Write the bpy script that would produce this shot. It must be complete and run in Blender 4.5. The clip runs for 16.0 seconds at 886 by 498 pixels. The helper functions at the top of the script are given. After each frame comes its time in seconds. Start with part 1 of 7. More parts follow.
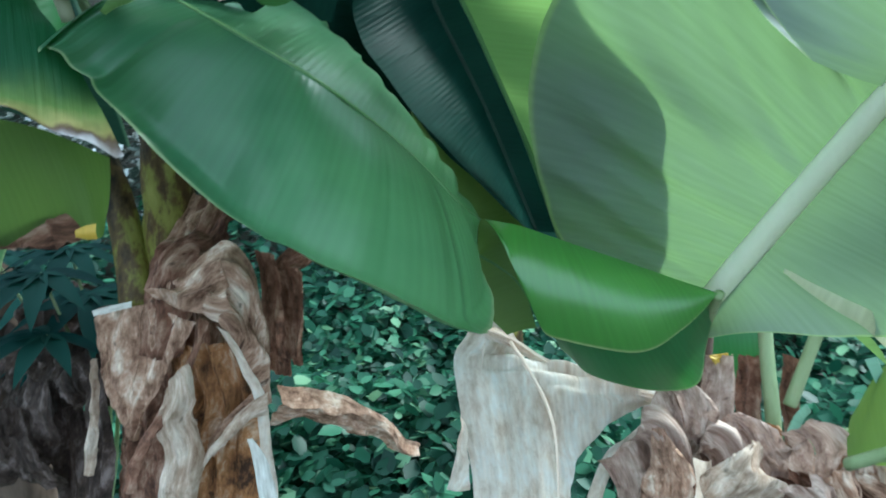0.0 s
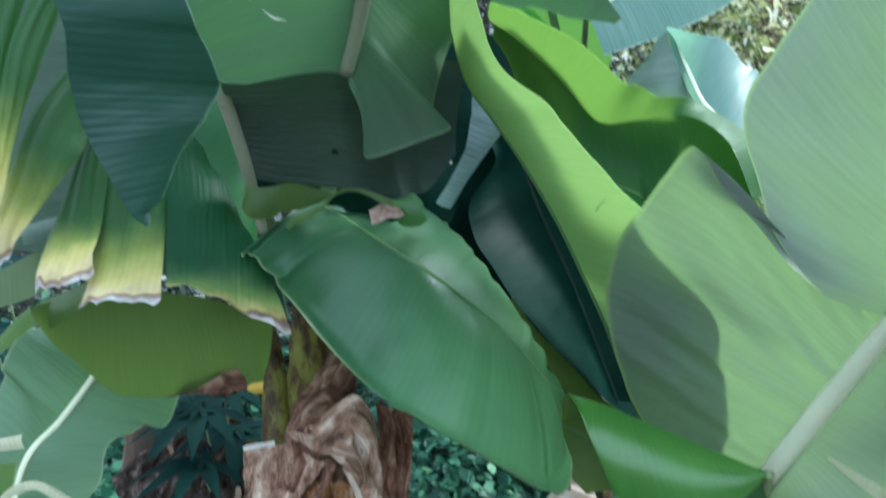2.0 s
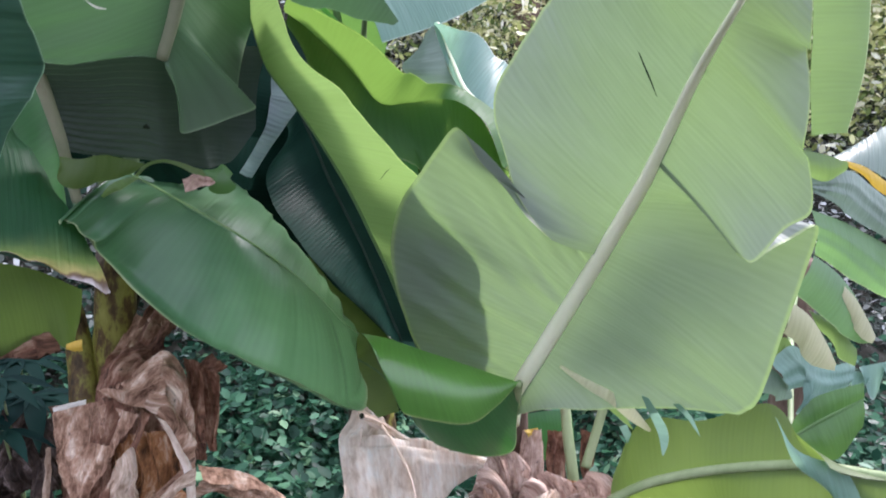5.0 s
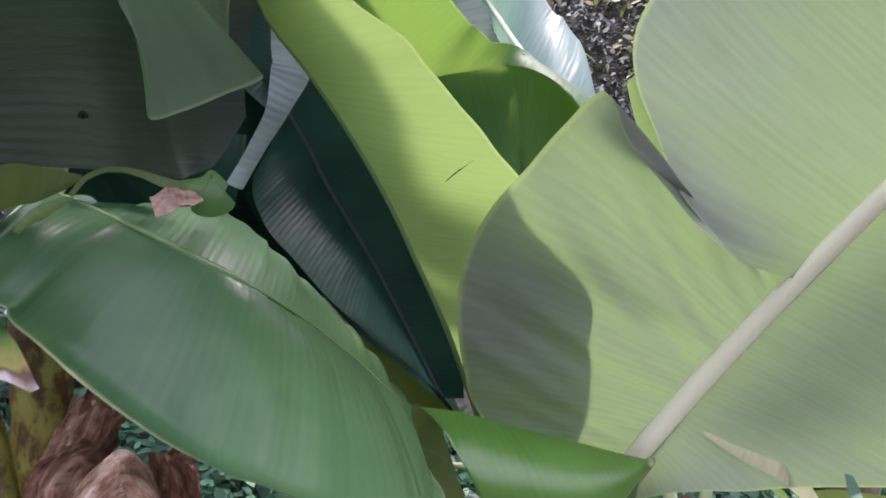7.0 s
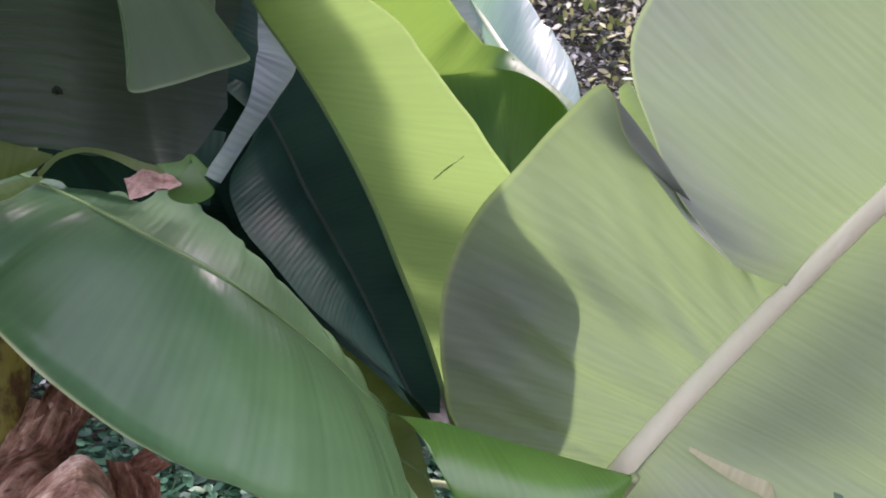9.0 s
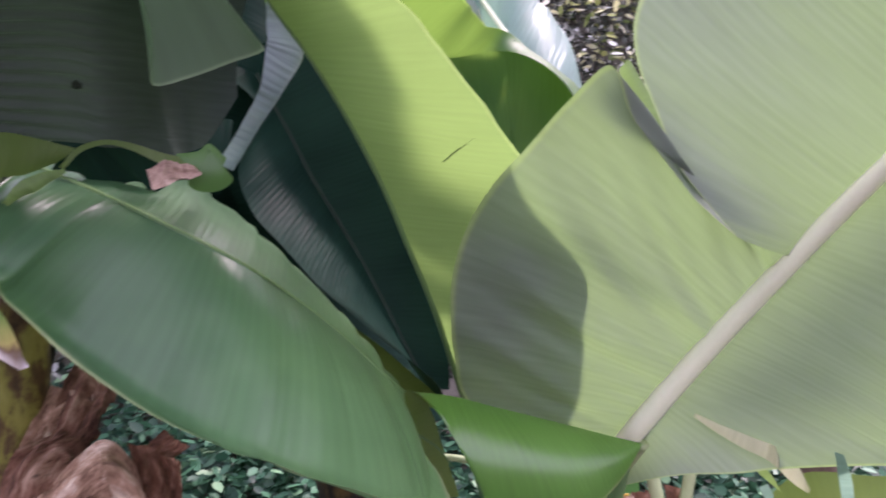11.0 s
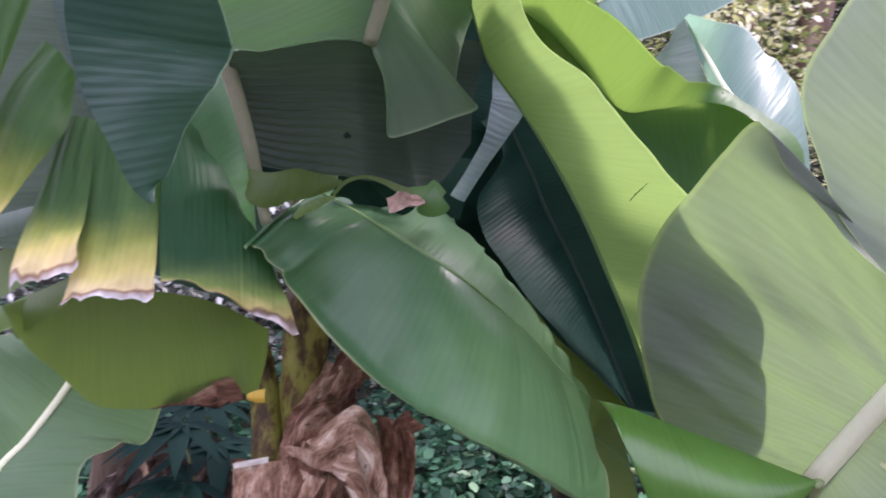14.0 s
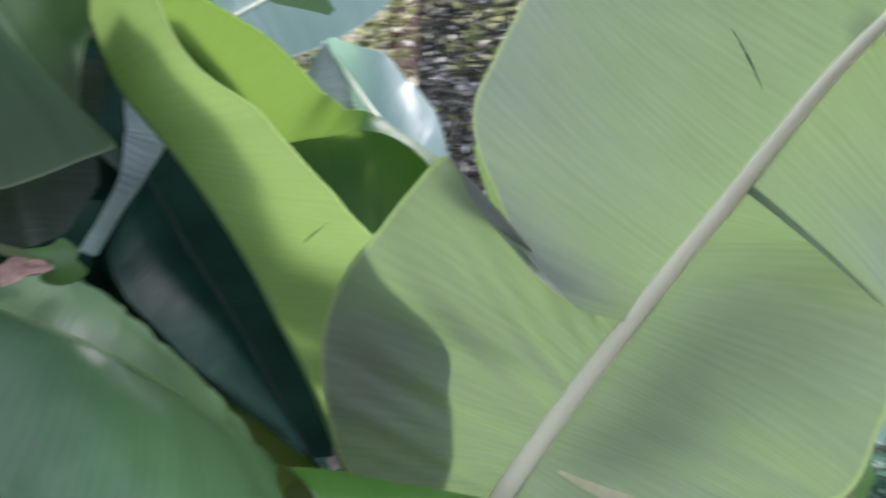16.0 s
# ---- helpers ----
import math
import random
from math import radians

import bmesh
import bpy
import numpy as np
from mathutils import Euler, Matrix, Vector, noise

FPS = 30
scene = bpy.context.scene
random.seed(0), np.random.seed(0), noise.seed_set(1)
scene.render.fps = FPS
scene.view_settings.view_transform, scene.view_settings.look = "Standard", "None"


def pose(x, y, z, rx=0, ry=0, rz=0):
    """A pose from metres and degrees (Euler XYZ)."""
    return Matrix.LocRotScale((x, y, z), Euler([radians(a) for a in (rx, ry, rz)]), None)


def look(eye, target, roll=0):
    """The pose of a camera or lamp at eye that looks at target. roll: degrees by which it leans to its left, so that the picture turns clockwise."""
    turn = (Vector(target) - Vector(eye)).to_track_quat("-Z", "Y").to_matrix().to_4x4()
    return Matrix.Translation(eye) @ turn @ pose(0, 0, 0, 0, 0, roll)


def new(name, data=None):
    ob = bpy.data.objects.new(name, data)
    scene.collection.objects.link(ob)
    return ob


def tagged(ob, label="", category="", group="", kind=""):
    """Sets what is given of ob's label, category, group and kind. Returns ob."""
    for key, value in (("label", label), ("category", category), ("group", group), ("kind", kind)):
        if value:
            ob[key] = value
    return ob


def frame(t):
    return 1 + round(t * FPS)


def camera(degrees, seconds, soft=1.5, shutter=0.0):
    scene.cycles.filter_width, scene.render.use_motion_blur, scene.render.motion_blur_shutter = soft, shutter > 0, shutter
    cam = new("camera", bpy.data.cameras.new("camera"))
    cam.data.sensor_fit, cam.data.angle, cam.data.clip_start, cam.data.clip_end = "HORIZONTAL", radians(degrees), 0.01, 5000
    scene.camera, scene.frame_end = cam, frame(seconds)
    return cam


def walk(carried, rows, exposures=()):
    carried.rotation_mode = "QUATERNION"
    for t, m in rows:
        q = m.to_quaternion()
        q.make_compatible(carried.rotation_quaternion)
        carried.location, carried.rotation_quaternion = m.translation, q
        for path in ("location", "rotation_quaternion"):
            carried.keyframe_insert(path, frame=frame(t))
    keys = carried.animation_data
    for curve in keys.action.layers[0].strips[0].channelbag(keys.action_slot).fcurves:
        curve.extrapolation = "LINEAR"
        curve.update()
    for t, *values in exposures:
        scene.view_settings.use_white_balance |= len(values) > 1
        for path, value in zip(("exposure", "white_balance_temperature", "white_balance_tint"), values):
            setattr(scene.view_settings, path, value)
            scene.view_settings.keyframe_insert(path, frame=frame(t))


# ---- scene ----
cam = camera(60.1, 16.0, soft=1.8, shutter=0.5)
PATH = [
    (0, (-0.0017, 0.0043, 1.4722), (0.0229, 1.6464, 1.0327), 0.4),
    (0.5, (-0.0570, -0.0510, 1.5036), (0.0986, 1.5853, 1.0710), -1.3),
    (1, (-0.0323, -0.1521, 1.5215), (0.1232, 1.5079, 1.1908), 0.4),
    (1.5, (0.0136, -0.2074, 1.5640), (0.0051, 1.4620, 1.2418), 2.3),
    (2, (0.0136, -0.2405, 1.5878), (-0.1981, 1.4399, 1.4407), 1.8),
    (2.5, (0.0331, -0.2303, 1.6167), (-0.2253, 1.4492, 1.5852), 3.2),
    (3, (0.0102, -0.2626, 1.6184), (-0.1088, 1.4331, 1.5691), 3.0),
    (3.5, (-0.0501, -0.3519, 1.6490), (0.0340, 1.3421, 1.5249), 1.4),
    (4, (-0.0875, -0.3919, 1.6473), (0.0544, 1.2945, 1.4858), 2.2),
    (4.5, (-0.0127, -0.4522, 1.6073), (0.1326, 1.2342, 1.4518), 3.1),
    (5, (-0.0238, -0.4718, 1.5929), (0.2576, 1.1925, 1.3931), 1.9),
    (5.2, (-0.0374, -0.4446, 1.5801), (0.2389, 1.2198, 1.3685), 1.6),
    (7.3, (-0.1709, 0.0986, 1.5699), (0.3060, 1.7204, 1.3898), -0.1),
    (7.5, (-0.1598, 0.1173, 1.5538), (0.3646, 1.7255, 1.3855), 2.0),
    (8, (-0.1377, 0.1487, 1.5402), (0.3272, 1.7774, 1.3957), 3.3),
    (8.5, (-0.1606, 0.1148, 1.5334), (0.2610, 1.7570, 1.4144), 3.0),
    (8.7, (-0.1691, 0.0926, 1.5308), (0.2890, 1.7255, 1.4135), 2.3),
    (10.8, (-0.2099, 0.0739, 1.5342), (0.3876, 1.6575, 1.3821), -0.7),
    (11, (-0.2125, 0.0688, 1.5342), (0.3153, 1.6762, 1.3668), -0.4),
    (11.5, (-0.2185, 0.0578, 1.5283), (0.2507, 1.6830, 1.3600), 0.3),
    (12, (-0.2176, 0.0553, 1.5342), (0.2703, 1.6770, 1.3931), 0.5),
    (12.5, (-0.2202, 0.0323, 1.5368), (0.2312, 1.6685, 1.4518), -0.1),
    (13, (-0.2338, 0.0068, 1.5342), (0.0935, 1.6711, 1.4246), -0.2),
    (13.5, (-0.1768, -0.0561, 1.5376), (-0.0850, 1.6397, 1.4560), -0.0),
    (14, (-0.0944, -0.1496, 1.5342), (-0.2142, 1.5427, 1.4348), 2.0),
    (14.5, (-0.0110, -0.2185, 1.5368), (-0.2626, 1.4603, 1.4373), 1.3),
    (15, (0.0051, -0.2448, 1.4756), (-0.2023, 1.4390, 1.5912), 1.3),
    (15.5, (-0.0399, -0.1691, 1.5640), (0.0816, 1.5257, 1.5062), 1.2),
    (16, (-0.1581, 0.0000, 1.5759), (0.5465, 1.5453, 1.5062), -2.1),
]
walk(cam, [(t, look(eye, target, roll)) for t, eye, target, roll in PATH],
     [(0, 1.47, 5150, -10), (1, 1.47, 5050, -12), (2.5, 1.47, 5500, 7), (4, 1.47, 5950, 20), (5, 1.47, 5950, 22), (8, 1.57, 6350, 40), (12, 1.62, 6300, 43),
      (14.5, 1.57, 6050, 34), (15.2, 1.42, 5850, 25), (16, 1.32, 6000, 26)])

# ---- light: open shade under a bright sky, a veiled sun high at the side ----
SUN_UP, SUN_ROUND = 47.0, 56.0
world = bpy.data.worlds.new("sky")
scene.world = world
world.use_nodes = True
sky = world.node_tree.nodes.new("ShaderNodeTexSky")
sky.sky_type, sky.sun_disc = "NISHITA", False
sky.sun_elevation, sky.sun_rotation = radians(SUN_UP), radians(SUN_ROUND)
world.node_tree.nodes["Background"].inputs["Strength"].default_value = 0.127
veil = world.node_tree.nodes.new("ShaderNodeMix")   # thin even cloud over the blue
veil.data_type = "RGBA"
veil.inputs[0].default_value = 0.55
coord, split = world.node_tree.nodes.new("ShaderNodeTexCoord"), world.node_tree.nodes.new("ShaderNodeSeparateXYZ")
cloud = world.node_tree.nodes.new("ShaderNodeValToRGB")    # cloud is brighter overhead than at the horizon
cloud.color_ramp.elements[0].color, cloud.color_ramp.elements[1].color = (0.66, 0.67, 0.68, 1), (1.0, 1.02, 1.05, 1)
gain = world.node_tree.nodes.new("ShaderNodeVectorMath")
gain.operation = "SCALE"
gain.inputs["Scale"].default_value = 13.0
world.node_tree.links.new(coord.outputs["Generated"], split.inputs[0]), world.node_tree.links.new(split.outputs[2], cloud.inputs[0])
world.node_tree.links.new(cloud.outputs[0], gain.inputs[0]), world.node_tree.links.new(gain.outputs[0], veil.inputs[7])
world.node_tree.links.new(sky.outputs[0], veil.inputs[6])
world.node_tree.links.new(veil.outputs[2], world.node_tree.nodes["Background"].inputs["Color"])
sun = new("sun", bpy.data.lights.new("sun", "SUN"))
sun.data.energy, sun.data.angle, sun.data.color = 2.15, radians(14), (1.0, 0.94, 0.85)
az = radians(SUN_ROUND)
sun.matrix_world = look((10 * math.sin(az), 10 * math.cos(az), 10 * math.tan(radians(SUN_UP))), (0, 0, 0))


# ---- materials ----
def nodes_of(name):
    m = bpy.data.materials.new(name)
    m.use_nodes = True
    nt = m.node_tree
    return m, nt, nt.nodes["Principled BSDF"], nt.nodes["Material Output"]


def mix_colour(nt, fac, a, b):
    n = nt.nodes.new("ShaderNodeMix")
    n.data_type = "RGBA"
    for sock, v in ((n.inputs[0], fac), (n.inputs[6], a), (n.inputs[7], b)):
        if isinstance(v, bpy.types.NodeSocket):
            nt.links.new(v, sock)
        else:
            sock.default_value = v if isinstance(v, float) else (*v, 1)
    return n.outputs[2]


def ramp(nt, fac, stops):
    n = nt.nodes.new("ShaderNodeValToRGB")
    while len(n.color_ramp.elements) < len(stops):
        n.color_ramp.elements.new(0.5)
    for e, (p, c) in zip(n.color_ramp.elements, stops):
        e.position, e.color = p, (*c, 1)
    nt.links.new(fac, n.inputs[0])
    return n.outputs[0]


def noise_of(nt, vec, scale, detail=3.0, rough=0.5):
    n = nt.nodes.new("ShaderNodeTexNoise")
    n.inputs["Scale"].default_value, n.inputs["Detail"].default_value, n.inputs["Roughness"].default_value = scale, detail, rough
    nt.links.new(vec, n.inputs["Vector"])
    return n.outputs[0]


def uv_of(nt, name):
    n = nt.nodes.new("ShaderNodeUVMap")
    n.uv_map = name
    return n.outputs[0]


def scaled(nt, vec, by):
    n = nt.nodes.new("ShaderNodeVectorMath")
    n.operation = "MULTIPLY"
    nt.links.new(vec, n.inputs[0])
    n.inputs[1].default_value = by
    return n.outputs[0]


def leaf_material(name, low, high, through_colour, glow=0.4, rough=0.4, vein=0.25, edge=None, stops=None, sheen=0.5, fade=None, ribs=0.03):
    """Banana leaf: side veins run from the midrib to the margin. low, high: its two greens; glow: the share of light that it lets through."""
    m, nt, bsdf, out = nodes_of(name)
    at, share = uv_of(nt, "metres"), uv_of(nt, "share")
    stretched = scaled(nt, at, (1.0, 0.06, 1.0))
    broad = noise_of(nt, scaled(nt, at, (1.0, 0.35, 1.0)), 9.0, 3.0)
    fine = noise_of(nt, stretched, 170.0, 2.0)
    colour = mix_colour(nt, ramp(nt, broad, ((0.3, (0, 0, 0)), (0.7, (1, 1, 1)))), low, high)
    streak = ramp(nt, fine, ((0.35, (0.9, 0.9, 0.9)), (0.65, (1.06, 1.06, 1.06))))
    n = nt.nodes.new("ShaderNodeMix")
    n.data_type, n.blend_type = "RGBA", "MULTIPLY"
    n.inputs[0].default_value = 0.8
    nt.links.new(colour, n.inputs[6]), nt.links.new(streak, n.inputs[7])
    colour = n.outputs[2]
    sep = nt.nodes.new("ShaderNodeSeparateXYZ")
    nt.links.new(share, sep.inputs[0])
    thru = mix_colour(nt, streak, tuple(c * 0.8 for c in through_colour), through_colour)
    if stops:   # yellowing and burning towards the torn end; on leaf_arch, light painted towards the tip
        wob = nt.nodes.new("ShaderNodeMath")
        wob.operation = "MULTIPLY_ADD"
        nt.links.new(noise_of(nt, at, 16.0, 4.0), wob.inputs[0])
        wob.inputs[1].default_value = 0.22
        nt.links.new(sep.outputs[fade or 0], wob.inputs[2])
        less = nt.nodes.new("ShaderNodeMath")
        less.operation = "MULTIPLY"
        nt.links.new(wob.outputs[0], less.inputs[0])
        less.inputs[1].default_value = 0.8
        burn_or_lit = ramp(nt, less.outputs[0], [(p * 0.8, c) for p, c, _ in stops])
        share_of = ramp(nt, less.outputs[0], [(p * 0.8, (a, a, a)) for p, _, a in stops])
        colour = mix_colour(nt, share_of, colour, burn_or_lit)
        thru = mix_colour(nt, share_of, thru, burn_or_lit)
    if edge:    # a thin paler margin
        rim = ramp(nt, sep.outputs[1], ((0.975, (0, 0, 0)), (0.99, (1, 1, 1))))
        colour = mix_colour(nt, rim, colour, edge)
    specks = ramp(nt, noise_of(nt, at, 55.0, 4.0, 0.6), ((0.72, (0, 0, 0)), (0.76, (0.5, 0.5, 0.5))))
    colour = mix_colour(nt, specks, colour, (0.12, 0.11, 0.05))
    rr = ramp(nt, broad, ((0.2, (rough * 0.8,) * 3), (0.8, (rough * 1.25,) * 3)))
    nt.links.new(rr, bsdf.inputs["Roughness"])
    bsdf.inputs["Specular IOR Level"].default_value = sheen
    bump = nt.nodes.new("ShaderNodeBump")
    bump.inputs["Strength"].default_value, bump.inputs["Distance"].default_value = vein, 0.004
    nt.links.new(fine, bump.inputs["Height"])
    ribbing = nt.nodes.new("ShaderNodeTexWave")     # parallel side veins, about a centimetre apart
    ribbing.inputs["Scale"].default_value, ribbing.inputs["Distortion"].default_value = 30.0, 2.5
    ribbing.inputs["Detail"].default_value, ribbing.inputs["Detail Scale"].default_value = 2.0, 0.6
    nt.links.new(scaled(nt, at, (1.0, 0.15, 1.0)), ribbing.inputs["Vector"])
    tone = nt.nodes.new("ShaderNodeMix")
    tone.data_type, tone.blend_type = "RGBA", "MULTIPLY"
    tone.inputs[0].default_value = 1.0
    nt.links.new(colour, tone.inputs[6]), nt.links.new(ramp(nt, ribbing.outputs["Fac"], ((0.1, (0.96, 0.96, 0.96)), (0.9, (1.03, 1.03, 1.03)))), tone.inputs[7])
    nt.links.new(tone.outputs[2], bsdf.inputs["Base Color"])
    third = nt.nodes.new("ShaderNodeBump")
    third.inputs["Strength"].default_value, third.inputs["Distance"].default_value = ribs, 0.004
    nt.links.new(ribbing.outputs["Fac"], third.inputs["Height"]), nt.links.new(bump.outputs[0], third.inputs["Normal"])
    second = nt.nodes.new("ShaderNodeBump")
    second.inputs["Strength"].default_value, second.inputs["Distance"].default_value = vein * 0.8, 0.02
    nt.links.new(noise_of(nt, scaled(nt, at, (1.0, 0.12, 1.0)), 38.0, 2.0), second.inputs["Height"])
    nt.links.new(third.outputs[0], second.inputs["Normal"])
    nt.links.new(second.outputs[0], bsdf.inputs["Normal"])
    tr = nt.nodes.new("ShaderNodeBsdfTranslucent")
    nt.links.new(thru, tr.inputs["Color"]), nt.links.new(second.outputs[0], tr.inputs["Normal"])
    mx = nt.nodes.new("ShaderNodeMixShader")
    mx.inputs[0].default_value = glow
    nt.links.new(bsdf.outputs[0], mx.inputs[1]), nt.links.new(tr.outputs[0], mx.inputs[2])
    nt.links.new(mx.outputs[0], out.inputs["Surface"])
    return m


def dry_material(name, dark, mid, pale, glow=0.2, rough=0.75, fibre=70.0, grain=0.9, rotten=0.75):
    """Withered leaf: long fibres, blotches and bleached streaks."""
    m, nt, bsdf, out = nodes_of(name)
    at = uv_of(nt, "metres")
    long_way = scaled(nt, at, (0.12, 1.0, 1.0))
    fine = noise_of(nt, long_way, fibre * 3, 3.0)
    blot = noise_of(nt, scaled(nt, at, (0.45, 1.0, 1.0)), 24.0, 8.0, 0.72)
    colour = ramp(nt, blot, ((0.37, dark), (0.5, mid), (0.62, pale)))
    rot = ramp(nt, noise_of(nt, at, 33.0, 4.0, 0.6), ((0.62, (0, 0, 0)), (0.7, (rotten, rotten, rotten))))
    colour = mix_colour(nt, rot, colour, tuple(c * 0.3 for c in dark))
    n = nt.nodes.new("ShaderNodeMix")
    n.data_type, n.blend_type = "RGBA", "MULTIPLY"
    n.inputs[0].default_value = grain
    nt.links.new(colour, n.inputs[6])
    nt.links.new(ramp(nt, fine, ((0.3, (0.72, 0.69, 0.66)), (0.7, (1.12, 1.12, 1.12)))), n.inputs[7])
    nt.links.new(n.outputs[2], bsdf.inputs["Base Color"])
    bsdf.inputs["Roughness"].default_value = rough
    bsdf.inputs["Specular IOR Level"].default_value = 0.25
    bump = nt.nodes.new("ShaderNodeBump")
    bump.inputs["Strength"].default_value, bump.inputs["Distance"].default_value = 0.7 * grain, 0.006
    nt.links.new(fine, bump.inputs["Height"])
    second = nt.nodes.new("ShaderNodeBump")
    second.inputs["Strength"].default_value, second.inputs["Distance"].default_value = 0.6, 0.03
    nt.links.new(blot, second.inputs["Height"]), nt.links.new(bump.outputs[0], second.inputs["Normal"])
    nt.links.new(second.outputs[0], bsdf.inputs["Normal"])
    tr = nt.nodes.new("ShaderNodeBsdfTranslucent")
    nt.links.new(n.outputs[2], tr.inputs["Color"])
    mx = nt.nodes.new("ShaderNodeMixShader")
    mx.inputs[0].default_value = glow
    nt.links.new(bsdf.outputs[0], mx.inputs[1]), nt.links.new(tr.outputs[0], mx.inputs[2])
    nt.links.new(mx.outputs[0], out.inputs["Surface"])
    return m


def rough_material(name, stops, scale=8.0, stretch=(1, 1, 1), rough=0.8, bump_by=0.5, islands=False):
    """Bark, soil, stalks, small leaves: a ramp over noise in object space, with relief."""
    m, nt, bsdf, out = nodes_of(name)
    tc = nt.nodes.new("ShaderNodeTexCoord")
    v = scaled(nt, tc.outputs["Object"], stretch)
    big = noise_of(nt, v, scale, 6.0, 0.65)
    fac = big
    if islands:
        geo = nt.nodes.new("ShaderNodeNewGeometry")
        fac = geo.outputs["Random Per Island"]
    nt.links.new(ramp(nt, fac, stops), bsdf.inputs["Base Color"])
    bsdf.inputs["Roughness"].default_value, bsdf.inputs["Specular IOR Level"].default_value = rough, 0.25
    bump = nt.nodes.new("ShaderNodeBump")
    bump.inputs["Strength"].default_value, bump.inputs["Distance"].default_value = bump_by, 0.02
    nt.links.new(noise_of(nt, v, scale * 3, 4.0), bump.inputs["Height"])
    nt.links.new(bump.outputs[0], bsdf.inputs["Normal"])
    return m


def let_through(m, colour, share):
    """Lets part of the light through a spongy, hollow midrib."""
    nt = m.node_tree
    tr, mx = nt.nodes.new("ShaderNodeBsdfTranslucent"), nt.nodes.new("ShaderNodeMixShader")
    tr.inputs["Color"].default_value, mx.inputs[0].default_value = (*colour, 1), share
    nt.links.new(nt.nodes["Principled BSDF"].outputs[0], mx.inputs[1]), nt.links.new(tr.outputs[0], mx.inputs[2])
    nt.links.new(mx.outputs[0], nt.nodes["Material Output"].inputs["Surface"])


def small_leaf_material(name, stops, glow=0.35, rough=0.45, sheen=0.25):
    m, nt, bsdf, out = nodes_of(name)
    geo = nt.nodes.new("ShaderNodeNewGeometry")
    colour = ramp(nt, geo.outputs["Random Per Island"], stops)
    nt.links.new(colour, bsdf.inputs["Base Color"])
    bsdf.inputs["Roughness"].default_value = rough
    bsdf.inputs["Specular IOR Level"].default_value = sheen
    tr = nt.nodes.new("ShaderNodeBsdfTranslucent")
    nt.links.new(colour, tr.inputs["Color"])
    mx = nt.nodes.new("ShaderNodeMixShader")
    mx.inputs[0].default_value = glow
    nt.links.new(bsdf.outputs[0], mx.inputs[1]), nt.links.new(tr.outputs[0], mx.inputs[2])
    nt.links.new(mx.outputs[0], out.inputs["Surface"])
    return m


LEAF_TOP = leaf_material("leaf_top", (0.030, 0.100, 0.038), (0.060, 0.165, 0.060), (0.08, 0.30, 0.04), 0.22, 0.36, 0.05, (0.26, 0.32, 0.17), None, 0.5, None, 0.05)
# stops pale the tip half to stand for the light falling there
LEAF_ARCH = leaf_material("leaf_arch", (0.030, 0.080, 0.040), (0.055, 0.130, 0.060), (0.08, 0.30, 0.04), 0.22, 0.34, 0.05, (0.26, 0.32, 0.17),
    [(0.30, (0.06, 0.15, 0.06), 0.0), (0.72, (0.115, 0.24, 0.10), 0.85), (1.2, (0.14, 0.28, 0.105), 1.0)], 0.42, None, 0.05)
LEAF_BRIGHT = leaf_material("leaf_bright", (0.07, 0.20, 0.03), (0.10, 0.26, 0.045), (0.16, 0.36, 0.04), 0.3, 0.33, 0.05, (0.3, 0.35, 0.15), None, 1.0)
# darker copy of the leaf greens, with shade put into its colour
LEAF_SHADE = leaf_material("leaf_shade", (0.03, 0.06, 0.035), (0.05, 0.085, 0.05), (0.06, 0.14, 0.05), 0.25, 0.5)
LEAF_MID = leaf_material("leaf_mid", (0.05, 0.13, 0.03), (0.08, 0.18, 0.05), (0.16, 0.33, 0.06), 0.35, 0.4)
# grey underside, its base darkened further for the shade it hangs in
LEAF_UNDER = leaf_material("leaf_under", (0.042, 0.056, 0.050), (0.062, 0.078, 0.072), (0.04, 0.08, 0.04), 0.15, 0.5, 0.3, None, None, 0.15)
# bluish white base paints the sky's reflection on a curled rim
LEAF_SKY_SHEEN = leaf_material("leaf_sky_sheen", (0.2, 0.26, 0.32), (0.42, 0.49, 0.58), (0.2, 0.3, 0.25), 0.3, 0.3, 0.4, None, None, 0.5, None, 0.3)
LEAF_LIGHT = leaf_material("leaf_light", (0.10, 0.17, 0.055), (0.14, 0.22, 0.075), (0.27, 0.425, 0.115), 0.4, 0.4, 0.15, (0.5, 0.55, 0.3), None, 0.4)
LEAF_BACK = leaf_material("leaf_back", (0.054, 0.090, 0.058), (0.078, 0.122, 0.078), (0.085, 0.20, 0.07), 0.36, 0.38, 0.2, (0.15, 0.21, 0.13))
LEAF_BLUE = leaf_material("leaf_blue", (0.014, 0.045, 0.036), (0.028, 0.072, 0.052), (0.04, 0.12, 0.05), 0.15, 0.36, 0.15, (0.2, 0.3, 0.2), None, 0.4, None, 0.08)
LEAF_BURNT = leaf_material("leaf_burnt", (0.03, 0.085, 0.025), (0.05, 0.12, 0.035), (0.10, 0.2, 0.035), 0.3, 0.5, 0.3, None,
    [(0.58, (0.12, 0.2, 0.05), 0.0), (0.80, (0.40, 0.44, 0.10), 0.65), (0.93, (0.66, 0.58, 0.20), 0.95), (1.05, (0.76, 0.62, 0.36), 1.0), (1.07, (0.30, 0.17, 0.10), 1.0), (1.09, (0.52, 0.44, 0.42), 1.0), (1.12, (0.76, 0.73, 0.76), 1.0)], 0.2, None, 0.12)
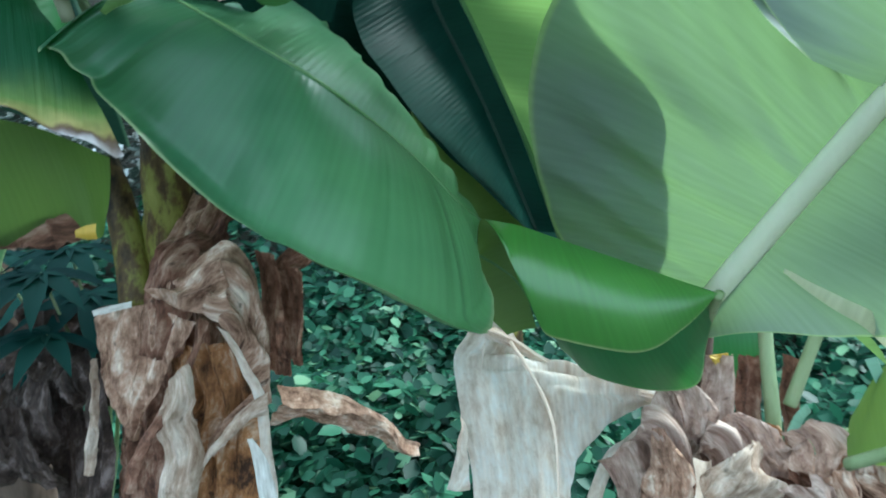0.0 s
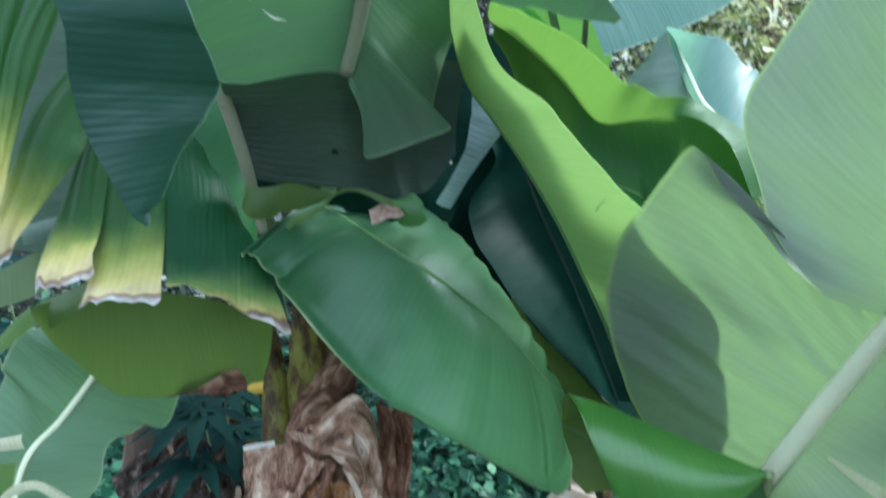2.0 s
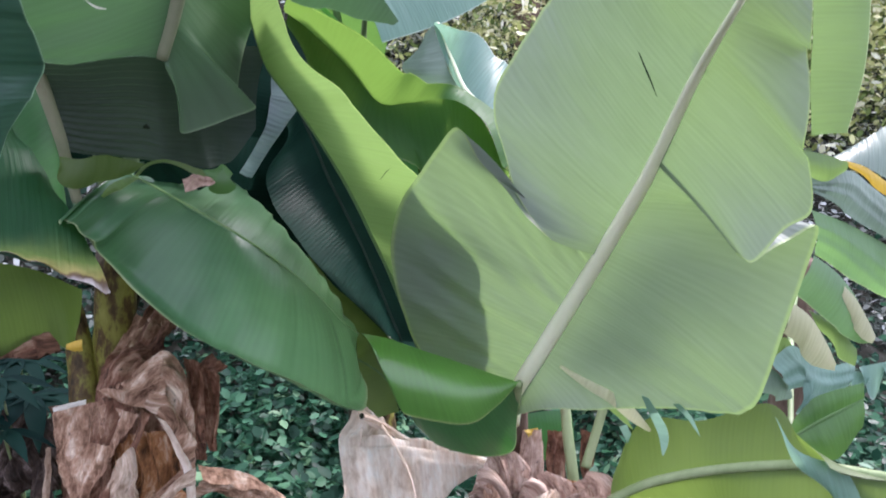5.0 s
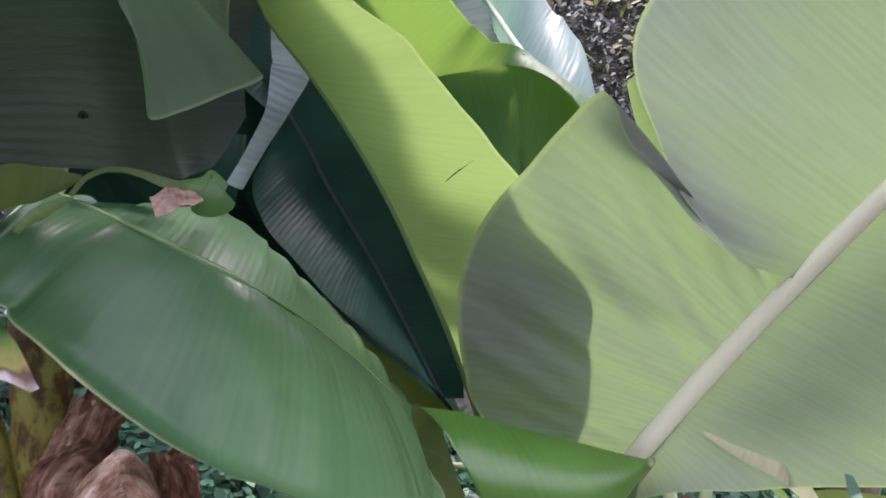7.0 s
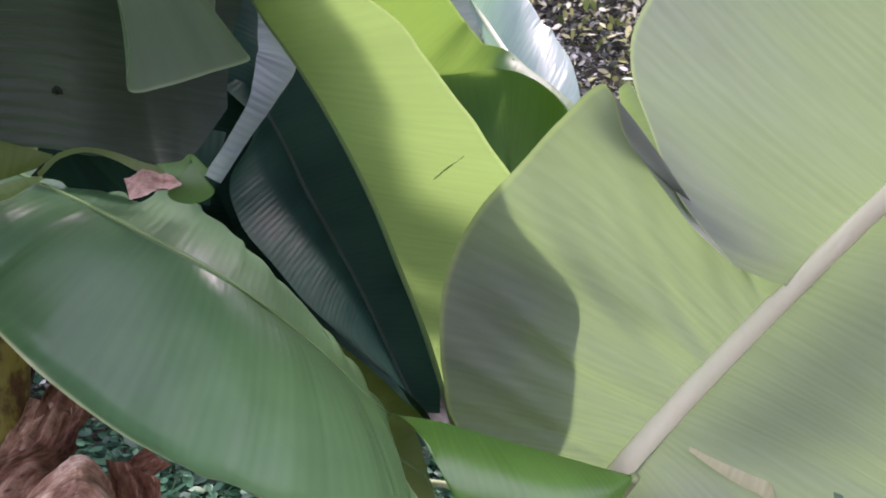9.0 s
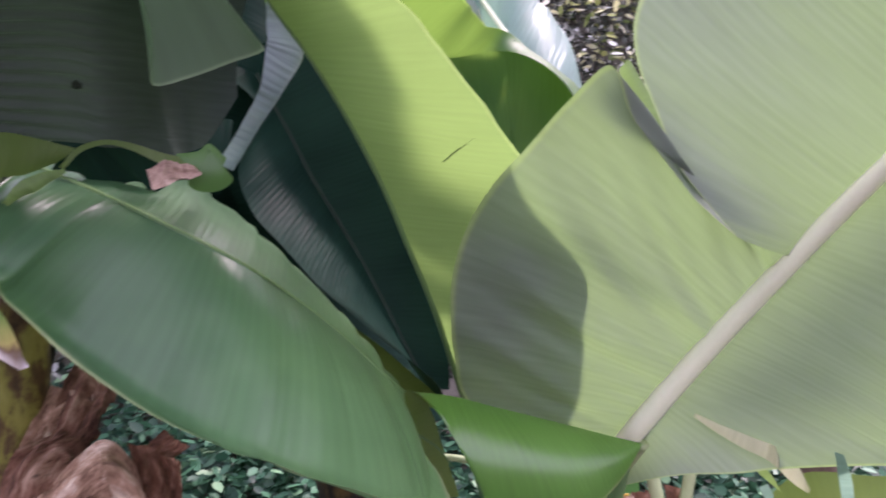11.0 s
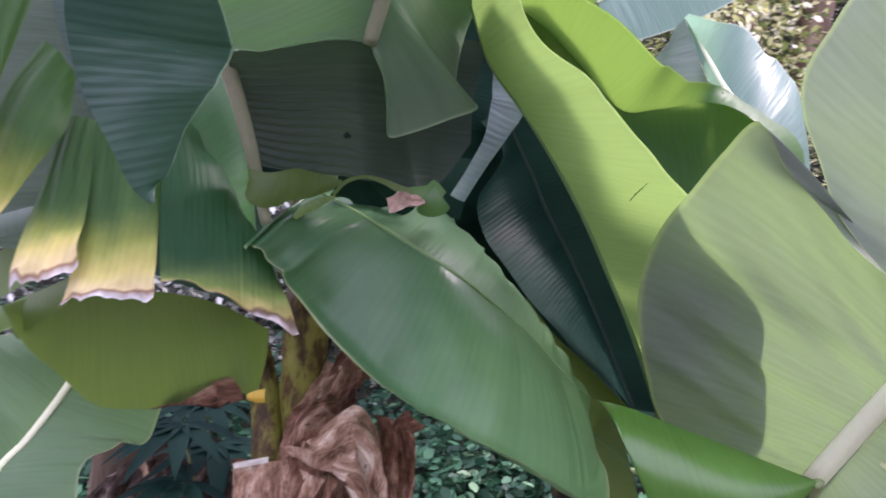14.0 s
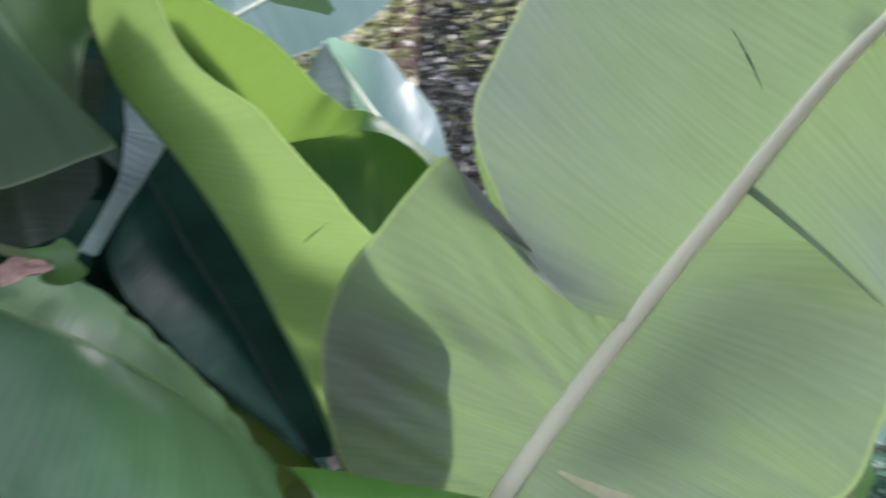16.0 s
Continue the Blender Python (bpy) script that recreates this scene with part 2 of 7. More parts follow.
LEAF_BURNT_DARK = leaf_material("leaf_burnt_dark", (0.010, 0.045, 0.02), (0.02, 0.07, 0.03), (0.08, 0.24, 0.05), 0.25, 0.5, 0.35, None,
    [(0.82, (0.05, 0.1, 0.05), 0.0), (1.0, (0.22, 0.3, 0.08), 0.6), (1.07, (0.5, 0.42, 0.16), 0.8), (1.09, (0.16, 0.10, 0.07), 1.0), (1.12, (0.6, 0.54, 0.56), 1.0)], 0.12, None, 0.12)
LEAF_OLIVE = leaf_material("leaf_olive", (0.06, 0.10, 0.026), (0.09, 0.135, 0.036), (0.23, 0.35, 0.06), 0.38, 0.5, 0.15)
LEAF_PALE = leaf_material("leaf_pale", (0.18, 0.208, 0.19), (0.225, 0.26, 0.237), (0.21, 0.33, 0.11), 0.36, 0.45, 0.14, (0.34, 0.42, 0.2), None, 0.32, None, 0.07)
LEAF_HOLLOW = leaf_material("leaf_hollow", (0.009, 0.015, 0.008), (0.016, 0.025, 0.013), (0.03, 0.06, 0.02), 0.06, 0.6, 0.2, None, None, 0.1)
LEAF_PALE2 = leaf_material("leaf_pale_low", (0.12, 0.21, 0.12), (0.17, 0.28, 0.16), (0.26, 0.5, 0.14), 0.4, 0.45, 0.2, (0.45, 0.5, 0.3))
# near-black greens: the deep shade among the leaves is put into the colour
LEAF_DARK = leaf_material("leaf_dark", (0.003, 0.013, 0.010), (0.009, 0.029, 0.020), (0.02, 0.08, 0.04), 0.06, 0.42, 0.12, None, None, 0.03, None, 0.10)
LEAF_CREAM = leaf_material("leaf_cream", (0.42, 0.42, 0.26), (0.58, 0.55, 0.38), (0.5, 0.52, 0.28), 0.35, 0.5, 0.3)
LEAF_CUP = leaf_material("leaf_cup", (0.034, 0.105, 0.03), (0.06, 0.145, 0.04), (0.19, 0.33, 0.055), 0.42, 0.5, 0.15, (0.4, 0.45, 0.22), None, 0.2)
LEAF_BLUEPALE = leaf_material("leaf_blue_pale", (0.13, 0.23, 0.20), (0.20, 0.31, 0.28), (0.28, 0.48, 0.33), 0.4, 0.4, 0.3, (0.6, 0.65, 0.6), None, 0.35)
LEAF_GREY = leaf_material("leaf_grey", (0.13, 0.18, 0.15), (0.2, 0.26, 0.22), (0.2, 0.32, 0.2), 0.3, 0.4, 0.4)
RIB_PALE = rough_material("pale_rib", ((0.3, (0.78, 0.82, 0.58)), (0.55, (0.84, 0.85, 0.63)), (0.75, (0.80, 0.76, 0.55))), 10, (1, 1, 0.2), 0.45, 0.15)
# darker copy of the pale rib, with shade put into its colour
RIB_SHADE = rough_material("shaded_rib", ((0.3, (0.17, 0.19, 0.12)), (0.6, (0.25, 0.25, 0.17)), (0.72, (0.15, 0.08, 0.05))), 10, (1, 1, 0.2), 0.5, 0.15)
RIB_GREEN = rough_material("green_rib", ((0.3, (0.08, 0.16, 0.06)), (0.7, (0.13, 0.21, 0.08))), 10, (1, 1, 0.2), 0.45, 0.15)
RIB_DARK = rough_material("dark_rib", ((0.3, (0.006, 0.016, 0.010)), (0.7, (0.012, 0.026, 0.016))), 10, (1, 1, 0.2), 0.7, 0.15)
let_through(RIB_PALE, (0.92, 0.92, 0.78), 0.15)
STALK = rough_material("stalk", ((0.3, (0.16, 0.22, 0.09)), (0.6, (0.28, 0.33, 0.18)), (0.75, (0.2, 0.13, 0.08))), 12, (1, 1, 0.15), 0.5, 0.2)
STEM = rough_material("stem", ((0.42, (0.012, 0.008, 0.006)), (0.52, (0.09, 0.055, 0.02)), (0.58, (0.20, 0.19, 0.04)), (0.8, (0.30, 0.29, 0.08))), 13, (1, 1, 0.5), 0.5, 0.4)
DEAD_BROWN = dry_material("dead_brown", (0.10, 0.045, 0.026), (0.50, 0.31, 0.22), (0.88, 0.74, 0.62))
DEAD_RED = dry_material("dead_red", (0.05, 0.022, 0.015), (0.24, 0.12, 0.08), (0.48, 0.32, 0.24))
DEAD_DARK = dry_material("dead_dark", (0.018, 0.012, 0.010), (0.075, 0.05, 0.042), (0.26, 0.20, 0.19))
DEAD_RUST = dry_material("dead_rust", (0.045, 0.02, 0.012), (0.38, 0.18, 0.075), (0.66, 0.50, 0.38))
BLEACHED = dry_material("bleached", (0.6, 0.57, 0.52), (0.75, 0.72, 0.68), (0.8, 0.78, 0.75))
LEAF_YELLOW = leaf_material("leaf_yellow", (0.5, 0.32, 0.04), (0.62, 0.42, 0.06), (0.6, 0.4, 0.05), 0.3, 0.5)
DEAD_PINK = dry_material("dead_pink", (0.22, 0.13, 0.10), (0.48, 0.34, 0.28), (0.7, 0.56, 0.48))
DEAD_STRAW = dry_material("dead_straw", (0.30, 0.19, 0.13), (0.56, 0.43, 0.34), (0.78, 0.67, 0.58))
DEAD_PALE = dry_material("dead_pale", (0.62, 0.47, 0.36), (0.84, 0.72, 0.62), (0.92, 0.86, 0.80), 0.4, 0.7, 40.0, 0.5, 0.15)
GROUND = rough_material("soil", ((0.3, (0.018, 0.018, 0.013)), (0.5, (0.05, 0.046, 0.035)), (0.7, (0.13, 0.12, 0.10))), 5, (1, 1, 1), 0.95, 1.0)
BARK = rough_material("dry_trunk", ((0.3, (0.05, 0.03, 0.022)), (0.55, (0.16, 0.11, 0.085)), (0.75, (0.3, 0.23, 0.18))), 9, (1, 1, 0.15), 0.9, 0.9)
WEED = small_leaf_material("weed_leaves", ((0.0, (0.008, 0.034, 0.022)), (0.6, (0.03, 0.10, 0.055)), (0.92, (0.075, 0.20, 0.11)), (1.0, (0.22, 0.36, 0.2))))
# near-white last stops paint glints among the dark scrub leaves
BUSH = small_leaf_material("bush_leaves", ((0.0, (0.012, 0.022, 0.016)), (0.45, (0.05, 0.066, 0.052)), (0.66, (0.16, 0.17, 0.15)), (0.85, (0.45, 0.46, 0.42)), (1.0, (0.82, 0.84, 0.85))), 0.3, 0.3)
TEAL = small_leaf_material("teal_leaves", ((0.0, (0.004, 0.018, 0.018)), (0.5, (0.008, 0.03, 0.027)), (1.0, (0.016, 0.05, 0.04))), 0.15, 0.6, 0.06)
# yellow-greens raised towards white to paint strong sun on the bank
SUNLIT_YELLOW = small_leaf_material("sunlit_yellow_leaves", ((0.0, (0.05, 0.08, 0.03)), (0.2, (0.16, 0.22, 0.07)), (0.45, (0.45, 0.48, 0.18)), (0.7, (0.72, 0.70, 0.40)), (0.9, (0.84, 0.82, 0.62)), (1.0, (0.9, 0.9, 0.86))))
LITTER = small_leaf_material("litter_leaves", ((0.0, (0.018, 0.018, 0.015)), (0.5, (0.065, 0.06, 0.05)), (1.0, (0.28, 0.27, 0.26))), 0.1, 0.8)


# ---- shapes ----
def spline(points, u):
    """A place on the smooth curve through the points, u from 0 to 1."""
    p = [Vector(a) for a in points]
    k = len(p) - 1
    s = min(max(u, 0.0), 1.0) * k
    i = min(int(s), k - 1)
    f = s - i
    a, b, c, d = (p[i - 1] if i else 2 * p[0] - p[1]), p[i], p[i + 1], (p[i + 2] if i + 2 <= k else 2 * p[k] - p[k - 1])
    return 0.5 * (2 * b + (c - a) * f + (2 * a - 5 * b + 4 * c - d) * f * f + (3 * b - a - 3 * c + d) * f ** 3)


def along_frame(points, u):
    t = (spline(points, u + 0.004) - spline(points, u - 0.004)).normalized()
    chord = Vector(points[-1]) - Vector(points[0])
    s = t.cross(Vector((0, 1, 0) if abs(chord.z) > 0.6 * chord.length else (0, 0, 1)))
    s = s.normalized() if s.length > 1e-4 else Vector((1, 0, 0))
    return t, s, s.cross(t)


def part(name, bm, material, parent, label=""):
    """Links a bmesh as one mesh object under a thing or a part."""
    me = bpy.data.meshes.new(name)
    bm.normal_update()
    bm.to_mesh(me)
    bm.free()
    for p in me.polygons:
        p.use_smooth = True
    me.materials.append(material)
    ob = new(name, me)
    ob.parent = parent
    if label:
        tagged(ob, label)
    return ob


def add_blade(bm, spine, u, ribs, sag=0.0, wave=0.0, crumple=0.0, ragged=0.0, pleat=(0.0, 1.0), lengthwise=False, ripple=(0.0, 1.0), roll=0.0, rows=44, cols=14):
    """One half of a leaf: ribs of (width, lift in degrees, sweep) go out from the stretch u of the spine. sag bows it, wave ripples its margin, crumple creases it."""
    metres, share = bm.loops.layers.uv.verify(), bm.loops.layers.uv.get("share") or bm.loops.layers.uv.new("share")
    if crumple > 0.003 or ragged:
        rows, cols = 72, 40
    elif ripple[0]:
        rows, cols = 150, 36
    vec = [(w * math.cos(radians(a)), w * math.sin(radians(a)), c) for w, a, c in ribs]
    seed = Vector(spine[0]) * 7.3
    stations, side, total = [], None, 0.0
    for i in range(rows + 1):
        f = i / rows
        s = f * (len(u) - 1)
        k = min(int(s), len(u) - 2)
        at = u[k] + (u[k + 1] - u[k]) * (s - k)
        t, s, n = along_frame(spine, at)
        r = spline(vec, f)
        out = s * r.x + n * r.y + t * r.z
        up = t.cross(out)
        up = up.normalized() if up.length > 1e-6 else (side or n)
        if side and up.dot(side) < 0:
            up = -up
        side = up
        total += up.y
        stations.append((f, spline(spine, at), out, up))
    grid, walked, last = [], 0.0, None
    for f, p, out, up in stations:
        up = -up if total > 0 else up
        walked += (p - last).length if last else 0.0
        last = p
        row = []
        for j in range(cols + 1):
            v = j / cols
            q = p + out * v + up * (out.length * sag * 4 * v * (1 - v))
            mid = walked + out.length * v * 0.25
            q += up * (wave * v * v * min(1.0, 5 * f, 5 * (1 - f)) * (math.sin(mid * 62 + 3 * seed.x) + 0.6 * math.sin(mid * 117 + seed.y)))
            q += up * (0.002 * noise.noise(q * 9 + seed))
            if pleat[0]:
                q += up * (pleat[0] * math.sin(2 * math.pi * (v * pleat[1] + 0.35 * math.sin(4 * f + seed.x))) * min(1.0, 3 * v) * (max(0.0, 1 - 1.5 * f) if len(pleat) > 2 else 1.0))
            if ripple[0]:
                fold = noise.noise(Vector((mid * ripple[1], v * 1.3, seed.x))) + 0.5 * noise.noise(Vector((mid * ripple[1] * 2.6, v * 1.5, seed.y)))
                q += up * (ripple[0] * fold * (4 * v * (1 - v)) ** 0.5 * min(1.0, 8 * f, 8 * (1 - f)))
            if roll and v > 0.84:
                q -= up * (out.length * roll * ((v - 0.84) / 0.16) ** 2 * min(1.0, 4 * f, 4 * (1 - f)))
            if ragged and f > 0.75:
                g = (f - 0.75) * 4
                q += (up * (1.5 * noise.noise(q * 19 + seed) - 0.8 * abs(noise.noise(q * 40 + seed))) + Vector((0, 0, 1)) * (2.8 * noise.noise(Vector((v * 1.7, seed.x, 1))) + 0.9 * abs(noise.noise(Vector((v * 3.2, seed.y, 4)))))) * ragged * g * g
            if crumple:
                q += Vector((noise.noise(q * 14 + seed), noise.noise(q * 14 - seed), noise.noise(q * 13 + 2 * seed))) * crumple
                q += up * (crumple * 1.2 * abs(noise.noise(q * 30 + seed)))
                crease = abs(noise.noise(Vector((v * out.length * 32, f * 2.2, seed.z)))) + 0.5 * abs(noise.noise(Vector((v * out.length * 75, f * 5, seed.x))))
                q += up * (crumple * 2.2 * (0.3 - crease))
                if v == 1:
                    q -= out.normalized() * crumple * (0.5 + noise.noise(q * 60))
            row.append((bm.verts.new(q), (walked, out.length * v), (f, v)))
        grid.append(row)
    for i in range(rows):
        for j in range(cols):
            ring = (grid[i][j], grid[i + 1][j], grid[i + 1][j + 1], grid[i][j + 1])
            face = bm.faces.new([c[0] for c in ring])
            for loop, c in zip(face.loops, ring):
                loop[metres].uv, loop[share].uv = (c[1][::-1] if lengthwise else c[1]), c[2]


def add_tube(bm, spine, r0, r1, sides=10, steps=30, flat=0.8, lumps=0.0):
    rings = []
    for i in range(steps + 1):
        f = i / steps
        p = spline(spine, f)
        t, s, n = along_frame(spine, f)
        r = r0 + (r1 - r0) * f
        ring = []
        for k in range(sides):
            a = 2 * math.pi * k / sides
            d = s * math.cos(a) + n * (flat * math.sin(a))
            ring.append(bm.verts.new(p + d * r * (1 + lumps * noise.noise((p + d * r) * 20))))
        rings.append(ring)
    for a, b in zip(rings, rings[1:]):
        for k in range(sides):
            bm.faces.new((a[k], a[(k + 1) % sides], b[(k + 1) % sides], b[k]))
    bm.faces.new(rings[0][::-1]), bm.faces.new(rings[-1])


RIB_OF = {"leaf_pale": RIB_PALE, "leaf_back": RIB_SHADE, "leaf_shade": RIB_SHADE, "leaf_pale_low": RIB_PALE, "leaf_blue_pale": RIB_PALE, "leaf_dark": RIB_DARK,
          "leaf_olive": STALK, "stem": STEM, "stalk": STALK, "dead_brown": DEAD_BROWN, "dead_pale": DEAD_PALE}


def leaf(name, plant, material, label, spine, blades, rib=None):
    """A leaf of a plant: its half blades in one mesh, and the midrib as a part of it."""
    ribbed = RIB_OF.get(material.name, RIB_GREEN)
    if not blades:
        bm = bmesh.new()
        add_tube(bm, spine, *rib)
        return part(name, bm, ribbed, plant, label)
    bm = bmesh.new()
    bm.loops.layers.uv.new("metres")
    for b in blades:
        add_blade(bm, spine, **b)
    bmesh.ops.remove_doubles(bm, verts=bm.verts, dist=0.0006)
    ob = part(name, bm, material, plant, label)
    if rib:
        bm = bmesh.new()
        add_tube(bm, spine, *rib)
        part("midrib", bm, ribbed, ob)
    return ob


def plant_at(name, x, y, label, category="plant", group="banana plants"):
    ob = new(name)
    ob.location = (0, 0, 0)
    return tagged(ob, label, category, group)


def scatter(name, material, count, spot, size, label, category, flat=0.5, slim=0.45, seed=1):
    """Many small folded leaves as one mesh: spot(random) gives each one's place."""
    rnd = random.Random(seed)
    co, fa = [], []
    for _ in range(count):
        p = spot(rnd)
        if p is None:
            continue
        l = size * rnd.uniform(0.6, 1.4)
        a, tip = rnd.uniform(0, 2 * math.pi), rnd.gauss(0, flat)
        d = Vector((math.cos(a) * math.cos(tip), math.sin(a) * math.cos(tip), math.sin(tip)))
        w = d.cross(Vector((rnd.gauss(0, flat), rnd.gauss(0, flat), 1))).normalized() * l * slim
        drop = Vector((0, 0, -0.12 * l))
        i = len(co)
        up = Vector((0, 0, 0.05 * l))
        co += [p, p + d * 0.25 * l + w * 0.42, p + d * 0.6 * l + w * 0.44 + drop * 0.3, p + d * l + drop, p + d * 0.6 * l - w * 0.44 + drop * 0.3, p + d * 0.25 * l - w * 0.42,
               p + d * 0.3 * l - up, p + d * 0.65 * l - up + drop * 0.4]
        fa += [(i, i + 1, i + 6), (i + 1, i + 2, i + 7, i + 6), (i + 2, i + 3, i + 7), (i + 3, i + 4, i + 7), (i + 4, i + 5, i + 6, i + 7), (i + 5, i, i + 6)]
    me = bpy.data.meshes.new(name)
    me.from_pydata([tuple(c) for c in co], [], fa)
    for p in me.polygons:
        p.use_smooth = True
    me.materials.append(material)
    return tagged(new(name, me), label, category, kind="stuff")


# ---- the ground: level round the plants, rising to a bank behind ----
def height(x, y):
    rise = max(0.0, y - 3.2)
    bank = 1.35 * rise * rise / (rise + 1.5)
    side = 0.05 * max(0.0, -x - 3)
    return min(bank, 9.0) + side + 0.06 * noise.noise(Vector((x * 0.7, y * 0.7, 0))) + 0.02 * noise.noise(Vector((x * 4, y * 4, 3)))


def build_ground():
    bm = bmesh.new()
    xs = [-300, -150, -70, -35, -20] + [-14 + 0.35 * i for i in range(81)] + [20, 35, 70, 150, 300]
    ys = [-300, -120, -50, -20, -10] + [-6 + 0.35 * i for i in range(76)] + [26, 40, 80, 160, 300]
    rows = [[bm.verts.new((x, y, height(x, y))) for x in xs] for y in ys]
    for a, b in zip(rows, rows[1:]):
        for i in range(len(xs) - 1):
            bm.faces.new((a[i], a[i + 1], b[i + 1], b[i]))
    ob = part("ground", bm, GROUND, None)
    tagged(ob, "dark soil with litter rising to a bank", "ground", kind="structure")


build_ground()


def low_growth(rnd):
    x, y = rnd.gauss(-0.3, 2.3), 2.4 + rnd.gauss(0, 1.0)
    if noise.noise(Vector((x * 0.9, y * 0.9, 2))) < -0.4 or (y < 1.3 and rnd.random() < 0.8):
        return None
    top = 0.30 + 0.22 * noise.noise(Vector((x * 1.6, y * 1.6, 5)))
    return Vector((x, y, height(x, y) + max(0.02, top) * rnd.random() ** 0.5))


def bank_growth(rnd):
    x, y = rnd.gauss(1, 4.5), 4.0 + 6.5 * rnd.random() ** 1.3
    lump = noise.noise(Vector((x * 0.8, y * 0.8, 9)))
    if lump < -0.15 and rnd.random() < 0.6:
        return None
    return Vector((x, y, height(x, y) + (0.25 + 0.9 * max(0.0, lump)) * rnd.random()))


def yellow_growth(rnd):
    x, y = rnd.gauss(1.4, 0.5), rnd.uniform(4.4, 7.5)
    if x > 0.39 * y or noise.noise(Vector((x * 2.2, y * 2.2, 1))) < -0.1:
        return None
    return Vector((x, y, height(x, y) + 2.2 * rnd.random() ** 1.5))


def litter_spot(rnd):
    x, y = rnd.gauss(0.5, 4.0), rnd.gauss(3.0, 4.0)
    return Vector((x, y, height(x, y) + 0.03 + 0.05 * rnd.random()))


scatter("undergrowth", WEED, 62000, low_growth, 0.066, "dense dark green low weeds on the ground", "undergrowth", 0.5, 0.62, 2)
scatter("bank_shrubs", BUSH, 120000, bank_growth, 0.062, "brownish and green scrub on the bank", "shrubs", 0.6, 0.5, 3)
scatter("yellow_shrubs", SUNLIT_YELLOW, 52000, yellow_growth, 0.055, "sunlit yellow-green leaves on the bank", "shrubs", 0.6, 0.5, 4)
def light_growth(rnd):
    x, y = rnd.gauss(4.9, 0.9), rnd.uniform(5.0, 8.0)
    if noise.noise(Vector((x * 1.8, y * 1.8, 6))) < -0.2:
        return None
    return Vector((x, y, height(x, y) + 1.6 * rnd.random() ** 1.5))


scatter("light_shrubs", SUNLIT_YELLOW, 30000, light_growth, 0.08, "pale sunlit leaves on the bank", "shrubs", 0.6, 0.5, 7)
scatter("leaf_litter", LITTER, 22000, litter_spot, 0.06, "grey-brown fallen leaves on the soil", "leaf litter", 0.25, 0.5, 5)

def palmate_leaf(owner, at, aim, size, material):
    """Seven lance-shaped fingers on one stalk."""
    bm = bmesh.new()
    aim = Vector(aim).normalized()
    side = aim.cross(Vector((0, 0, 1))).normalized()
    up = side.cross(aim)
    for k in range(7):
        a = radians(-105 + 35 * k)
        d = (aim * math.cos(a) + side * math.sin(a)).normalized()
        w = d.cross(up).normalized()
        long = size * (1.0 - 0.07 * abs(k - 3))
        last = None
        for i in range(7):
            f = i / 6
            p = Vector(at) + d * long * f - Vector((0, 0, 0.25 * long * f * f))
            half = 0.13 * long * math.sin(math.pi * (0.06 + 0.94 * f) ** 0.8)
            row = (bm.verts.new(p - w * half + up * half * 0.4), bm.verts.new(p), bm.verts.new(p + w * half + up * half * 0.4))
            if last:
                bm.faces.new((last[0], last[1], row[1], row[0])), bm.faces.new((last[1], last[2], row[2], row[1]))
            last = row
    return part("palmate_leaf", bm, material, owner)


def palmate_shrub(foot, leaves, seed):
    rnd = random.Random(seed)
    ob = tagged(new("palmate_shrub"), "dark teal shrub with finger-shaped leaves", "shrub", "shrubs under the plants")
    for at in leaves:
        bm = bmesh.new()
        a, b = Vector(foot), Vector(at)
        add_tube(bm, [a, a.lerp(b, 0.5) + Vector((0.05, 0.03, 0.08)), b], 0.008, 0.003, 6, 8)
        part("twig", bm, STALK, ob)
        palmate_leaf(ob, at, (rnd.uniform(-0.6, 0.6), -1, rnd.uniform(-0.5, 0.1)), rnd.uniform(0.15, 0.22), TEAL)
    return ob


def dry_trunk(path, r0, r1, label):
    ob = tagged(new("tree_trunk"), label, "tree trunk", "trunks on the bank")
    bm = bmesh.new()
    add_tube(bm, path, r0, r1, 16, 30, 1.0, 0.25)
    part("trunk", bm, BARK, ob)
    return ob


dry_trunk([(1.564, 5.149, 2.009), (1.541, 5.184, 2.357), (1.5, 5.227, 2.767), (1.459, 5.282, 3.301)], 0.12, 0.085, "brown dry trunk on the bank")
dry_trunk([(1.953, 5.531, 2.133), (2.05, 5.564, 2.556), (2.125, 5.6, 2.999), (2.177, 5.642, 3.486)], 0.13, 0.09, "dark leaning trunk on the bank")
dry_trunk([(1.753, 6.19, 2.666), (1.698, 6.203, 3.018), (1.643, 6.216, 3.371)], 0.05, 0.04, "pale thin trunk on the bank")
dry_trunk([(1.543, 5.959, 2.71), (1.451, 5.96, 2.965), (1.378, 5.967, 3.262)], 0.03, 0.025, "pale thin trunk on the bank")
palmate_shrub((-0.95, 1.9, 0.0), [(-0.748, 1.414, 1.044), (-0.738, 1.518, 1.065), (-0.724, 1.361, 0.939), (-0.91, 1.542, 1.049), (-0.727, 1.564, 0.955)], 3)
palmate_shrub((-1.4, 1.8, 0.0), [(-1.344, 1.486, 1.193), (-1.391, 1.59, 1.352), (-1.283, 1.386, 1.065), (-0.909, 1.744, 0.915), (-0.839, 1.663, 0.83), (-1.421, 1.67, 1.081)], 4)
# ---- the plants ----
plant = plant_at("banana_plant", -0.5, 1.2, "banana plant with torn leaves and a skirt of dead ones")
second_plant = plant_at("banana_plant", 0.55, 1.4, "banana plant with one great pale leaf")
third_plant = plant_at("banana_plant", 0.3, 2.2, "banana plant with dark and yellow-green leaves")
fourth_plant = plant_at("banana_plant", 1.6, 1.6, "banana plant with shining torn leaves")
fifth_plant = plant_at("banana_plant", -1.2, 1.6, "young banana plant with pale leaves")


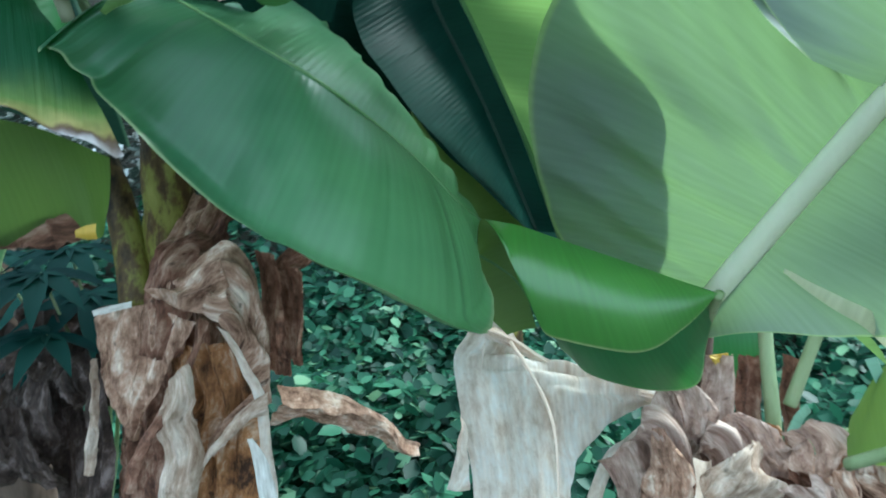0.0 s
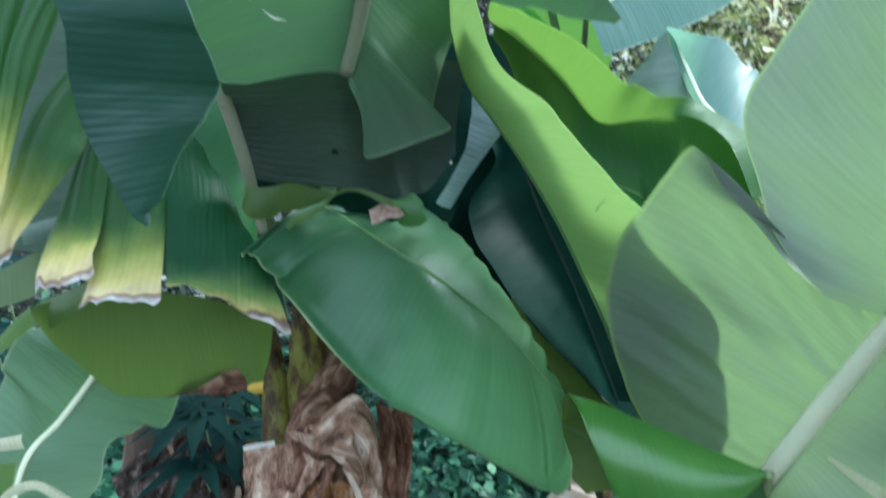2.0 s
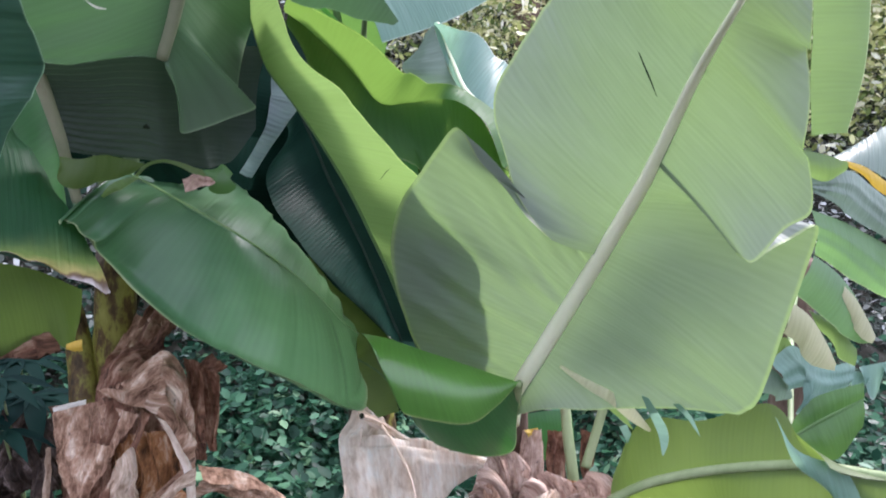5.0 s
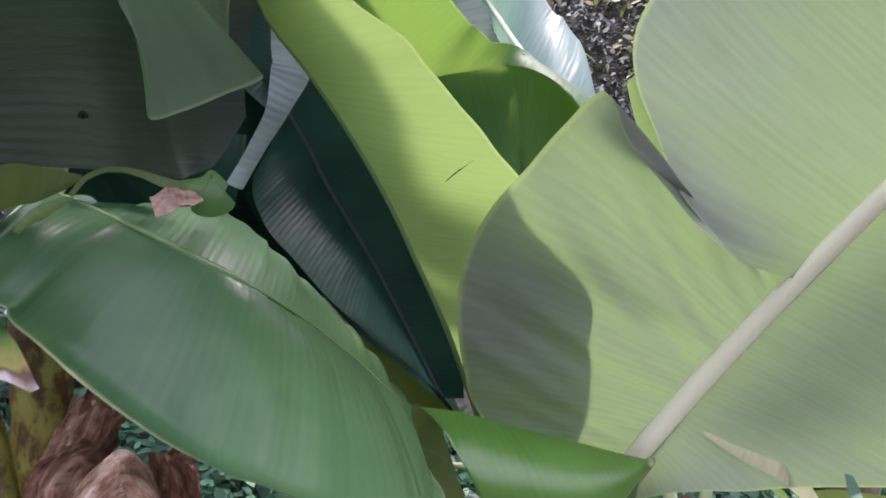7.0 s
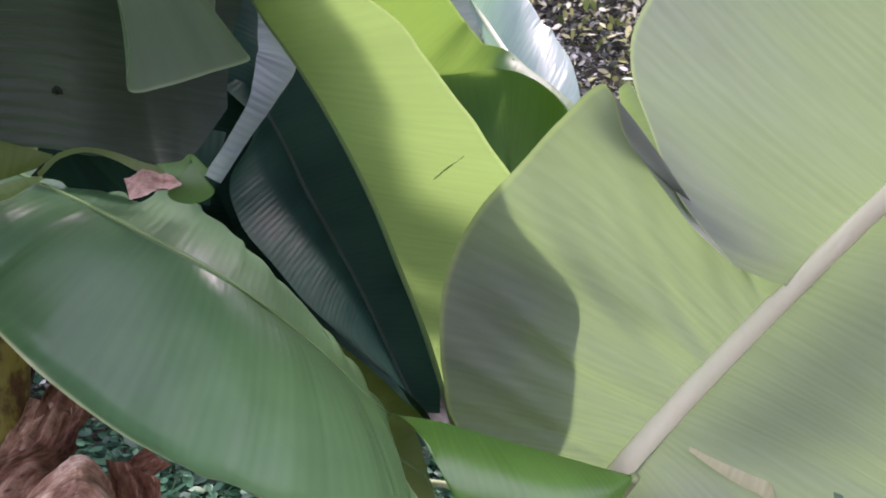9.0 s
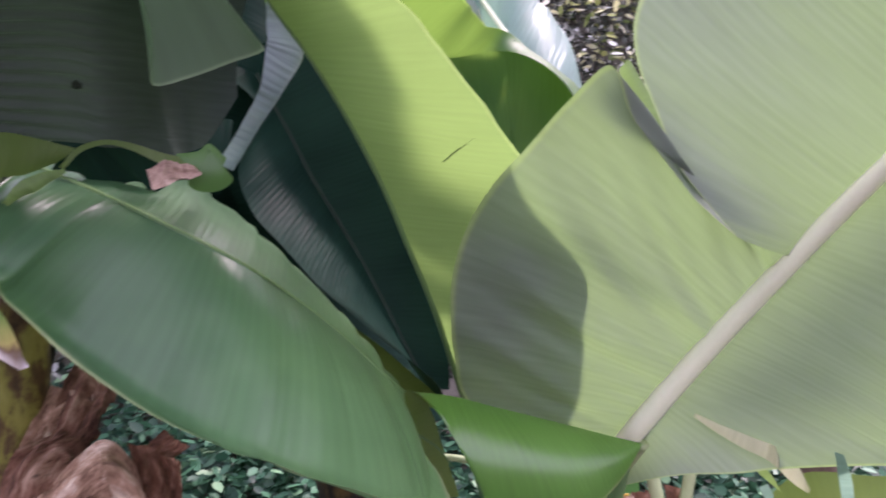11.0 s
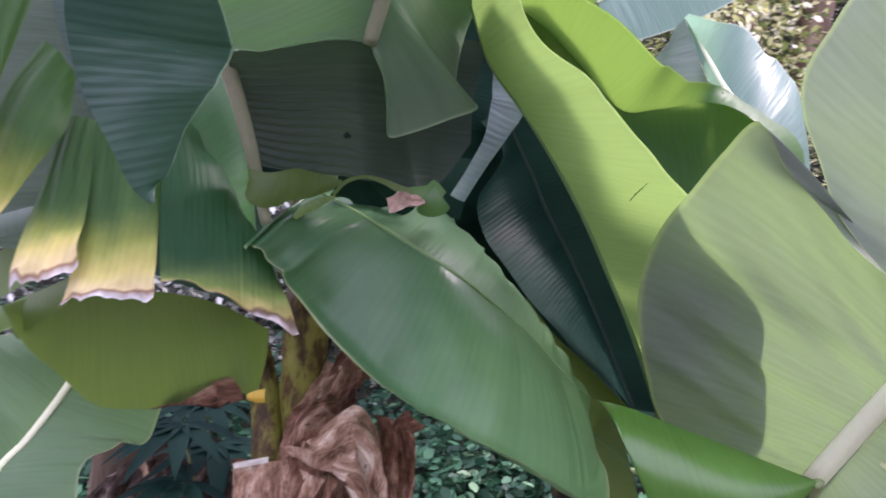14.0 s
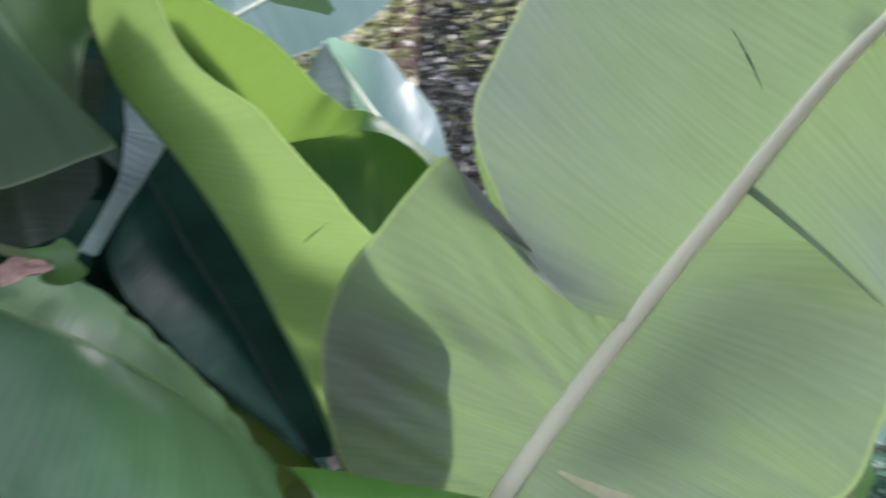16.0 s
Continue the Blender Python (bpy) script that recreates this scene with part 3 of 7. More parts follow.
def stem(owner, foot, top, r0, r1, label, material=None):
    bm = bmesh.new()
    a, b = Vector(foot), Vector(top)
    add_tube(bm, [a, a.lerp(b, 0.35) + Vector((0.01, 0, 0)), a.lerp(b, 0.7), b], r0, r1, 20, 40, 1.0, 0.12)
    return part("stem", bm, material or STEM, owner, label)


stem(plant, (-0.52, 1.46, 0), (-0.47, 1.36, 1.36), 0.085, 0.042, "yellow-green stem with black blotches")
stem(second_plant, (0.56, 1.5, 0), (0.452, 1.215, 1.03), 0.075, 0.022, "stem wrapped in dry sheaths", BARK)
stem(third_plant, (0.25, 2.4, 0), (0.1, 2.1, 1.5), 0.10, 0.06, "stem of the plant behind")
stem(fourth_plant, (1.7, 2.0, 0), (1.55, 1.8, 1.3), 0.09, 0.05, "stem at the side", BARK)
stem(fifth_plant, (-1.15, 1.9, 0), (-1.05, 1.75, 1.1), 0.10, 0.06, "dark dead stem", BARK)
# the plant whose stem stands among the dead leaves
arching_leaf = leaf("leaf", plant, LEAF_ARCH, "glossy mid-green arching leaf with a torn end",
    [(-0.454, 0.983, 1.565), (-0.4, 1.109, 1.549), (-0.307, 1.066, 1.509), (-0.222, 1.038, 1.465), (-0.146, 1.044, 1.419), (-0.071, 1.07, 1.359), (-0.012, 1.079, 1.304), (0.036, 1.075, 1.255), (0.07, 1.112, 1.221)],
    [
    dict(u=(0.125, 0.161, 0.198, 0.234, 0.271, 0.307, 0.344, 0.38, 0.417, 0.453, 0.49, 0.526, 0.562, 0.599, 0.635, 0.672, 0.708, 0.745, 0.781, 0.818, 0.854, 0.891, 0.927, 0.964, 1), ribs=[(0.197, -41, -0.106), (0.217, -19, 0.043), (0.199, -18, 0.057), (0.193, -26, 0.021), (0.189, -37, -0.009), (0.181, -50, -0.02), (0.184, -62, -0.021), (0.199, -64, -0.001), (0.221, -60, 0.015), (0.248, -53, 0.018), (0.276, -47, 0.019), (0.296, -45, 0.005), (0.31, -44, 0.001), (0.321, -39, 0.031), (0.316, -34, 0.084), (0.298, -31, 0.122), (0.269, -29, 0.151), (0.232, -29, 0.163), (0.169, -26, 0.184), (0.128, -28, 0.164), (0.113, -36, 0.118), (0.106, -53, 0.051), (0.075, -66, 0.012), (0.038, -69, 0.003), (0, 102, -0)], sag=0.08, wave=0.001, ripple=(0.001, 30), roll=-0.16),
    dict(u=(0.125, 0.188, 0.25, 0.312, 0.375, 0.438, 0.5, 0.562, 0.625, 0.688, 0.75, 0.812, 0.875, 0.938, 1), ribs=[(0.16, 170, 0.03), (0.26, -179, -0.06), (0.35, 179, -0.08), (0.356, 179, -0.081), (0.332, 175, -0.019), (0.302, 168, 0.039), (0.266, 164, 0.05), (0.224, 157, 0.06), (0.192, 161, 0.021), (0.162, 165, -0.003), (0.134, 170, -0.017), (0.108, -178, -0.039), (0.09, 159, 0.005), (0.041, 139, 0.024), (0, 62, -0)], sag=0.05, ripple=(0.0008, 30)),
    ], rib=(0.0045, 0.002))
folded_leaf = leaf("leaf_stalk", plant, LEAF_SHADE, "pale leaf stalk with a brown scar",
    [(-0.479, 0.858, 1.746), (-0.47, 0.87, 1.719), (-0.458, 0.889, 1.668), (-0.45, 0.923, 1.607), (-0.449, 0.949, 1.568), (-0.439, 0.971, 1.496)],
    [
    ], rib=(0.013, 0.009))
rippled_leaf = leaf("leaf", plant, LEAF_UNDER, "grey-green rippled underside of a bent leaf, darkened for shade",
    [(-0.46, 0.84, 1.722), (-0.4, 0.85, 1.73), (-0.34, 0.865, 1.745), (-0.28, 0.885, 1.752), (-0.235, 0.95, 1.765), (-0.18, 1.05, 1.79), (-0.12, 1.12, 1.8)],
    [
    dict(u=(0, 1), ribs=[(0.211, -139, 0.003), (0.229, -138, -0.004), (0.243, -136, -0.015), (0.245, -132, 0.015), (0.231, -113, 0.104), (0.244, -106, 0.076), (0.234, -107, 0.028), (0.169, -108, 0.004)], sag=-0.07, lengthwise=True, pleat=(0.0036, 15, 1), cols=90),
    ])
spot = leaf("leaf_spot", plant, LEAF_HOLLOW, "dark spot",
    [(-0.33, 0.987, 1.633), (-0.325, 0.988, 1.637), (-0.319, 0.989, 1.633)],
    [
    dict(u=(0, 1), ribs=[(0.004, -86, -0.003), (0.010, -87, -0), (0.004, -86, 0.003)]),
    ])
# near-black sheet painted in for the shade under the curl
hollow = leaf("leaf_hollow", plant, LEAF_DARK, "dark sheet for the shade inside the curled leaf base",
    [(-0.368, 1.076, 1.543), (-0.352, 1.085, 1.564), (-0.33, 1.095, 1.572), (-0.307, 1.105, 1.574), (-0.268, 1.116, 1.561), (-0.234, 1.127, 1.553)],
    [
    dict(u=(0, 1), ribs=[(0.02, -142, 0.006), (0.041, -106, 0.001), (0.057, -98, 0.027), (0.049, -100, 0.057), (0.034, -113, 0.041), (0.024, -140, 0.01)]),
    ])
hollow_rim = leaf("leaf_margin", plant, LEAF_OLIVE, "thin olive margin of the curled leaf base",
    [(-0.348, 1.003, 1.544), (-0.33, 1.006, 1.565), (-0.302, 1.009, 1.574), (-0.272, 1.013, 1.57), (-0.235, 1.016, 1.558), (-0.193, 1.021, 1.552)],
    [
    dict(u=(0, 1), ribs=[(0.008, -47, 0), (0.008, -58, 0.001), (0.007, -61, 0.003), (0.009, -74, 0.003), (0.014, -82, -0.001), (0.021, -86, -0.011)]),
    ])
ear2 = leaf("leaf_scrap", plant, LEAF_LIGHT, "small curled scrap of leaf base",
    [(-0.396, 0.958, 1.507), (-0.383, 0.971, 1.527), (-0.363, 0.985, 1.538), (-0.343, 0.998, 1.542)],
    [
    dict(u=(0, 1), ribs=[(0.011, -121, 0.003), (0.017, -85, 0.005), (0.013, -87, 0.004), (0.005, -77, 0.001)], sag=0.1),
    ])
scratch = leaf("leaf_scratch", third_plant, LEAF_DARK, "dark scratch on the strap-like leaf",
    [(0.102, 1.021, 1.55), (0.107, 0.988, 1.562), (0.111, 0.964, 1.57), (0.114, 0.938, 1.577)],
    [
    dict(u=(0, 1), ribs=[(0.002, -97, -0), (0.002, -94, -0.001), (0.002, -95, -0), (0.001, -86, -0.001)]),
    ])
slit = leaf("leaf_slit", second_plant, LEAF_DARK, "thin dark slit in the great leaf",
    [(0.418, 0.573, 1.758), (0.426, 0.564, 1.732), (0.436, 0.559, 1.709), (0.449, 0.556, 1.683)],
    [
    dict(u=(0, 1), ribs=[(0, 0, 0), (0.0025, -7, 0), (0.0025, -7, 0.001), (0, -159, 0)]),
    ])
rim = leaf("leaf_rim", plant, LEAF_SKY_SHEEN, "curled leaf rim, sky reflection put into its bluish colour",
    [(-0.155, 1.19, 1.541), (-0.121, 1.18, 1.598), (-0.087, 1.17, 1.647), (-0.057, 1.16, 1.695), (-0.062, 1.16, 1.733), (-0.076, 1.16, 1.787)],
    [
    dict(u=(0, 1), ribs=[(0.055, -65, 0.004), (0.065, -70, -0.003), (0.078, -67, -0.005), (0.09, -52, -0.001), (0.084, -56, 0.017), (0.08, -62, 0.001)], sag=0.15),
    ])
ear = leaf("leaf_scrap", plant, LEAF_OLIVE, "pale green torn scrap of leaf base",
    [(-0.455, 0.933, 1.575), (-0.423, 0.937, 1.571), (-0.395, 0.962, 1.579), (-0.374, 0.985, 1.576), (-0.333, 1.011, 1.565)],
    [
    dict(u=(0, 1), ribs=[(0.024, -62, 0.005), (0.045, -97, -0.029), (0.049, -96, -0.016), (0.041, -92, 0.001), (0.022, -109, -0.014)], sag=0.1),
    ])
flap = leaf("leaf_scrap", plant, LEAF_MID, "pointed green scrap on the leaf rim",
    [(-0.227, 0.975, 1.558), (-0.203, 0.975, 1.561), (-0.19, 0.975, 1.569), (-0.172, 0.975, 1.553)],
    [
    dict(u=(0, 1), ribs=[(0.01, -60, 0.006), (0.024, -78, -0.009), (0.055, -85, 0.001), (0.017, -73, 0.004)], sag=0.15),
    ])
brown_scrap = leaf("withered_tip", plant, DEAD_PINK, "withered pinkish brown leaf tip",
    [(-0.259, 0.95, 1.54), (-0.243, 0.953, 1.548), (-0.223, 0.956, 1.548), (-0.203, 0.958, 1.538)],
    [
    dict(u=(0, 1), ribs=[(0.022, -59, -0.005), (0.026, -64, -0.004), (0.02, -57, 0.005), (0.012, -30, 0.002)], crumple=0.006),
    ])
hanging_leaf = leaf("leaf", plant, LEAF_BACK, "wide grey-green leaf seen from below, its margin torn into fingers",
    [(-0.157, 0.62, 1.991), (-0.179, 0.67, 1.944), (-0.2, 0.715, 1.902), (-0.223, 0.76, 1.847), (-0.245, 0.8, 1.793), (-0.269, 0.835, 1.737)],
    [
    dict(u=(0, 0.2, 0.4, 0.6, 0.78, 0.87, 0.93, 0.97, 1), ribs=[(0.375, -167, 0.144), (0.315, -162, 0.147), (0.253, -157, 0.164), (0.205, -154, 0.151), (0.172, -147, 0.119), (0.132, -145, 0.085), (0.099, -143, 0.049), (0.067, -139, 0.019), (0.034, -125, -0.004)], sag=0.03, wave=0.002, ripple=(0.002, 26)),
    dict(u=(0, 0.12, 0.24, 0.32, 0.38, 0.42, 0.46, 0.48), ribs=[(0.204, 49, 0.012), (0.211, 42, 0.025), (0.221, 38, 0.036), (0.228, 34, 0.045), (0.216, 34, 0.06), (0.164, 35, 0.066), (0.092, 41, 0.056), (0.042, 46, 0.046)], sag=0.03),
    dict(u=(1, 0.99, 0.97, 0.95, 0.92, 0.88, 0.84, 0.76, 0.6, 0.45), ribs=[(0.026, -55, 0.001), (0.046, -33, 0.029), (0.065, -27, 0.067), (0.074, -19, 0.115), (0.098, 5, 0.117), (0.133, 20, 0.117), (0.178, 30, 0.117), (0.166, 49, 0.16), (0.255, 72, 0.195), (0.291, 74, 0.185)], sag=-0.06, ripple=(0.001, 20)),
    ], rib=(0.012, 0.011))
finger = leaf("leaf_finger", plant, LEAF_BACK, "rounded torn finger of the wide leaf",
    [(-0.012, 0.82, 1.887), (0.03, 0.833, 1.889), (0.07, 0.853, 1.871), (0.114, 0.879, 1.825)],
    [
    dict(u=(0, 1), ribs=[(0.058, -129, -0.05), (0.068, -117, -0.024), (0.057, -111, 0.011), (0.012, -105, -0.001)], sag=0.05),
    ])
finger = leaf("leaf_finger", plant, LEAF_BACK, "rounded torn finger of the wide leaf",
    [(-0.009, 0.801, 1.919), (0.028, 0.82, 1.922), (0.083, 0.849, 1.906), (0.138, 0.884, 1.882)],
    [
    dict(u=(0, 1), ribs=[(0.031, -92, -0.008), (0.033, -88, 0.006), (0.023, -88, 0.008), (0.009, -104, -0.003)], sag=0.05),
    ])
finger = leaf("leaf_finger", plant, LEAF_BACK, "rounded torn finger of the wide leaf",
    [(-0.012, 0.781, 1.974), (0.047, 0.804, 1.96), (0.102, 0.832, 1.951), (0.158, 0.867, 1.929)],
    [
    dict(u=(0, 1), ribs=[(0.058, -88, 0.016), (0.042, -91, 0.003), (0.035, -92, 0.003), (0.009, -108, -0.004)], sag=0.05),
    ])
side_leaf = leaf("leaf", plant, LEAF_BLUE, "dark blue-green drooping leaf with fine ribs",
    [(-0.637, 0.5, 1.922), (-0.56, 0.515, 1.853), (-0.525, 0.53, 1.794), (-0.509, 0.548, 1.746), (-0.515, 0.567, 1.69), (-0.51, 0.585, 1.637), (-0.49, 0.603, 1.582), (-0.475, 0.622, 1.54), (-0.463, 0.64, 1.523)],
    [
    dict(u=(0, 0.12, 0.23, 0.33, 0.42, 0.5, 0.57, 0.64, 0.76, 0.88, 1), ribs=[(0.165, 22, 0.136), (0.137, 32, 0.082), (0.136, 39, 0.038), (0.144, 46, 0.061), (0.176, 57, 0.016), (0.199, 59, 0.037), (0.167, 55, 0.042), (0.138, 51, 0.037), (0.088, 56, 0.018), (0.04, 58, 0.016), (0.005, -2, 0.0)], sag=0.07, ripple=(0.0012, 45)),
    ])
strip = leaf("leaf_strip", plant, LEAF_BURNT, "torn leaf strip, yellow with a burnt white tip",
    [(-0.862, 0.891, 1.894), (-0.837, 0.82, 1.774), (-0.828, 0.763, 1.651), (-0.816, 0.726, 1.57)],
    [
    dict(u=(0, 1), ribs=[(0.064, 26, -0.011), (0.055, 27, -0.012), (0.073, 21, -0.008), (0.073, 25, 0.021)], sag=0.12, ragged=0.022, pleat=(0.0022, 2.5), lengthwise=True),
    ])
strip = leaf("leaf_strip", plant, LEAF_BURNT, "torn leaf strip, yellow with a burnt white tip",
    [(-0.775, 0.904, 1.896), (-0.779, 0.828, 1.775), (-0.765, 0.773, 1.652), (-0.77, 0.733, 1.567)],
    [
    dict(u=(0, 1), ribs=[(0.038, 42, -0.004), (0.047, 38, -0), (0.031, 58, 0.013), (0.054, 47, 0.06)], sag=0.12, ragged=0.022, pleat=(0.0022, 2.5), lengthwise=True),
    ])
strip = leaf("leaf_strip", plant, LEAF_BURNT, "torn leaf strip, yellow with a burnt white tip",
    [(-0.77, 0.947, 1.755), (-0.779, 0.873, 1.673), (-0.785, 0.822, 1.575), (-0.817, 0.791, 1.462)],
    [
    dict(u=(0, 1), ribs=[(0.064, 34, 0.034), (0.092, 19, 0.027), (0.066, 12, 0.017), (0.048, 4, -0.019)], sag=0.12, ragged=0.022, pleat=(0.0022, 2.5), lengthwise=True),
    ])
strip = leaf("leaf_strip", plant, LEAF_BURNT, "torn leaf strip, yellow with a burnt white tip",
    [(-0.722, 0.917, 1.643), (-0.727, 0.88, 1.552), (-0.737, 0.844, 1.474), (-0.737, 0.81, 1.417)],
    [
    dict(u=(0, 1), ribs=[(0.05, 9, 0.002), (0.061, 5, -0.01), (0.077, 3, -0.02), (0.084, -2, -0.032)], sag=0.12, ragged=0.022, pleat=(0.0022, 2.5), lengthwise=True),
    ])
strip = leaf("leaf_strip", plant, LEAF_BURNT, "torn leaf strip, yellow with a burnt white tip",
    [(-0.681, 0.923, 1.635), (-0.674, 0.895, 1.545), (-0.672, 0.866, 1.458), (-0.677, 0.837, 1.376)],
    [
    dict(u=(0, 1), ribs=[(0.094, 18, -0.025), (0.098, 15, -0.014), (0.105, 10, -0.019), (0.116, 5, -0.026)], sag=0.12, ragged=0.022, pleat=(0.0022, 2.5), lengthwise=True),
    ])
strip = leaf("leaf_strip", plant, LEAF_BURNT_DARK, "dark green torn strip with yellow and brown lower margin",
    [(-0.603, 0.967, 1.667), (-0.577, 0.917, 1.556), (-0.563, 0.883, 1.469), (-0.552, 0.866, 1.38)],
    [
    dict(u=(0, 1), ribs=[(0.065, 85, -0.031), (0.105, 47, -0.015), (0.146, 32, 0.006), (0.188, 22, 0.050)], sag=0.1, wave=0.004, ragged=0.02, lengthwise=True),
    ])
low_leaf = leaf("leaf", plant, LEAF_OLIVE, "olive translucent leaf with a withered brown margin",
    [(-0.785, 0.871, 1.37), (-0.708, 0.935, 1.393), (-0.632, 0.996, 1.385), (-0.557, 1.082, 1.358), (-0.49, 1.165, 1.303)],
    [
    dict(u=(0, 1), ribs=[(0.059, -5, -0.002), (0.094, -99, -0.031), (0.193, -104, 0.006), (0.205, -106, 0.07), (0.18, -102, 0.089), (0.127, -97, 0.083), (0.121, -86, 0.096), (0.076, -92, 0.029)], sag=0.05, wave=0.004),
    ])
low_leaf = leaf("leaf", plant, LEAF_OLIVE, "olive fold of the low leaf",
    [(-0.921, 1.071, 1.329), (-0.875, 1.08, 1.356), (-0.834, 1.087, 1.378), (-0.794, 1.094, 1.4)],
    [
    dict(u=(0, 1), ribs=[(0.072, -52, 0.019), (0.085, -58, 0.016), (0.089, -59, 0.026), (0.097, -62, 0.031)], sag=0.1),
    ])
low_leaf = leaf("leaf_end", plant, LEAF_LIGHT, "slender light green leaf end below the strips",
    [(-0.793, 0.98, 1.382), (-0.89, 1.003, 1.336), (-0.963, 1.027, 1.276), (-1.051, 1.05, 1.204)],
    [
    dict(u=(0, 1), ribs=[(0.043, -82, -0.008), (0.032, -85, 0.007), (0.024, -84, 0.008), (0.012, -90, 0.009)], sag=0.1, wave=0.002),
    ])
low_leaf = leaf("leaf_fold", plant, LEAF_OLIVE, "pale olive turned-over fold of the low leaf",
    [(-0.804, 0.9, 1.361), (-0.752, 0.895, 1.386), (-0.696, 0.89, 1.413)],
    [
    dict(u=(0, 1), ribs=[(0.048, -70, 0.025), (0.046, -68, 0.012), (0.042, -63, -0.001)], sag=0.15),
    ])
low_leaf = leaf("leaf_scrap", plant, LEAF_GREY, "pale grey-green piece of leaf between the strips",
    [(-0.861, 0.96, 1.491), (-0.831, 0.96, 1.5), (-0.795, 0.96, 1.51)],
    [
    dict(u=(0, 1), ribs=[(0.033, -90, -0.008), (0.033, -90, -0.006), (0.029, -90, -0.008)], sag=0.1),
    ])
low_leaf = leaf("leaf", plant, LEAF_OLIVE, "olive leaf in shade",
    [(-1.095, 1.078, 1.369), (-1.011, 1.092, 1.392), (-0.928, 1.107, 1.437), (-0.844, 1.121, 1.46)],
    [
    dict(u=(0, 1), ribs=[(0.071, -42, 0.019), (0.087, -51, 0.003), (0.096, -55, -0.016), (0.081, -48, -0.004)]),
    ])
# the plant with the great pale leaf
great_leaf = leaf("leaf", second_plant, LEAF_PALE, "great pale green leaf seen from below, split into lobes",
    [(0.43, 1.19, 0.99), (0.415, 1.107, 1.083), (0.439, 1.014, 1.204), (0.459, 0.92, 1.313), (0.473, 0.827, 1.411), (0.48, 0.737, 1.497), (0.481, 0.65, 1.572), (0.473, 0.567, 1.639), (0.46, 0.485, 1.696), (0.445, 0.402, 1.74), (0.427, 0.318, 1.773), (0.435, 0.25, 1.84), (0.45, 0.2, 1.92)],
    [
    dict(u=(0.352, 0.34, 0.332, 0.326, 0.319, 0.302, 0.277, 0.253, 0.228, 0.204, 0.179, 0.155, 0.13, 0.0975, 0.04, 0), ribs=[(0.1, 1, 0.024), (0.155, 14, 0.058), (0.209, 21, 0.094), (0.266, 20, 0.14), (0.314, 19, 0.198), (0.337, 19, 0.159), (0.354, 18, 0.126), (0.371, 18, 0.088), (0.373, 19, 0.04), (0.359, 20, -0.011), (0.33, 23, -0.059), (0.294, 27, -0.111), (0.251, 34, -0.155), (0.159, 40, -0.128), (0.061, 51, -0.021), (0.0, 0, 0.0)], sag=-0.03, wave=0.001, ripple=(0.014, 20)),
    dict(u=(0.352, 0.364, 0.376, 0.388, 0.402, 0.427, 0.457, 0.492, 0.532, 0.622, 0.72, 0.87, 1), ribs=[(0.1, 1, 0.024), (0.135, 11, 0.024), (0.182, 25, 0.021), (0.226, 36, 0.025), (0.277, 43, 0.031), (0.316, 50, 0.028), (0.336, 59, 0.022), (0.357, 69, 0.012), (0.379, 79, -0.004), (0.396, 90, -0.085), (0.377, 101, -0.128), (0.322, 88, 0.018), (0.127, 86, 0.016)], sag=0.04, wave=0.001),
    dict(u=(0.53, 0.56, 0.62, 0.67, 0.72, 0.77, 0.83, 0.9, 1), ribs=[(0.18, -115, -0.014), (0.205, -114, -0.044), (0.205, -125, -0.085), (0.224, -130, -0.117), (0.188, -133, -0.118), (0.149, -125, -0.112), (0.134, -177, -0.092), (0.112, 151, -0.061), (0.065, 139, -0.103)], sag=-0.02),
    dict(u=(0.54, 0.49, 0.45, 0.41, 0.37, 0.325, 0.27, 0.23, 0.2, 0.165, 0.125, 0.085), ribs=[(0.204, -118, -0.025), (0.223, -142, 0.043), (0.254, -155, 0.107), (0.281, -149, 0.083), (0.311, -141, 0.052), (0.353, -139, 0.001), (0.351, -142, 0.018), (0.319, -144, 0.036), (0.271, -145, 0.044), (0.173, -142, -0.008), (0.09, -125, -0.004), (0.051, -87, -0.002)], sag=-0.04, wave=0.002, ripple=(0.004, 9)),
    ], rib=(0.022, 0.0015))
rolled_leaf = leaf("leaf", second_plant, LEAF_BRIGHT, "shiny bright green rolled-over leaf",
    [(0.073, 1.085, 1.228), (0.124, 1.058, 1.224), (0.178, 1.04, 1.209), (0.275, 1.016, 1.181), (0.387, 0.985, 1.148)],
    [
    dict(u=(0, 1), ribs=[(0.07, -45, 0.086), (0.128, -65, 0.074), (0.129, -64, 0.083), (0.114, -66, 0.109), (0.065, -63, 0.066), (0.001, -165, 0)], sag=0.25),
    ])
rolled_under = leaf("leaf_underside", second_plant, LEAF_TOP, "dull green underside of the rolled leaf",
    [(0.135, 1.055, 1.221), (0.165, 1.045, 1.213), (0.209, 1.032, 1.2), (0.264, 1.019, 1.184), (0.324, 1.002, 1.166), (0.387, 0.985, 1.148)],
    [
    dict(u=(0, 1), ribs=[(0.212, -114, 0.091), (0.251, -116, 0.115), (0.267, -120, 0.16), (0.264, -123, 0.179), (0.223, -125, 0.16), (0.143, -130, 0.087), (0.052, -162, 0.009)], sag=0.1),
    ])
rolled_flap = leaf("leaf_flap", second_plant, LEAF_OLIVE, "shaded olive flap at the end of the rolled leaf",
    [(0.085, 1.115, 1.218), (0.12, 1.148, 1.179), (0.142, 1.15, 1.11), (0.165, 1.145, 1.037)],
    [
    dict(u=(0, 1), ribs=[(0.016, 141, -0.007), (0.077, -168, -0.012), (0.078, 180, 0.007), (0.05, 162, 0.002)], sag=-0.15),
    ])
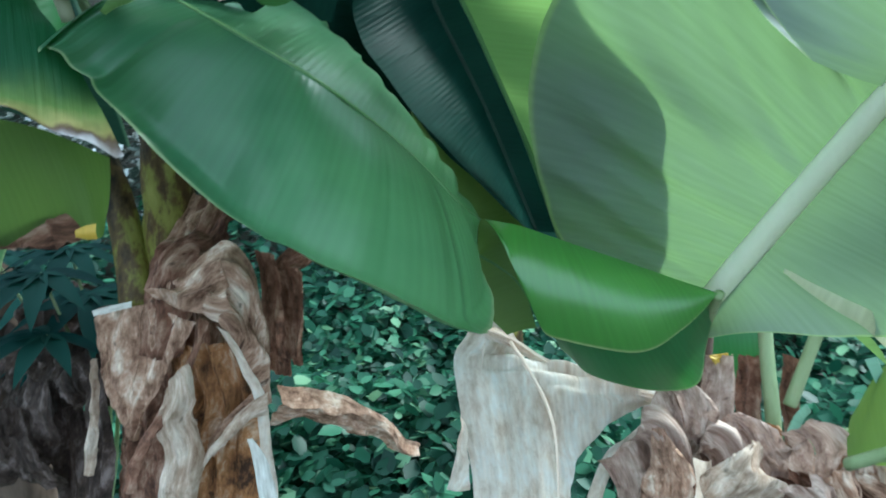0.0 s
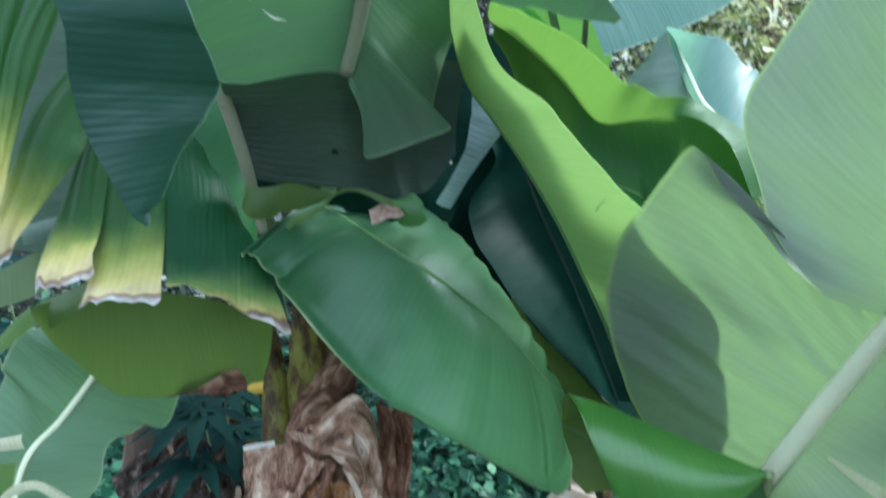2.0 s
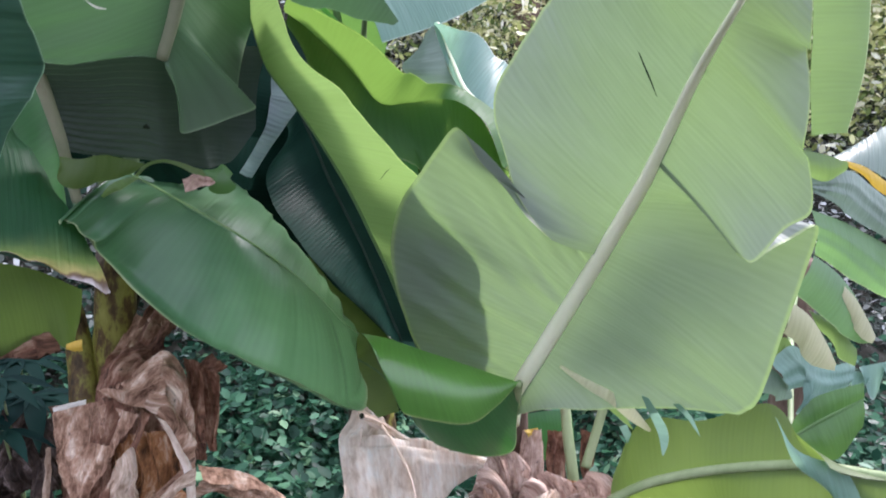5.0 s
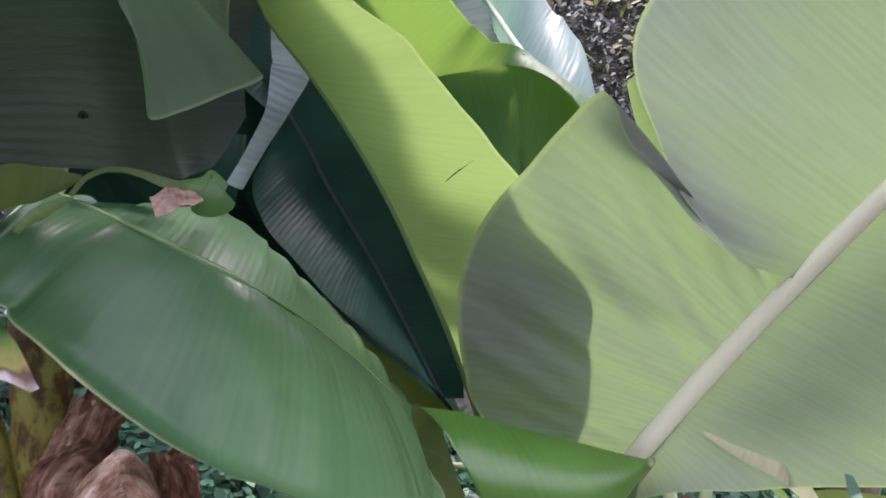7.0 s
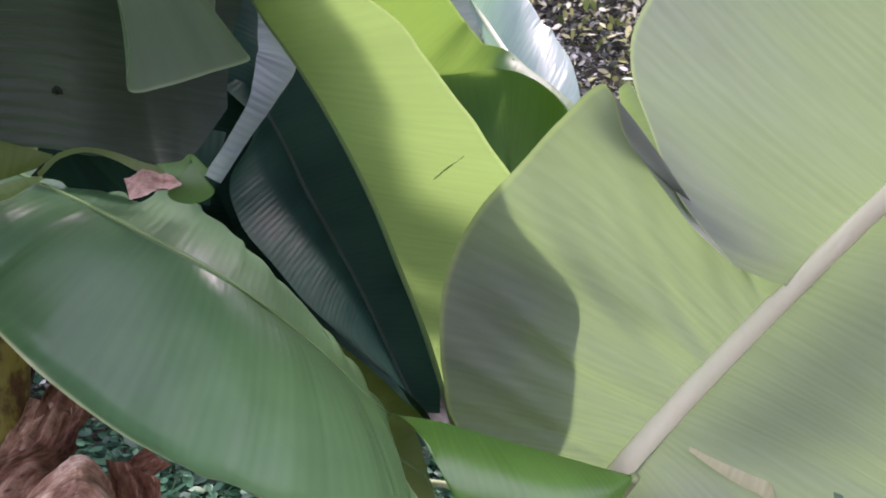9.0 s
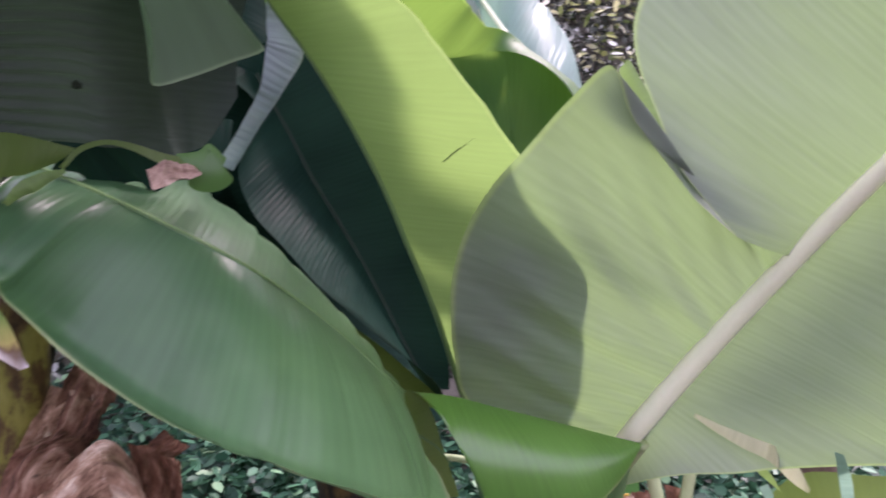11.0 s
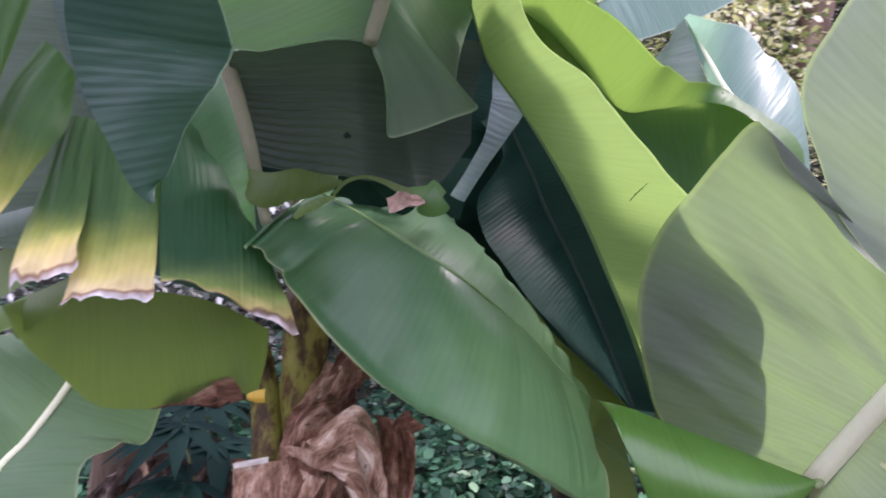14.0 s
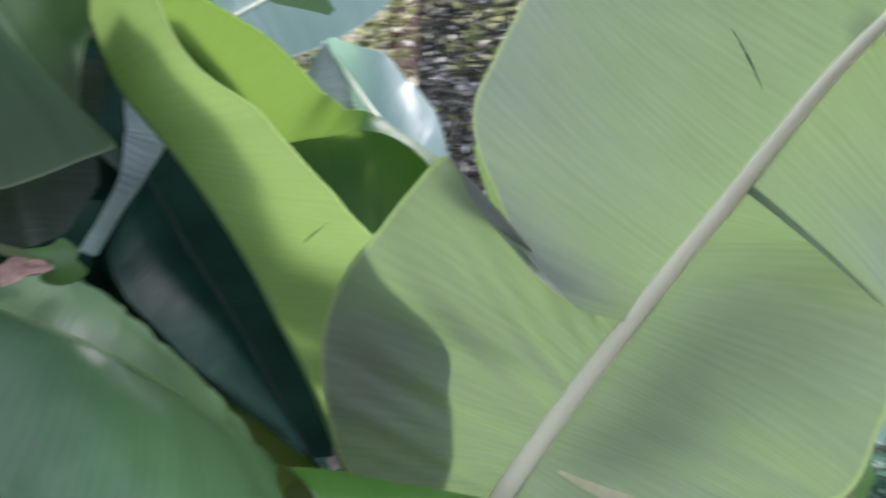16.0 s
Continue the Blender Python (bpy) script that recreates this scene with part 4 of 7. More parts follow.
thread = leaf("leaf_shred", second_plant, LEAF_CREAM, "thin pale torn thread of leaf",
    [(0.068, 1.105, 1.168), (0.095, 1.115, 1.15), (0.125, 1.125, 1.125), (0.15, 1.13, 1.09)],
    [
    ], rib=(0.0022, 0.0012))
strap = leaf("leaf_strap", second_plant, LEAF_CREAM, "narrow light green torn strap",
    [(0.47, 0.983, 1.179), (0.496, 0.968, 1.159), (0.526, 0.948, 1.139), (0.554, 0.925, 1.124), (0.61, 0.938, 1.079), (0.672, 0.968, 1.04)],
    [
    dict(u=(0, 1), ribs=[(0.006, 101, -0.002), (0.012, 101, -0.003), (0.019, 103, -0.003), (0.022, 93, -0.005), (0.025, 83, -0.006), (0.005, 81, -0.001)], sag=0.05),
    ])
bottom_leaf = leaf("leaf", second_plant, LEAF_OLIVE, "low olive leaf with a thick yellow midrib",
    [(0.593, 0.974, 0.896), (0.647, 0.911, 0.959), (0.713, 0.835, 1.012), (0.778, 0.738, 1.062), (0.833, 0.661, 1.091), (0.93, 0.584, 1.096)],
    [
    dict(u=(0, 1), ribs=[(0.095, 151, -0.005), (0.134, 124, 0.006), (0.095, 111, 0.017), (0.114, 118, 0.015), (0.051, 118, -0.037), (0.059, 19, -0.106)], sag=0.05),
    dict(u=(0, 1), ribs=[(0.018, -146, 0.015), (0.048, -114, 0.008), (0.063, -100, -0.005), (0.132, -83, -0.04), (0.149, -86, -0.009), (0.101, -85, 0.004)], sag=0.05),
    ], rib=(0.012, 0.01))
corner_leaf = leaf("leaf", second_plant, LEAF_BLUEPALE, "pale grey-green bent leaf",
    [(0.755, 0.68, 1.174), (0.784, 0.664, 1.125), (0.827, 0.648, 1.107), (0.885, 0.632, 1.097), (0.937, 0.616, 1.092), (1.009, 0.6, 1.086)],
    [
    dict(u=(0, 1), ribs=[(0.004, -174, 0.012), (0.019, -85, 0.043), (0.06, -77, 0.04), (0.087, -72, 0.026), (0.105, -68, 0.017), (0.121, -63, -0.012)], sag=0.08),
    ])
back_strip = leaf("leaf", second_plant, LEAF_LIGHT, "bright yellow-green leaf end behind the great leaf",
    [(0.935, 0.95, 2.024), (0.933, 0.93, 1.859), (0.93, 0.919, 1.76), (0.933, 0.906, 1.661)],
    [
    dict(u=(0, 1), ribs=[(0.115, -10, -0.002), (0.11, -10, -0.002), (0.10, -10, -0.001), (0.07, -9, -0.003)], sag=0.1),
    ])
# the plant behind
strap_leaf = leaf("leaf", third_plant, LEAF_LIGHT, "bright yellow-green strap-like leaf",
    [(-0.165, 1.06, 1.89), (-0.147, 1.058, 1.836), (-0.118, 1.05, 1.755), (-0.073, 1.06, 1.697), (-0.031, 1.082, 1.641), (0.012, 1.109, 1.577), (0.055, 1.141, 1.506), (0.096, 1.177, 1.427), (0.14, 1.21, 1.341), (0.181, 1.244, 1.247), (0.228, 1.285, 1.13)],
    [
    dict(u=(0, 0.1, 0.16, 0.2, 0.25, 0.3, 0.35, 0.41, 0.47, 0.53, 0.6, 0.67, 0.75, 0.85, 0.93, 1), ribs=[(0.181, -70, 0.021), (0.186, -72, 0.021), (0.186, -72, 0.029), (0.194, -72, 0.035), (0.208, -72, 0.037), (0.223, -70, 0.034), (0.237, -70, 0.029), (0.247, -68, 0.037), (0.242, -62, 0.049), (0.243, -56, 0.052), (0.257, -54, 0.034), (0.272, -53, 0.015), (0.274, -55, 0.009), (0.25, -52, -0.017), (0.22, -46, 0.017), (0.167, -44, 0.047)], sag=0.02, wave=0.001, ripple=(0.002, 12)),
    ], rib=(0.002, 0.006))
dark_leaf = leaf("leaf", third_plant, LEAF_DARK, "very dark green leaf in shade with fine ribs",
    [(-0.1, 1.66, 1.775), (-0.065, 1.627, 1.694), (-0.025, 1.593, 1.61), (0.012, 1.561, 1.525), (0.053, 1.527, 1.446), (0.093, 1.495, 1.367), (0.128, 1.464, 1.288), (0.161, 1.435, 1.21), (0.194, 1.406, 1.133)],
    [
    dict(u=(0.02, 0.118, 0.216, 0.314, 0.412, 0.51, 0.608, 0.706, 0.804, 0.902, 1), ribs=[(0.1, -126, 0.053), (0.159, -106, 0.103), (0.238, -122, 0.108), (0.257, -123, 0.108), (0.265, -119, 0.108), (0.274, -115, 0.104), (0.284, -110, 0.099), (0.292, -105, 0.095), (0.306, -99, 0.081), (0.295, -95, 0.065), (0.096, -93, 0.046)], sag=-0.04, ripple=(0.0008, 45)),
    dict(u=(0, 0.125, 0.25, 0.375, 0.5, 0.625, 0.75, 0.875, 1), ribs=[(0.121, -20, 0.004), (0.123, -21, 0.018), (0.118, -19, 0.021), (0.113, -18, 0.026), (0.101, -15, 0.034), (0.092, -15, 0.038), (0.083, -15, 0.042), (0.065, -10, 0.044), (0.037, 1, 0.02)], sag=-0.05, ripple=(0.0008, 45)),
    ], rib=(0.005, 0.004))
dark_under = leaf("leaf_margin", third_plant, LEAF_OLIVE, "rolled margin of the dark leaf",
    [(-0.038, 1.287, 1.366), (0.019, 1.266, 1.3), (0.073, 1.246, 1.255), (0.146, 1.228, 1.188), (0.206, 1.209, 1.152)],
    [
    dict(u=(0, 1), ribs=[(0.075, -92, 0.032), (0.068, -103, 0.017), (0.062, -118, 0.008), (0.062, -121, -0.036), (0.021, -96, 0.003)]),
    ])
cupped_leaf = leaf("leaf", third_plant, LEAF_CUP, "light upturned half of a cupped leaf",
    [(-0.083, 1.193, 1.884), (-0.024, 1.206, 1.843), (0.044, 1.211, 1.778), (0.111, 1.21, 1.708), (0.176, 1.205, 1.711), (0.264, 1.169, 1.718), (0.325, 1.124, 1.671), (0.357, 1.076, 1.579)],
    [
    dict(u=(0, 1), ribs=[(0.203, -9, -0.027), (0.254, -5, -0.036), (0.229, 8, -0.015), (0.172, 21, 0.018), (0.077, 22, 0.048), (0.067, 155, -0.001), (0.188, -168, -0.085), (0.338, -144, -0.103)], sag=0.06),
    ])
cupped_low = leaf("leaf", third_plant, LEAF_CUP, "darker upper face of the cupped leaf",
    [(-0.083, 1.193, 1.884), (-0.024, 1.206, 1.843), (0.044, 1.211, 1.778), (0.111, 1.21, 1.708), (0.176, 1.205, 1.711), (0.264, 1.169, 1.718), (0.325, 1.124, 1.671), (0.357, 1.076, 1.579)],
    [
    dict(u=(0, 1), ribs=[(0.066, -37, 0.014), (0.085, -57, 0.029), (0.083, -66, 0.042), (0.094, -84, 0.045), (0.188, -92, 0.013), (0.26, -94, 0.043), (0.171, -104, 0.12), (0.109, -137, 0.008)], sag=-0.1),
    ])
# hidden sheet added sunward of the cupped leaf to cast its shadow edge
cupped_blocker = leaf("leaf", third_plant, LEAF_TOP, "unseen green leaf added behind the cupped leaf to shade it",
    [(-0.012, 1.053, 1.875), (0.028, 1.114, 1.848), (0.094, 1.191, 1.791), (0.137, 1.225, 1.747), (0.233, 1.215, 1.75), (0.279, 1.195, 1.74)],
    [
    dict(u=(0, 0.2, 0.4, 0.6, 0.8, 1), ribs=[(0.147, 147, 0.087), (0.106, 145, 0.053), (0.051, 162, 0.013), (0.116, -104, 0.007), (0.191, -105, -0.011), (0.156, -113, 0.007)]),
    ])
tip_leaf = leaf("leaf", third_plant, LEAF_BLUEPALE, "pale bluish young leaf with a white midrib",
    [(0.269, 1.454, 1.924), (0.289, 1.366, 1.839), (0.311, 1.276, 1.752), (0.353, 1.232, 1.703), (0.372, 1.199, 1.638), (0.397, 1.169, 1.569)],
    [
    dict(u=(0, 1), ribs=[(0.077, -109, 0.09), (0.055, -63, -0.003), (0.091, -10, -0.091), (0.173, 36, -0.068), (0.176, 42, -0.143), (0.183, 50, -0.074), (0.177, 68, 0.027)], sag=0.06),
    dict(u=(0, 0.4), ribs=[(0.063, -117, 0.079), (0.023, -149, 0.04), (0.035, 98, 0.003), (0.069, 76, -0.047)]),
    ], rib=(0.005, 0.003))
# grey sheet: the shade inside the rolled leaf is put into its colour
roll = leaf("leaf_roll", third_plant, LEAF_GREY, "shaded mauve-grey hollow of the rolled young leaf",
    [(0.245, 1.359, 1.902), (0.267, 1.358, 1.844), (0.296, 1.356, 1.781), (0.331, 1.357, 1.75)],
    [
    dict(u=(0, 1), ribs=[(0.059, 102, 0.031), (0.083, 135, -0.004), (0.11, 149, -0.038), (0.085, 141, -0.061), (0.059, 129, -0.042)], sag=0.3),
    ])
upper_leaf = leaf("leaf", third_plant, LEAF_BLUEPALE, "pale bluish leaf seen from the side",
    [(0.613, 1.794, 2.306), (0.424, 1.696, 2.177), (0.247, 1.599, 2.07), (0.095, 1.506, 1.969)],
    [
    dict(u=(0, 1), ribs=[(0.076, 38, -0.008), (0.09, 39, 0.021), (0.075, 40, -0.017), (0.067, 37, -0.026)], sag=0.05),
    dict(u=(0, 1), ribs=[(0.068, -96, 0.022), (0.124, -101, -0.002), (0.134, -102, -0.003), (0.101, -100, 0.011)], sag=0.05),
    ], rib=(0.006, 0.003))
# withered leaves that hang round the stems
dead = leaf("dead_leaf", plant, DEAD_BROWN, "crumpled brown dead leaf with a bleached top edge",
    [(-0.485, 1.229, 1.046), (-0.498, 1.209, 0.975), (-0.502, 1.187, 0.897), (-0.495, 1.166, 0.825)],
    [
    dict(u=(0, 1), ribs=[(0.097, 159, 0.031), (0.081, 159, 0.01), (0.051, 152, -0.004), (0.027, 127, 0.003)], crumple=0.008, pleat=(0.006, 1.5)),
    dict(u=(0, 1), ribs=[(0.104, -18, 0.009), (0.071, -17, 0.012), (0.042, -13, 0.01), (0.007, -3, 0.002)], crumple=0.008, pleat=(0.008, 1.5)),
    ])
dead = leaf("dead_leaf", plant, DEAD_BROWN, "twisted brown dead leaf stalk",
    [(-0.429, 1.36, 1.216), (-0.46, 1.322, 1.147), (-0.471, 1.287, 1.101), (-0.489, 1.252, 1.055)],
    [
    dict(u=(0, 1), ribs=[(0.07, -27, 0.002), (0.08, -26, -0.004), (0.077, -22, 0.012), (0.057, -33, -0.001)], crumple=0.006, pleat=(0.01, 2.0)),
    ])
dead = leaf("dead_leaf", plant, DEAD_BROWN, "draped brown dead leaf",
    [(-0.474, 1.231, 1.062), (-0.406, 1.242, 1.108), (-0.345, 1.253, 1.149), (-0.308, 1.25, 1.103), (-0.284, 1.238, 0.99), (-0.283, 1.231, 0.892)],
    [
    dict(u=(0, 1), ribs=[(0.033, -96, 0.01), (0.074, -143, -0.037), (0.137, -153, -0.008), (0.078, -137, 0.094), (0.056, -118, 0.046), (0.053, -106, 0.018)], crumple=0.008, pleat=(0.01, 2.0), sag=0.2),
    ])
dead = leaf("dead_leaf", plant, DEAD_RUST, "rust-coloured fibrous sheath round the stem",
    [(-0.459, 1.261, 0.964), (-0.449, 1.248, 0.901), (-0.46, 1.234, 0.827), (-0.47, 1.194, 0.617)],
    [
    dict(u=(0, 1), ribs=[(0.142, -3, 0.013), (0.146, -5, 0.011), (0.163, -6, -0.01), (0.176, -6, -0.006)], crumple=0.007, pleat=(0.011, 5.0), sag=0.35),
    ])
dead = leaf("dead_leaf", plant, DEAD_PALE, "pale dry strip of dead leaf",
    [(-0.349, 1.172, 1.03), (-0.31, 1.155, 0.96), (-0.286, 1.139, 0.891), (-0.268, 1.094, 0.675)],
    [
    dict(u=(0, 1), ribs=[(0.012, 1, 0.02), (0.016, -0, 0.013), (0.02, -4, 0.003), (0.025, -4, 0.002)], crumple=0.004, sag=0.3),
    ])
dead = leaf("dead_leaf", plant, DEAD_RED, "dark brown dead leaf strip",
    [(-0.323, 1.349, 1.108), (-0.311, 1.332, 1.026), (-0.303, 1.311, 0.927)],
    [
    dict(u=(0, 1), ribs=[(0.039, -4, 0.012), (0.039, -4, 0.016), (0.038, -4, 0.015)], crumple=0.006, pleat=(0.006, 1.5)),
    ])
dead = leaf("dead_leaf", plant, DEAD_RED, "dark brown dead leaf strip",
    [(-0.283, 1.4, 1.075), (-0.272, 1.381, 0.984), (-0.268, 1.362, 0.892)],
    [
    dict(u=(0, 1), ribs=[(0.035, -4, 0.028), (0.028, -4, 0.014), (0.014, -5, -0.005)], crumple=0.006, pleat=(0.005, 1.5)),
    ])
dead = leaf("dead_leaf", plant, DEAD_BROWN, "reddish brown dead leaf end jutting out",
    [(-0.289, 1.28, 0.878), (-0.201, 1.363, 0.825), (-0.125, 1.458, 0.736), (-0.027, 1.557, 0.597)],
    [
    dict(u=(0, 1), ribs=[(0.07, -88, 0.008), (0.066, -113, -0.001), (0.055, -99, 0.014), (0.03, -113, 0.005)], crumple=0.010, sag=0.35, pleat=(0.004, 1.5)),
    ])
dead = leaf("dead_leaf", plant, DEAD_BROWN, "brown dead leaf end",
    [(-0.303, 1.185, 0.911), (-0.345, 1.18, 0.864), (-0.384, 1.172, 0.809)],
    [
    dict(u=(0, 1), ribs=[(0.037, -11, -0.008), (0.032, -11, -0.006), (0.024, -11, -0.002)], crumple=0.006, sag=0.3),
    ])
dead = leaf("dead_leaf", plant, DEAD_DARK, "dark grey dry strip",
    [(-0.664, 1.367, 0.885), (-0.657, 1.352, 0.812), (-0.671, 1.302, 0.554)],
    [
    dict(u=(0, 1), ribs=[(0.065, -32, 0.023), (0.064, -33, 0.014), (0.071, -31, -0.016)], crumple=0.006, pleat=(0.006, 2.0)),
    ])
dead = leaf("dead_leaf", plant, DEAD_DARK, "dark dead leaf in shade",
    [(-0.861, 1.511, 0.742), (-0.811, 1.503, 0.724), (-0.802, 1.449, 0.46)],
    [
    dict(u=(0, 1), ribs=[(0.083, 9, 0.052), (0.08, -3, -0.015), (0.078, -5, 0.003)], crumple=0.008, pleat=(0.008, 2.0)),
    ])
dead = leaf("dead_leaf", plant, BLEACHED, "bleached white cut edge",
    [(-0.573, 1.23, 1.034), (-0.541, 1.229, 1.044), (-0.504, 1.227, 1.053)],
    [
    dict(u=(0, 1), ribs=[(0.011, -53, 0.002), (0.012, -54, 0), (0.011, -51, -0)], crumple=0.001),
    ])
dead = leaf("dead_leaf", plant, DEAD_RED, "red-brown dead leaf bent over",
    [(-0.391, 1.392, 1.243), (-0.429, 1.327, 1.171), (-0.477, 1.285, 1.119), (-0.503, 1.244, 0.961)],
    [
    dict(u=(0, 1), ribs=[(0.08, -4, 0.03), (0.076, -27, -0.009), (0.098, -23, -0.021), (0.097, -19, -0.008)], crumple=0.014, sag=0.3),
    ])
dead = leaf("dead_leaf", plant, DEAD_RED, "red-brown dead leaf end",
    [(-0.268, 1.447, 1.097), (-0.307, 1.456, 1.061), (-0.332, 1.459, 1.012), (-0.339, 1.445, 0.833)],
    [
    dict(u=(0, 1), ribs=[(0.056, -15, -0.011), (0.052, -16, -0.015), (0.056, -17, 0.003), (0.07, -17, -0.002)], crumple=0.01, sag=0.2),
    ])
cloth_leaf = leaf("dead_leaf", second_plant, DEAD_PALE, "pale beige dry leaf hanging like a cloth",
    [(0.088, 1.34, 1.029), (0.067, 1.32, 0.97), (0.042, 1.3, 0.937), (0.038, 1.28, 0.915), (0.042, 1.26, 0.891), (0.048, 1.24, 0.864), (0.055, 1.22, 0.83), (0.061, 1.2, 0.796), (0.069, 1.18, 0.749), (0.077, 1.16, 0.672)],
    [
    dict(u=(0, 0.111, 0.222, 0.333, 0.444, 0.556, 0.667, 0.778, 0.889, 1), ribs=[(0.018, -36, -0.001), (0.088, -15, -0.018), (0.194, -12, -0.046), (0.296, 8, 0.038), (0.374, 14, 0.086), (0.309, 13, 0.069), (0.239, 13, 0.056), (0.194, 10, 0.047), (0.171, 4, 0.036), (0.166, -14, -0.0)], crumple=0.0035, sag=0.10, pleat=(0.007, 2.3)),
    ])
fold = leaf("dead_fold", cloth_leaf, DEAD_PALE, "rolled upper margin of the dry leaf",
    [(0.082, 1.32, 0.999), (0.134, 1.305, 0.965), (0.21, 1.29, 0.921), (0.292, 1.275, 0.884), (0.419, 1.26, 0.859)],
    [
    dict(u=(0, 1), ribs=[(0.029, -68, 0.036), (0.02, -53, 0.02), (0.019, -49, 0.009), (0.015, -39, 0.003), (0.012, -35, 0.0)], crumple=0.004, sag=0.5, pleat=(0.004, 2.0)),
    ])
fold = leaf("dead_fold", cloth_leaf, DEAD_PALE, "narrow turned-back wing of the dry leaf",
    [(0.054, 1.22, 0.85), (0.046, 1.2, 0.804), (0.026, 1.18, 0.727)],
    [
    dict(u=(0, 1), ribs=[(0.018, -56, 0.015), (0.022, -31, 0.014), (0.04, -20, -0.013)], crumple=0.004, sag=0.3),
    ])
vein = leaf("vein", cloth_leaf, DEAD_PALE, "pale raised vein",
    [(0.139, 1.285, 0.958), (0.17, 1.249, 0.918), (0.198, 1.212, 0.87), (0.211, 1.176, 0.817), (0.216, 1.14, 0.7)],
    [
    ], rib=(0.0035, 0.002))
vein = leaf("vein", cloth_leaf, DEAD_PALE, "pale raised vein",
    [(0.092, 1.28, 0.956), (0.086, 1.26, 0.884), (0.098, 1.24, 0.834), (0.063, 1.22, 0.807)],
    [
    ], rib=(0.002, 0.001))
hole = leaf("leaf_hole", cloth_leaf, LEAF_HOLLOW, "small dark hole in the dry leaf",
    [(0.086, 1.285, 0.985), (0.092, 1.285, 0.989), (0.098, 1.285, 0.985)],
    [
    dict(u=(0, 1), ribs=[(0.005, -90, -0.003), (0.015, -90, 0.0), (0.005, -90, 0.004)]),
    ])
dead = leaf("dead_leaf", second_plant, DEAD_PALE, "dry pale leaf stalk",
    [(0.434, 1.278, 0.84), (0.362, 1.25, 0.797), (0.298, 1.222, 0.752), (0.235, 1.154, 0.558)],
    [
    dict(u=(0, 1), ribs=[(0.017, -18, -0.007), (0.03, -12, 0.002), (0.027, -6, 0.009), (0.029, -7, -0.009)], crumple=0.004),
    ])
dead = leaf("dead_leaf", second_plant, DEAD_PINK, "crumpled dry leaf at the foot of the plant",
    [(0.393, 1.282, 0.775), (0.354, 1.242, 0.74), (0.317, 1.161, 0.552)],
    [
    dict(u=(0, 1), ribs=[(0.063, -60, -0.044), (0.089, -15, -0.017), (0.109, -5, -0.02)], crumple=0.016, sag=0.25),
    ])
dead = leaf("dead_leaf", second_plant, DEAD_RED, "crumpled dry leaf at the foot of the plant",
    [(0.498, 1.376, 0.821), (0.487, 1.356, 0.746), (0.471, 1.336, 0.672)],
    [
    dict(u=(0, 1), ribs=[(0.059, -3, -0.02), (0.069, -3, -0.024), (0.07, -4, -0.015)], crumple=0.016, sag=0.25),
    ])
dead = leaf("dead_leaf", second_plant, DEAD_PALE, "crumpled dry leaf at the foot of the plant",
    [(0.543, 1.24, 0.706), (0.604, 1.244, 0.721), (0.677, 1.239, 0.707), (0.739, 1.23, 0.677)],
    [
    dict(u=(0, 1), ribs=[(0.057, -13, -0.036), (0.058, -16, -0.021), (0.057, -13, -0.005), (0.131, -51, 0.055)], crumple=0.016, sag=0.25),
    ])
dead = leaf("dead_leaf", second_plant, DEAD_PINK, "crumpled dry leaf at the foot of the plant",
    [(0.712, 1.283, 0.679), (0.787, 1.287, 0.7), (0.859, 1.281, 0.68)],
    [
    dict(u=(0, 1), ribs=[(0.058, -14, -0.033), (0.069, -29, -0.026), (0.179, -58, 0.021)], crumple=0.016, sag=0.25),
    ])
dead = leaf("dead_leaf", second_plant, DEAD_PINK, "crumpled dry leaf at the foot of the plant",
    [(0.286, 1.18, 0.784), (0.314, 1.162, 0.723), (0.326, 1.115, 0.553)],
    [
    dict(u=(0, 1), ribs=[(0.102, 1, -0.018), (0.116, -3, -0.049), (0.078, -4, -0.136)], crumple=0.016, sag=0.25),
    ])
dead = leaf("dead_leaf", second_plant, DEAD_BROWN, "crumpled dry leaf at the foot of the plant",
    [(0.663, 1.233, 0.724), (0.705, 1.217, 0.681), (0.746, 1.199, 0.626)],
    [
    dict(u=(0, 1), ribs=[(0.078, 6, 0.063), (0.058, 5, 0.051), (0.062, -175, 0.149)], crumple=0.016, sag=0.25),
    ])
dead = leaf("dead_leaf", second_plant, DEAD_PALE, "crumpled dry leaf at the foot of the plant",
    [(0.827, 1.279, 0.762), (0.841, 1.26, 0.695), (0.853, 1.235, 0.606)],
    [
    dict(u=(0, 1), ribs=[(0.035, -2, 0.003), (0.039, -3, 0.008), (0.045, -3, 0.008)], crumple=0.016, sag=0.25),
    ])
stalk = leaf("leaf_stalk", second_plant, STALK, "green-white leaf stalk",
    [(0.587, 1.275, 1.011), (0.59, 1.25, 0.937), (0.596, 1.224, 0.863), (0.6, 1.199, 0.79)],
    [
    ], rib=(0.013, 0.015))
stalk = leaf("leaf_stalk", second_plant, STALK, "green-white leaf stalk",
    [(0.688, 1.273, 0.997), (0.666, 1.262, 0.929), (0.64, 1.249, 0.85)],
    [
    ], rib=(0.012, 0.013))
stalk = leaf("leaf_stalk", second_plant, STALK, "green-white leaf stalk",
    [(0.533, 1.396, 0.824), (0.564, 1.445, 0.851), (0.619, 1.493, 0.881)],
    [
    ], rib=(0.018, 0.012))
stalk = leaf("leaf_stalk", second_plant, STALK, "green-white leaf stalk",
    [(0.651, 1.248, 0.741), (0.682, 1.211, 0.797), (0.77, 1.173, 0.855)],
    [
    ], rib=(0.013, 0.011))
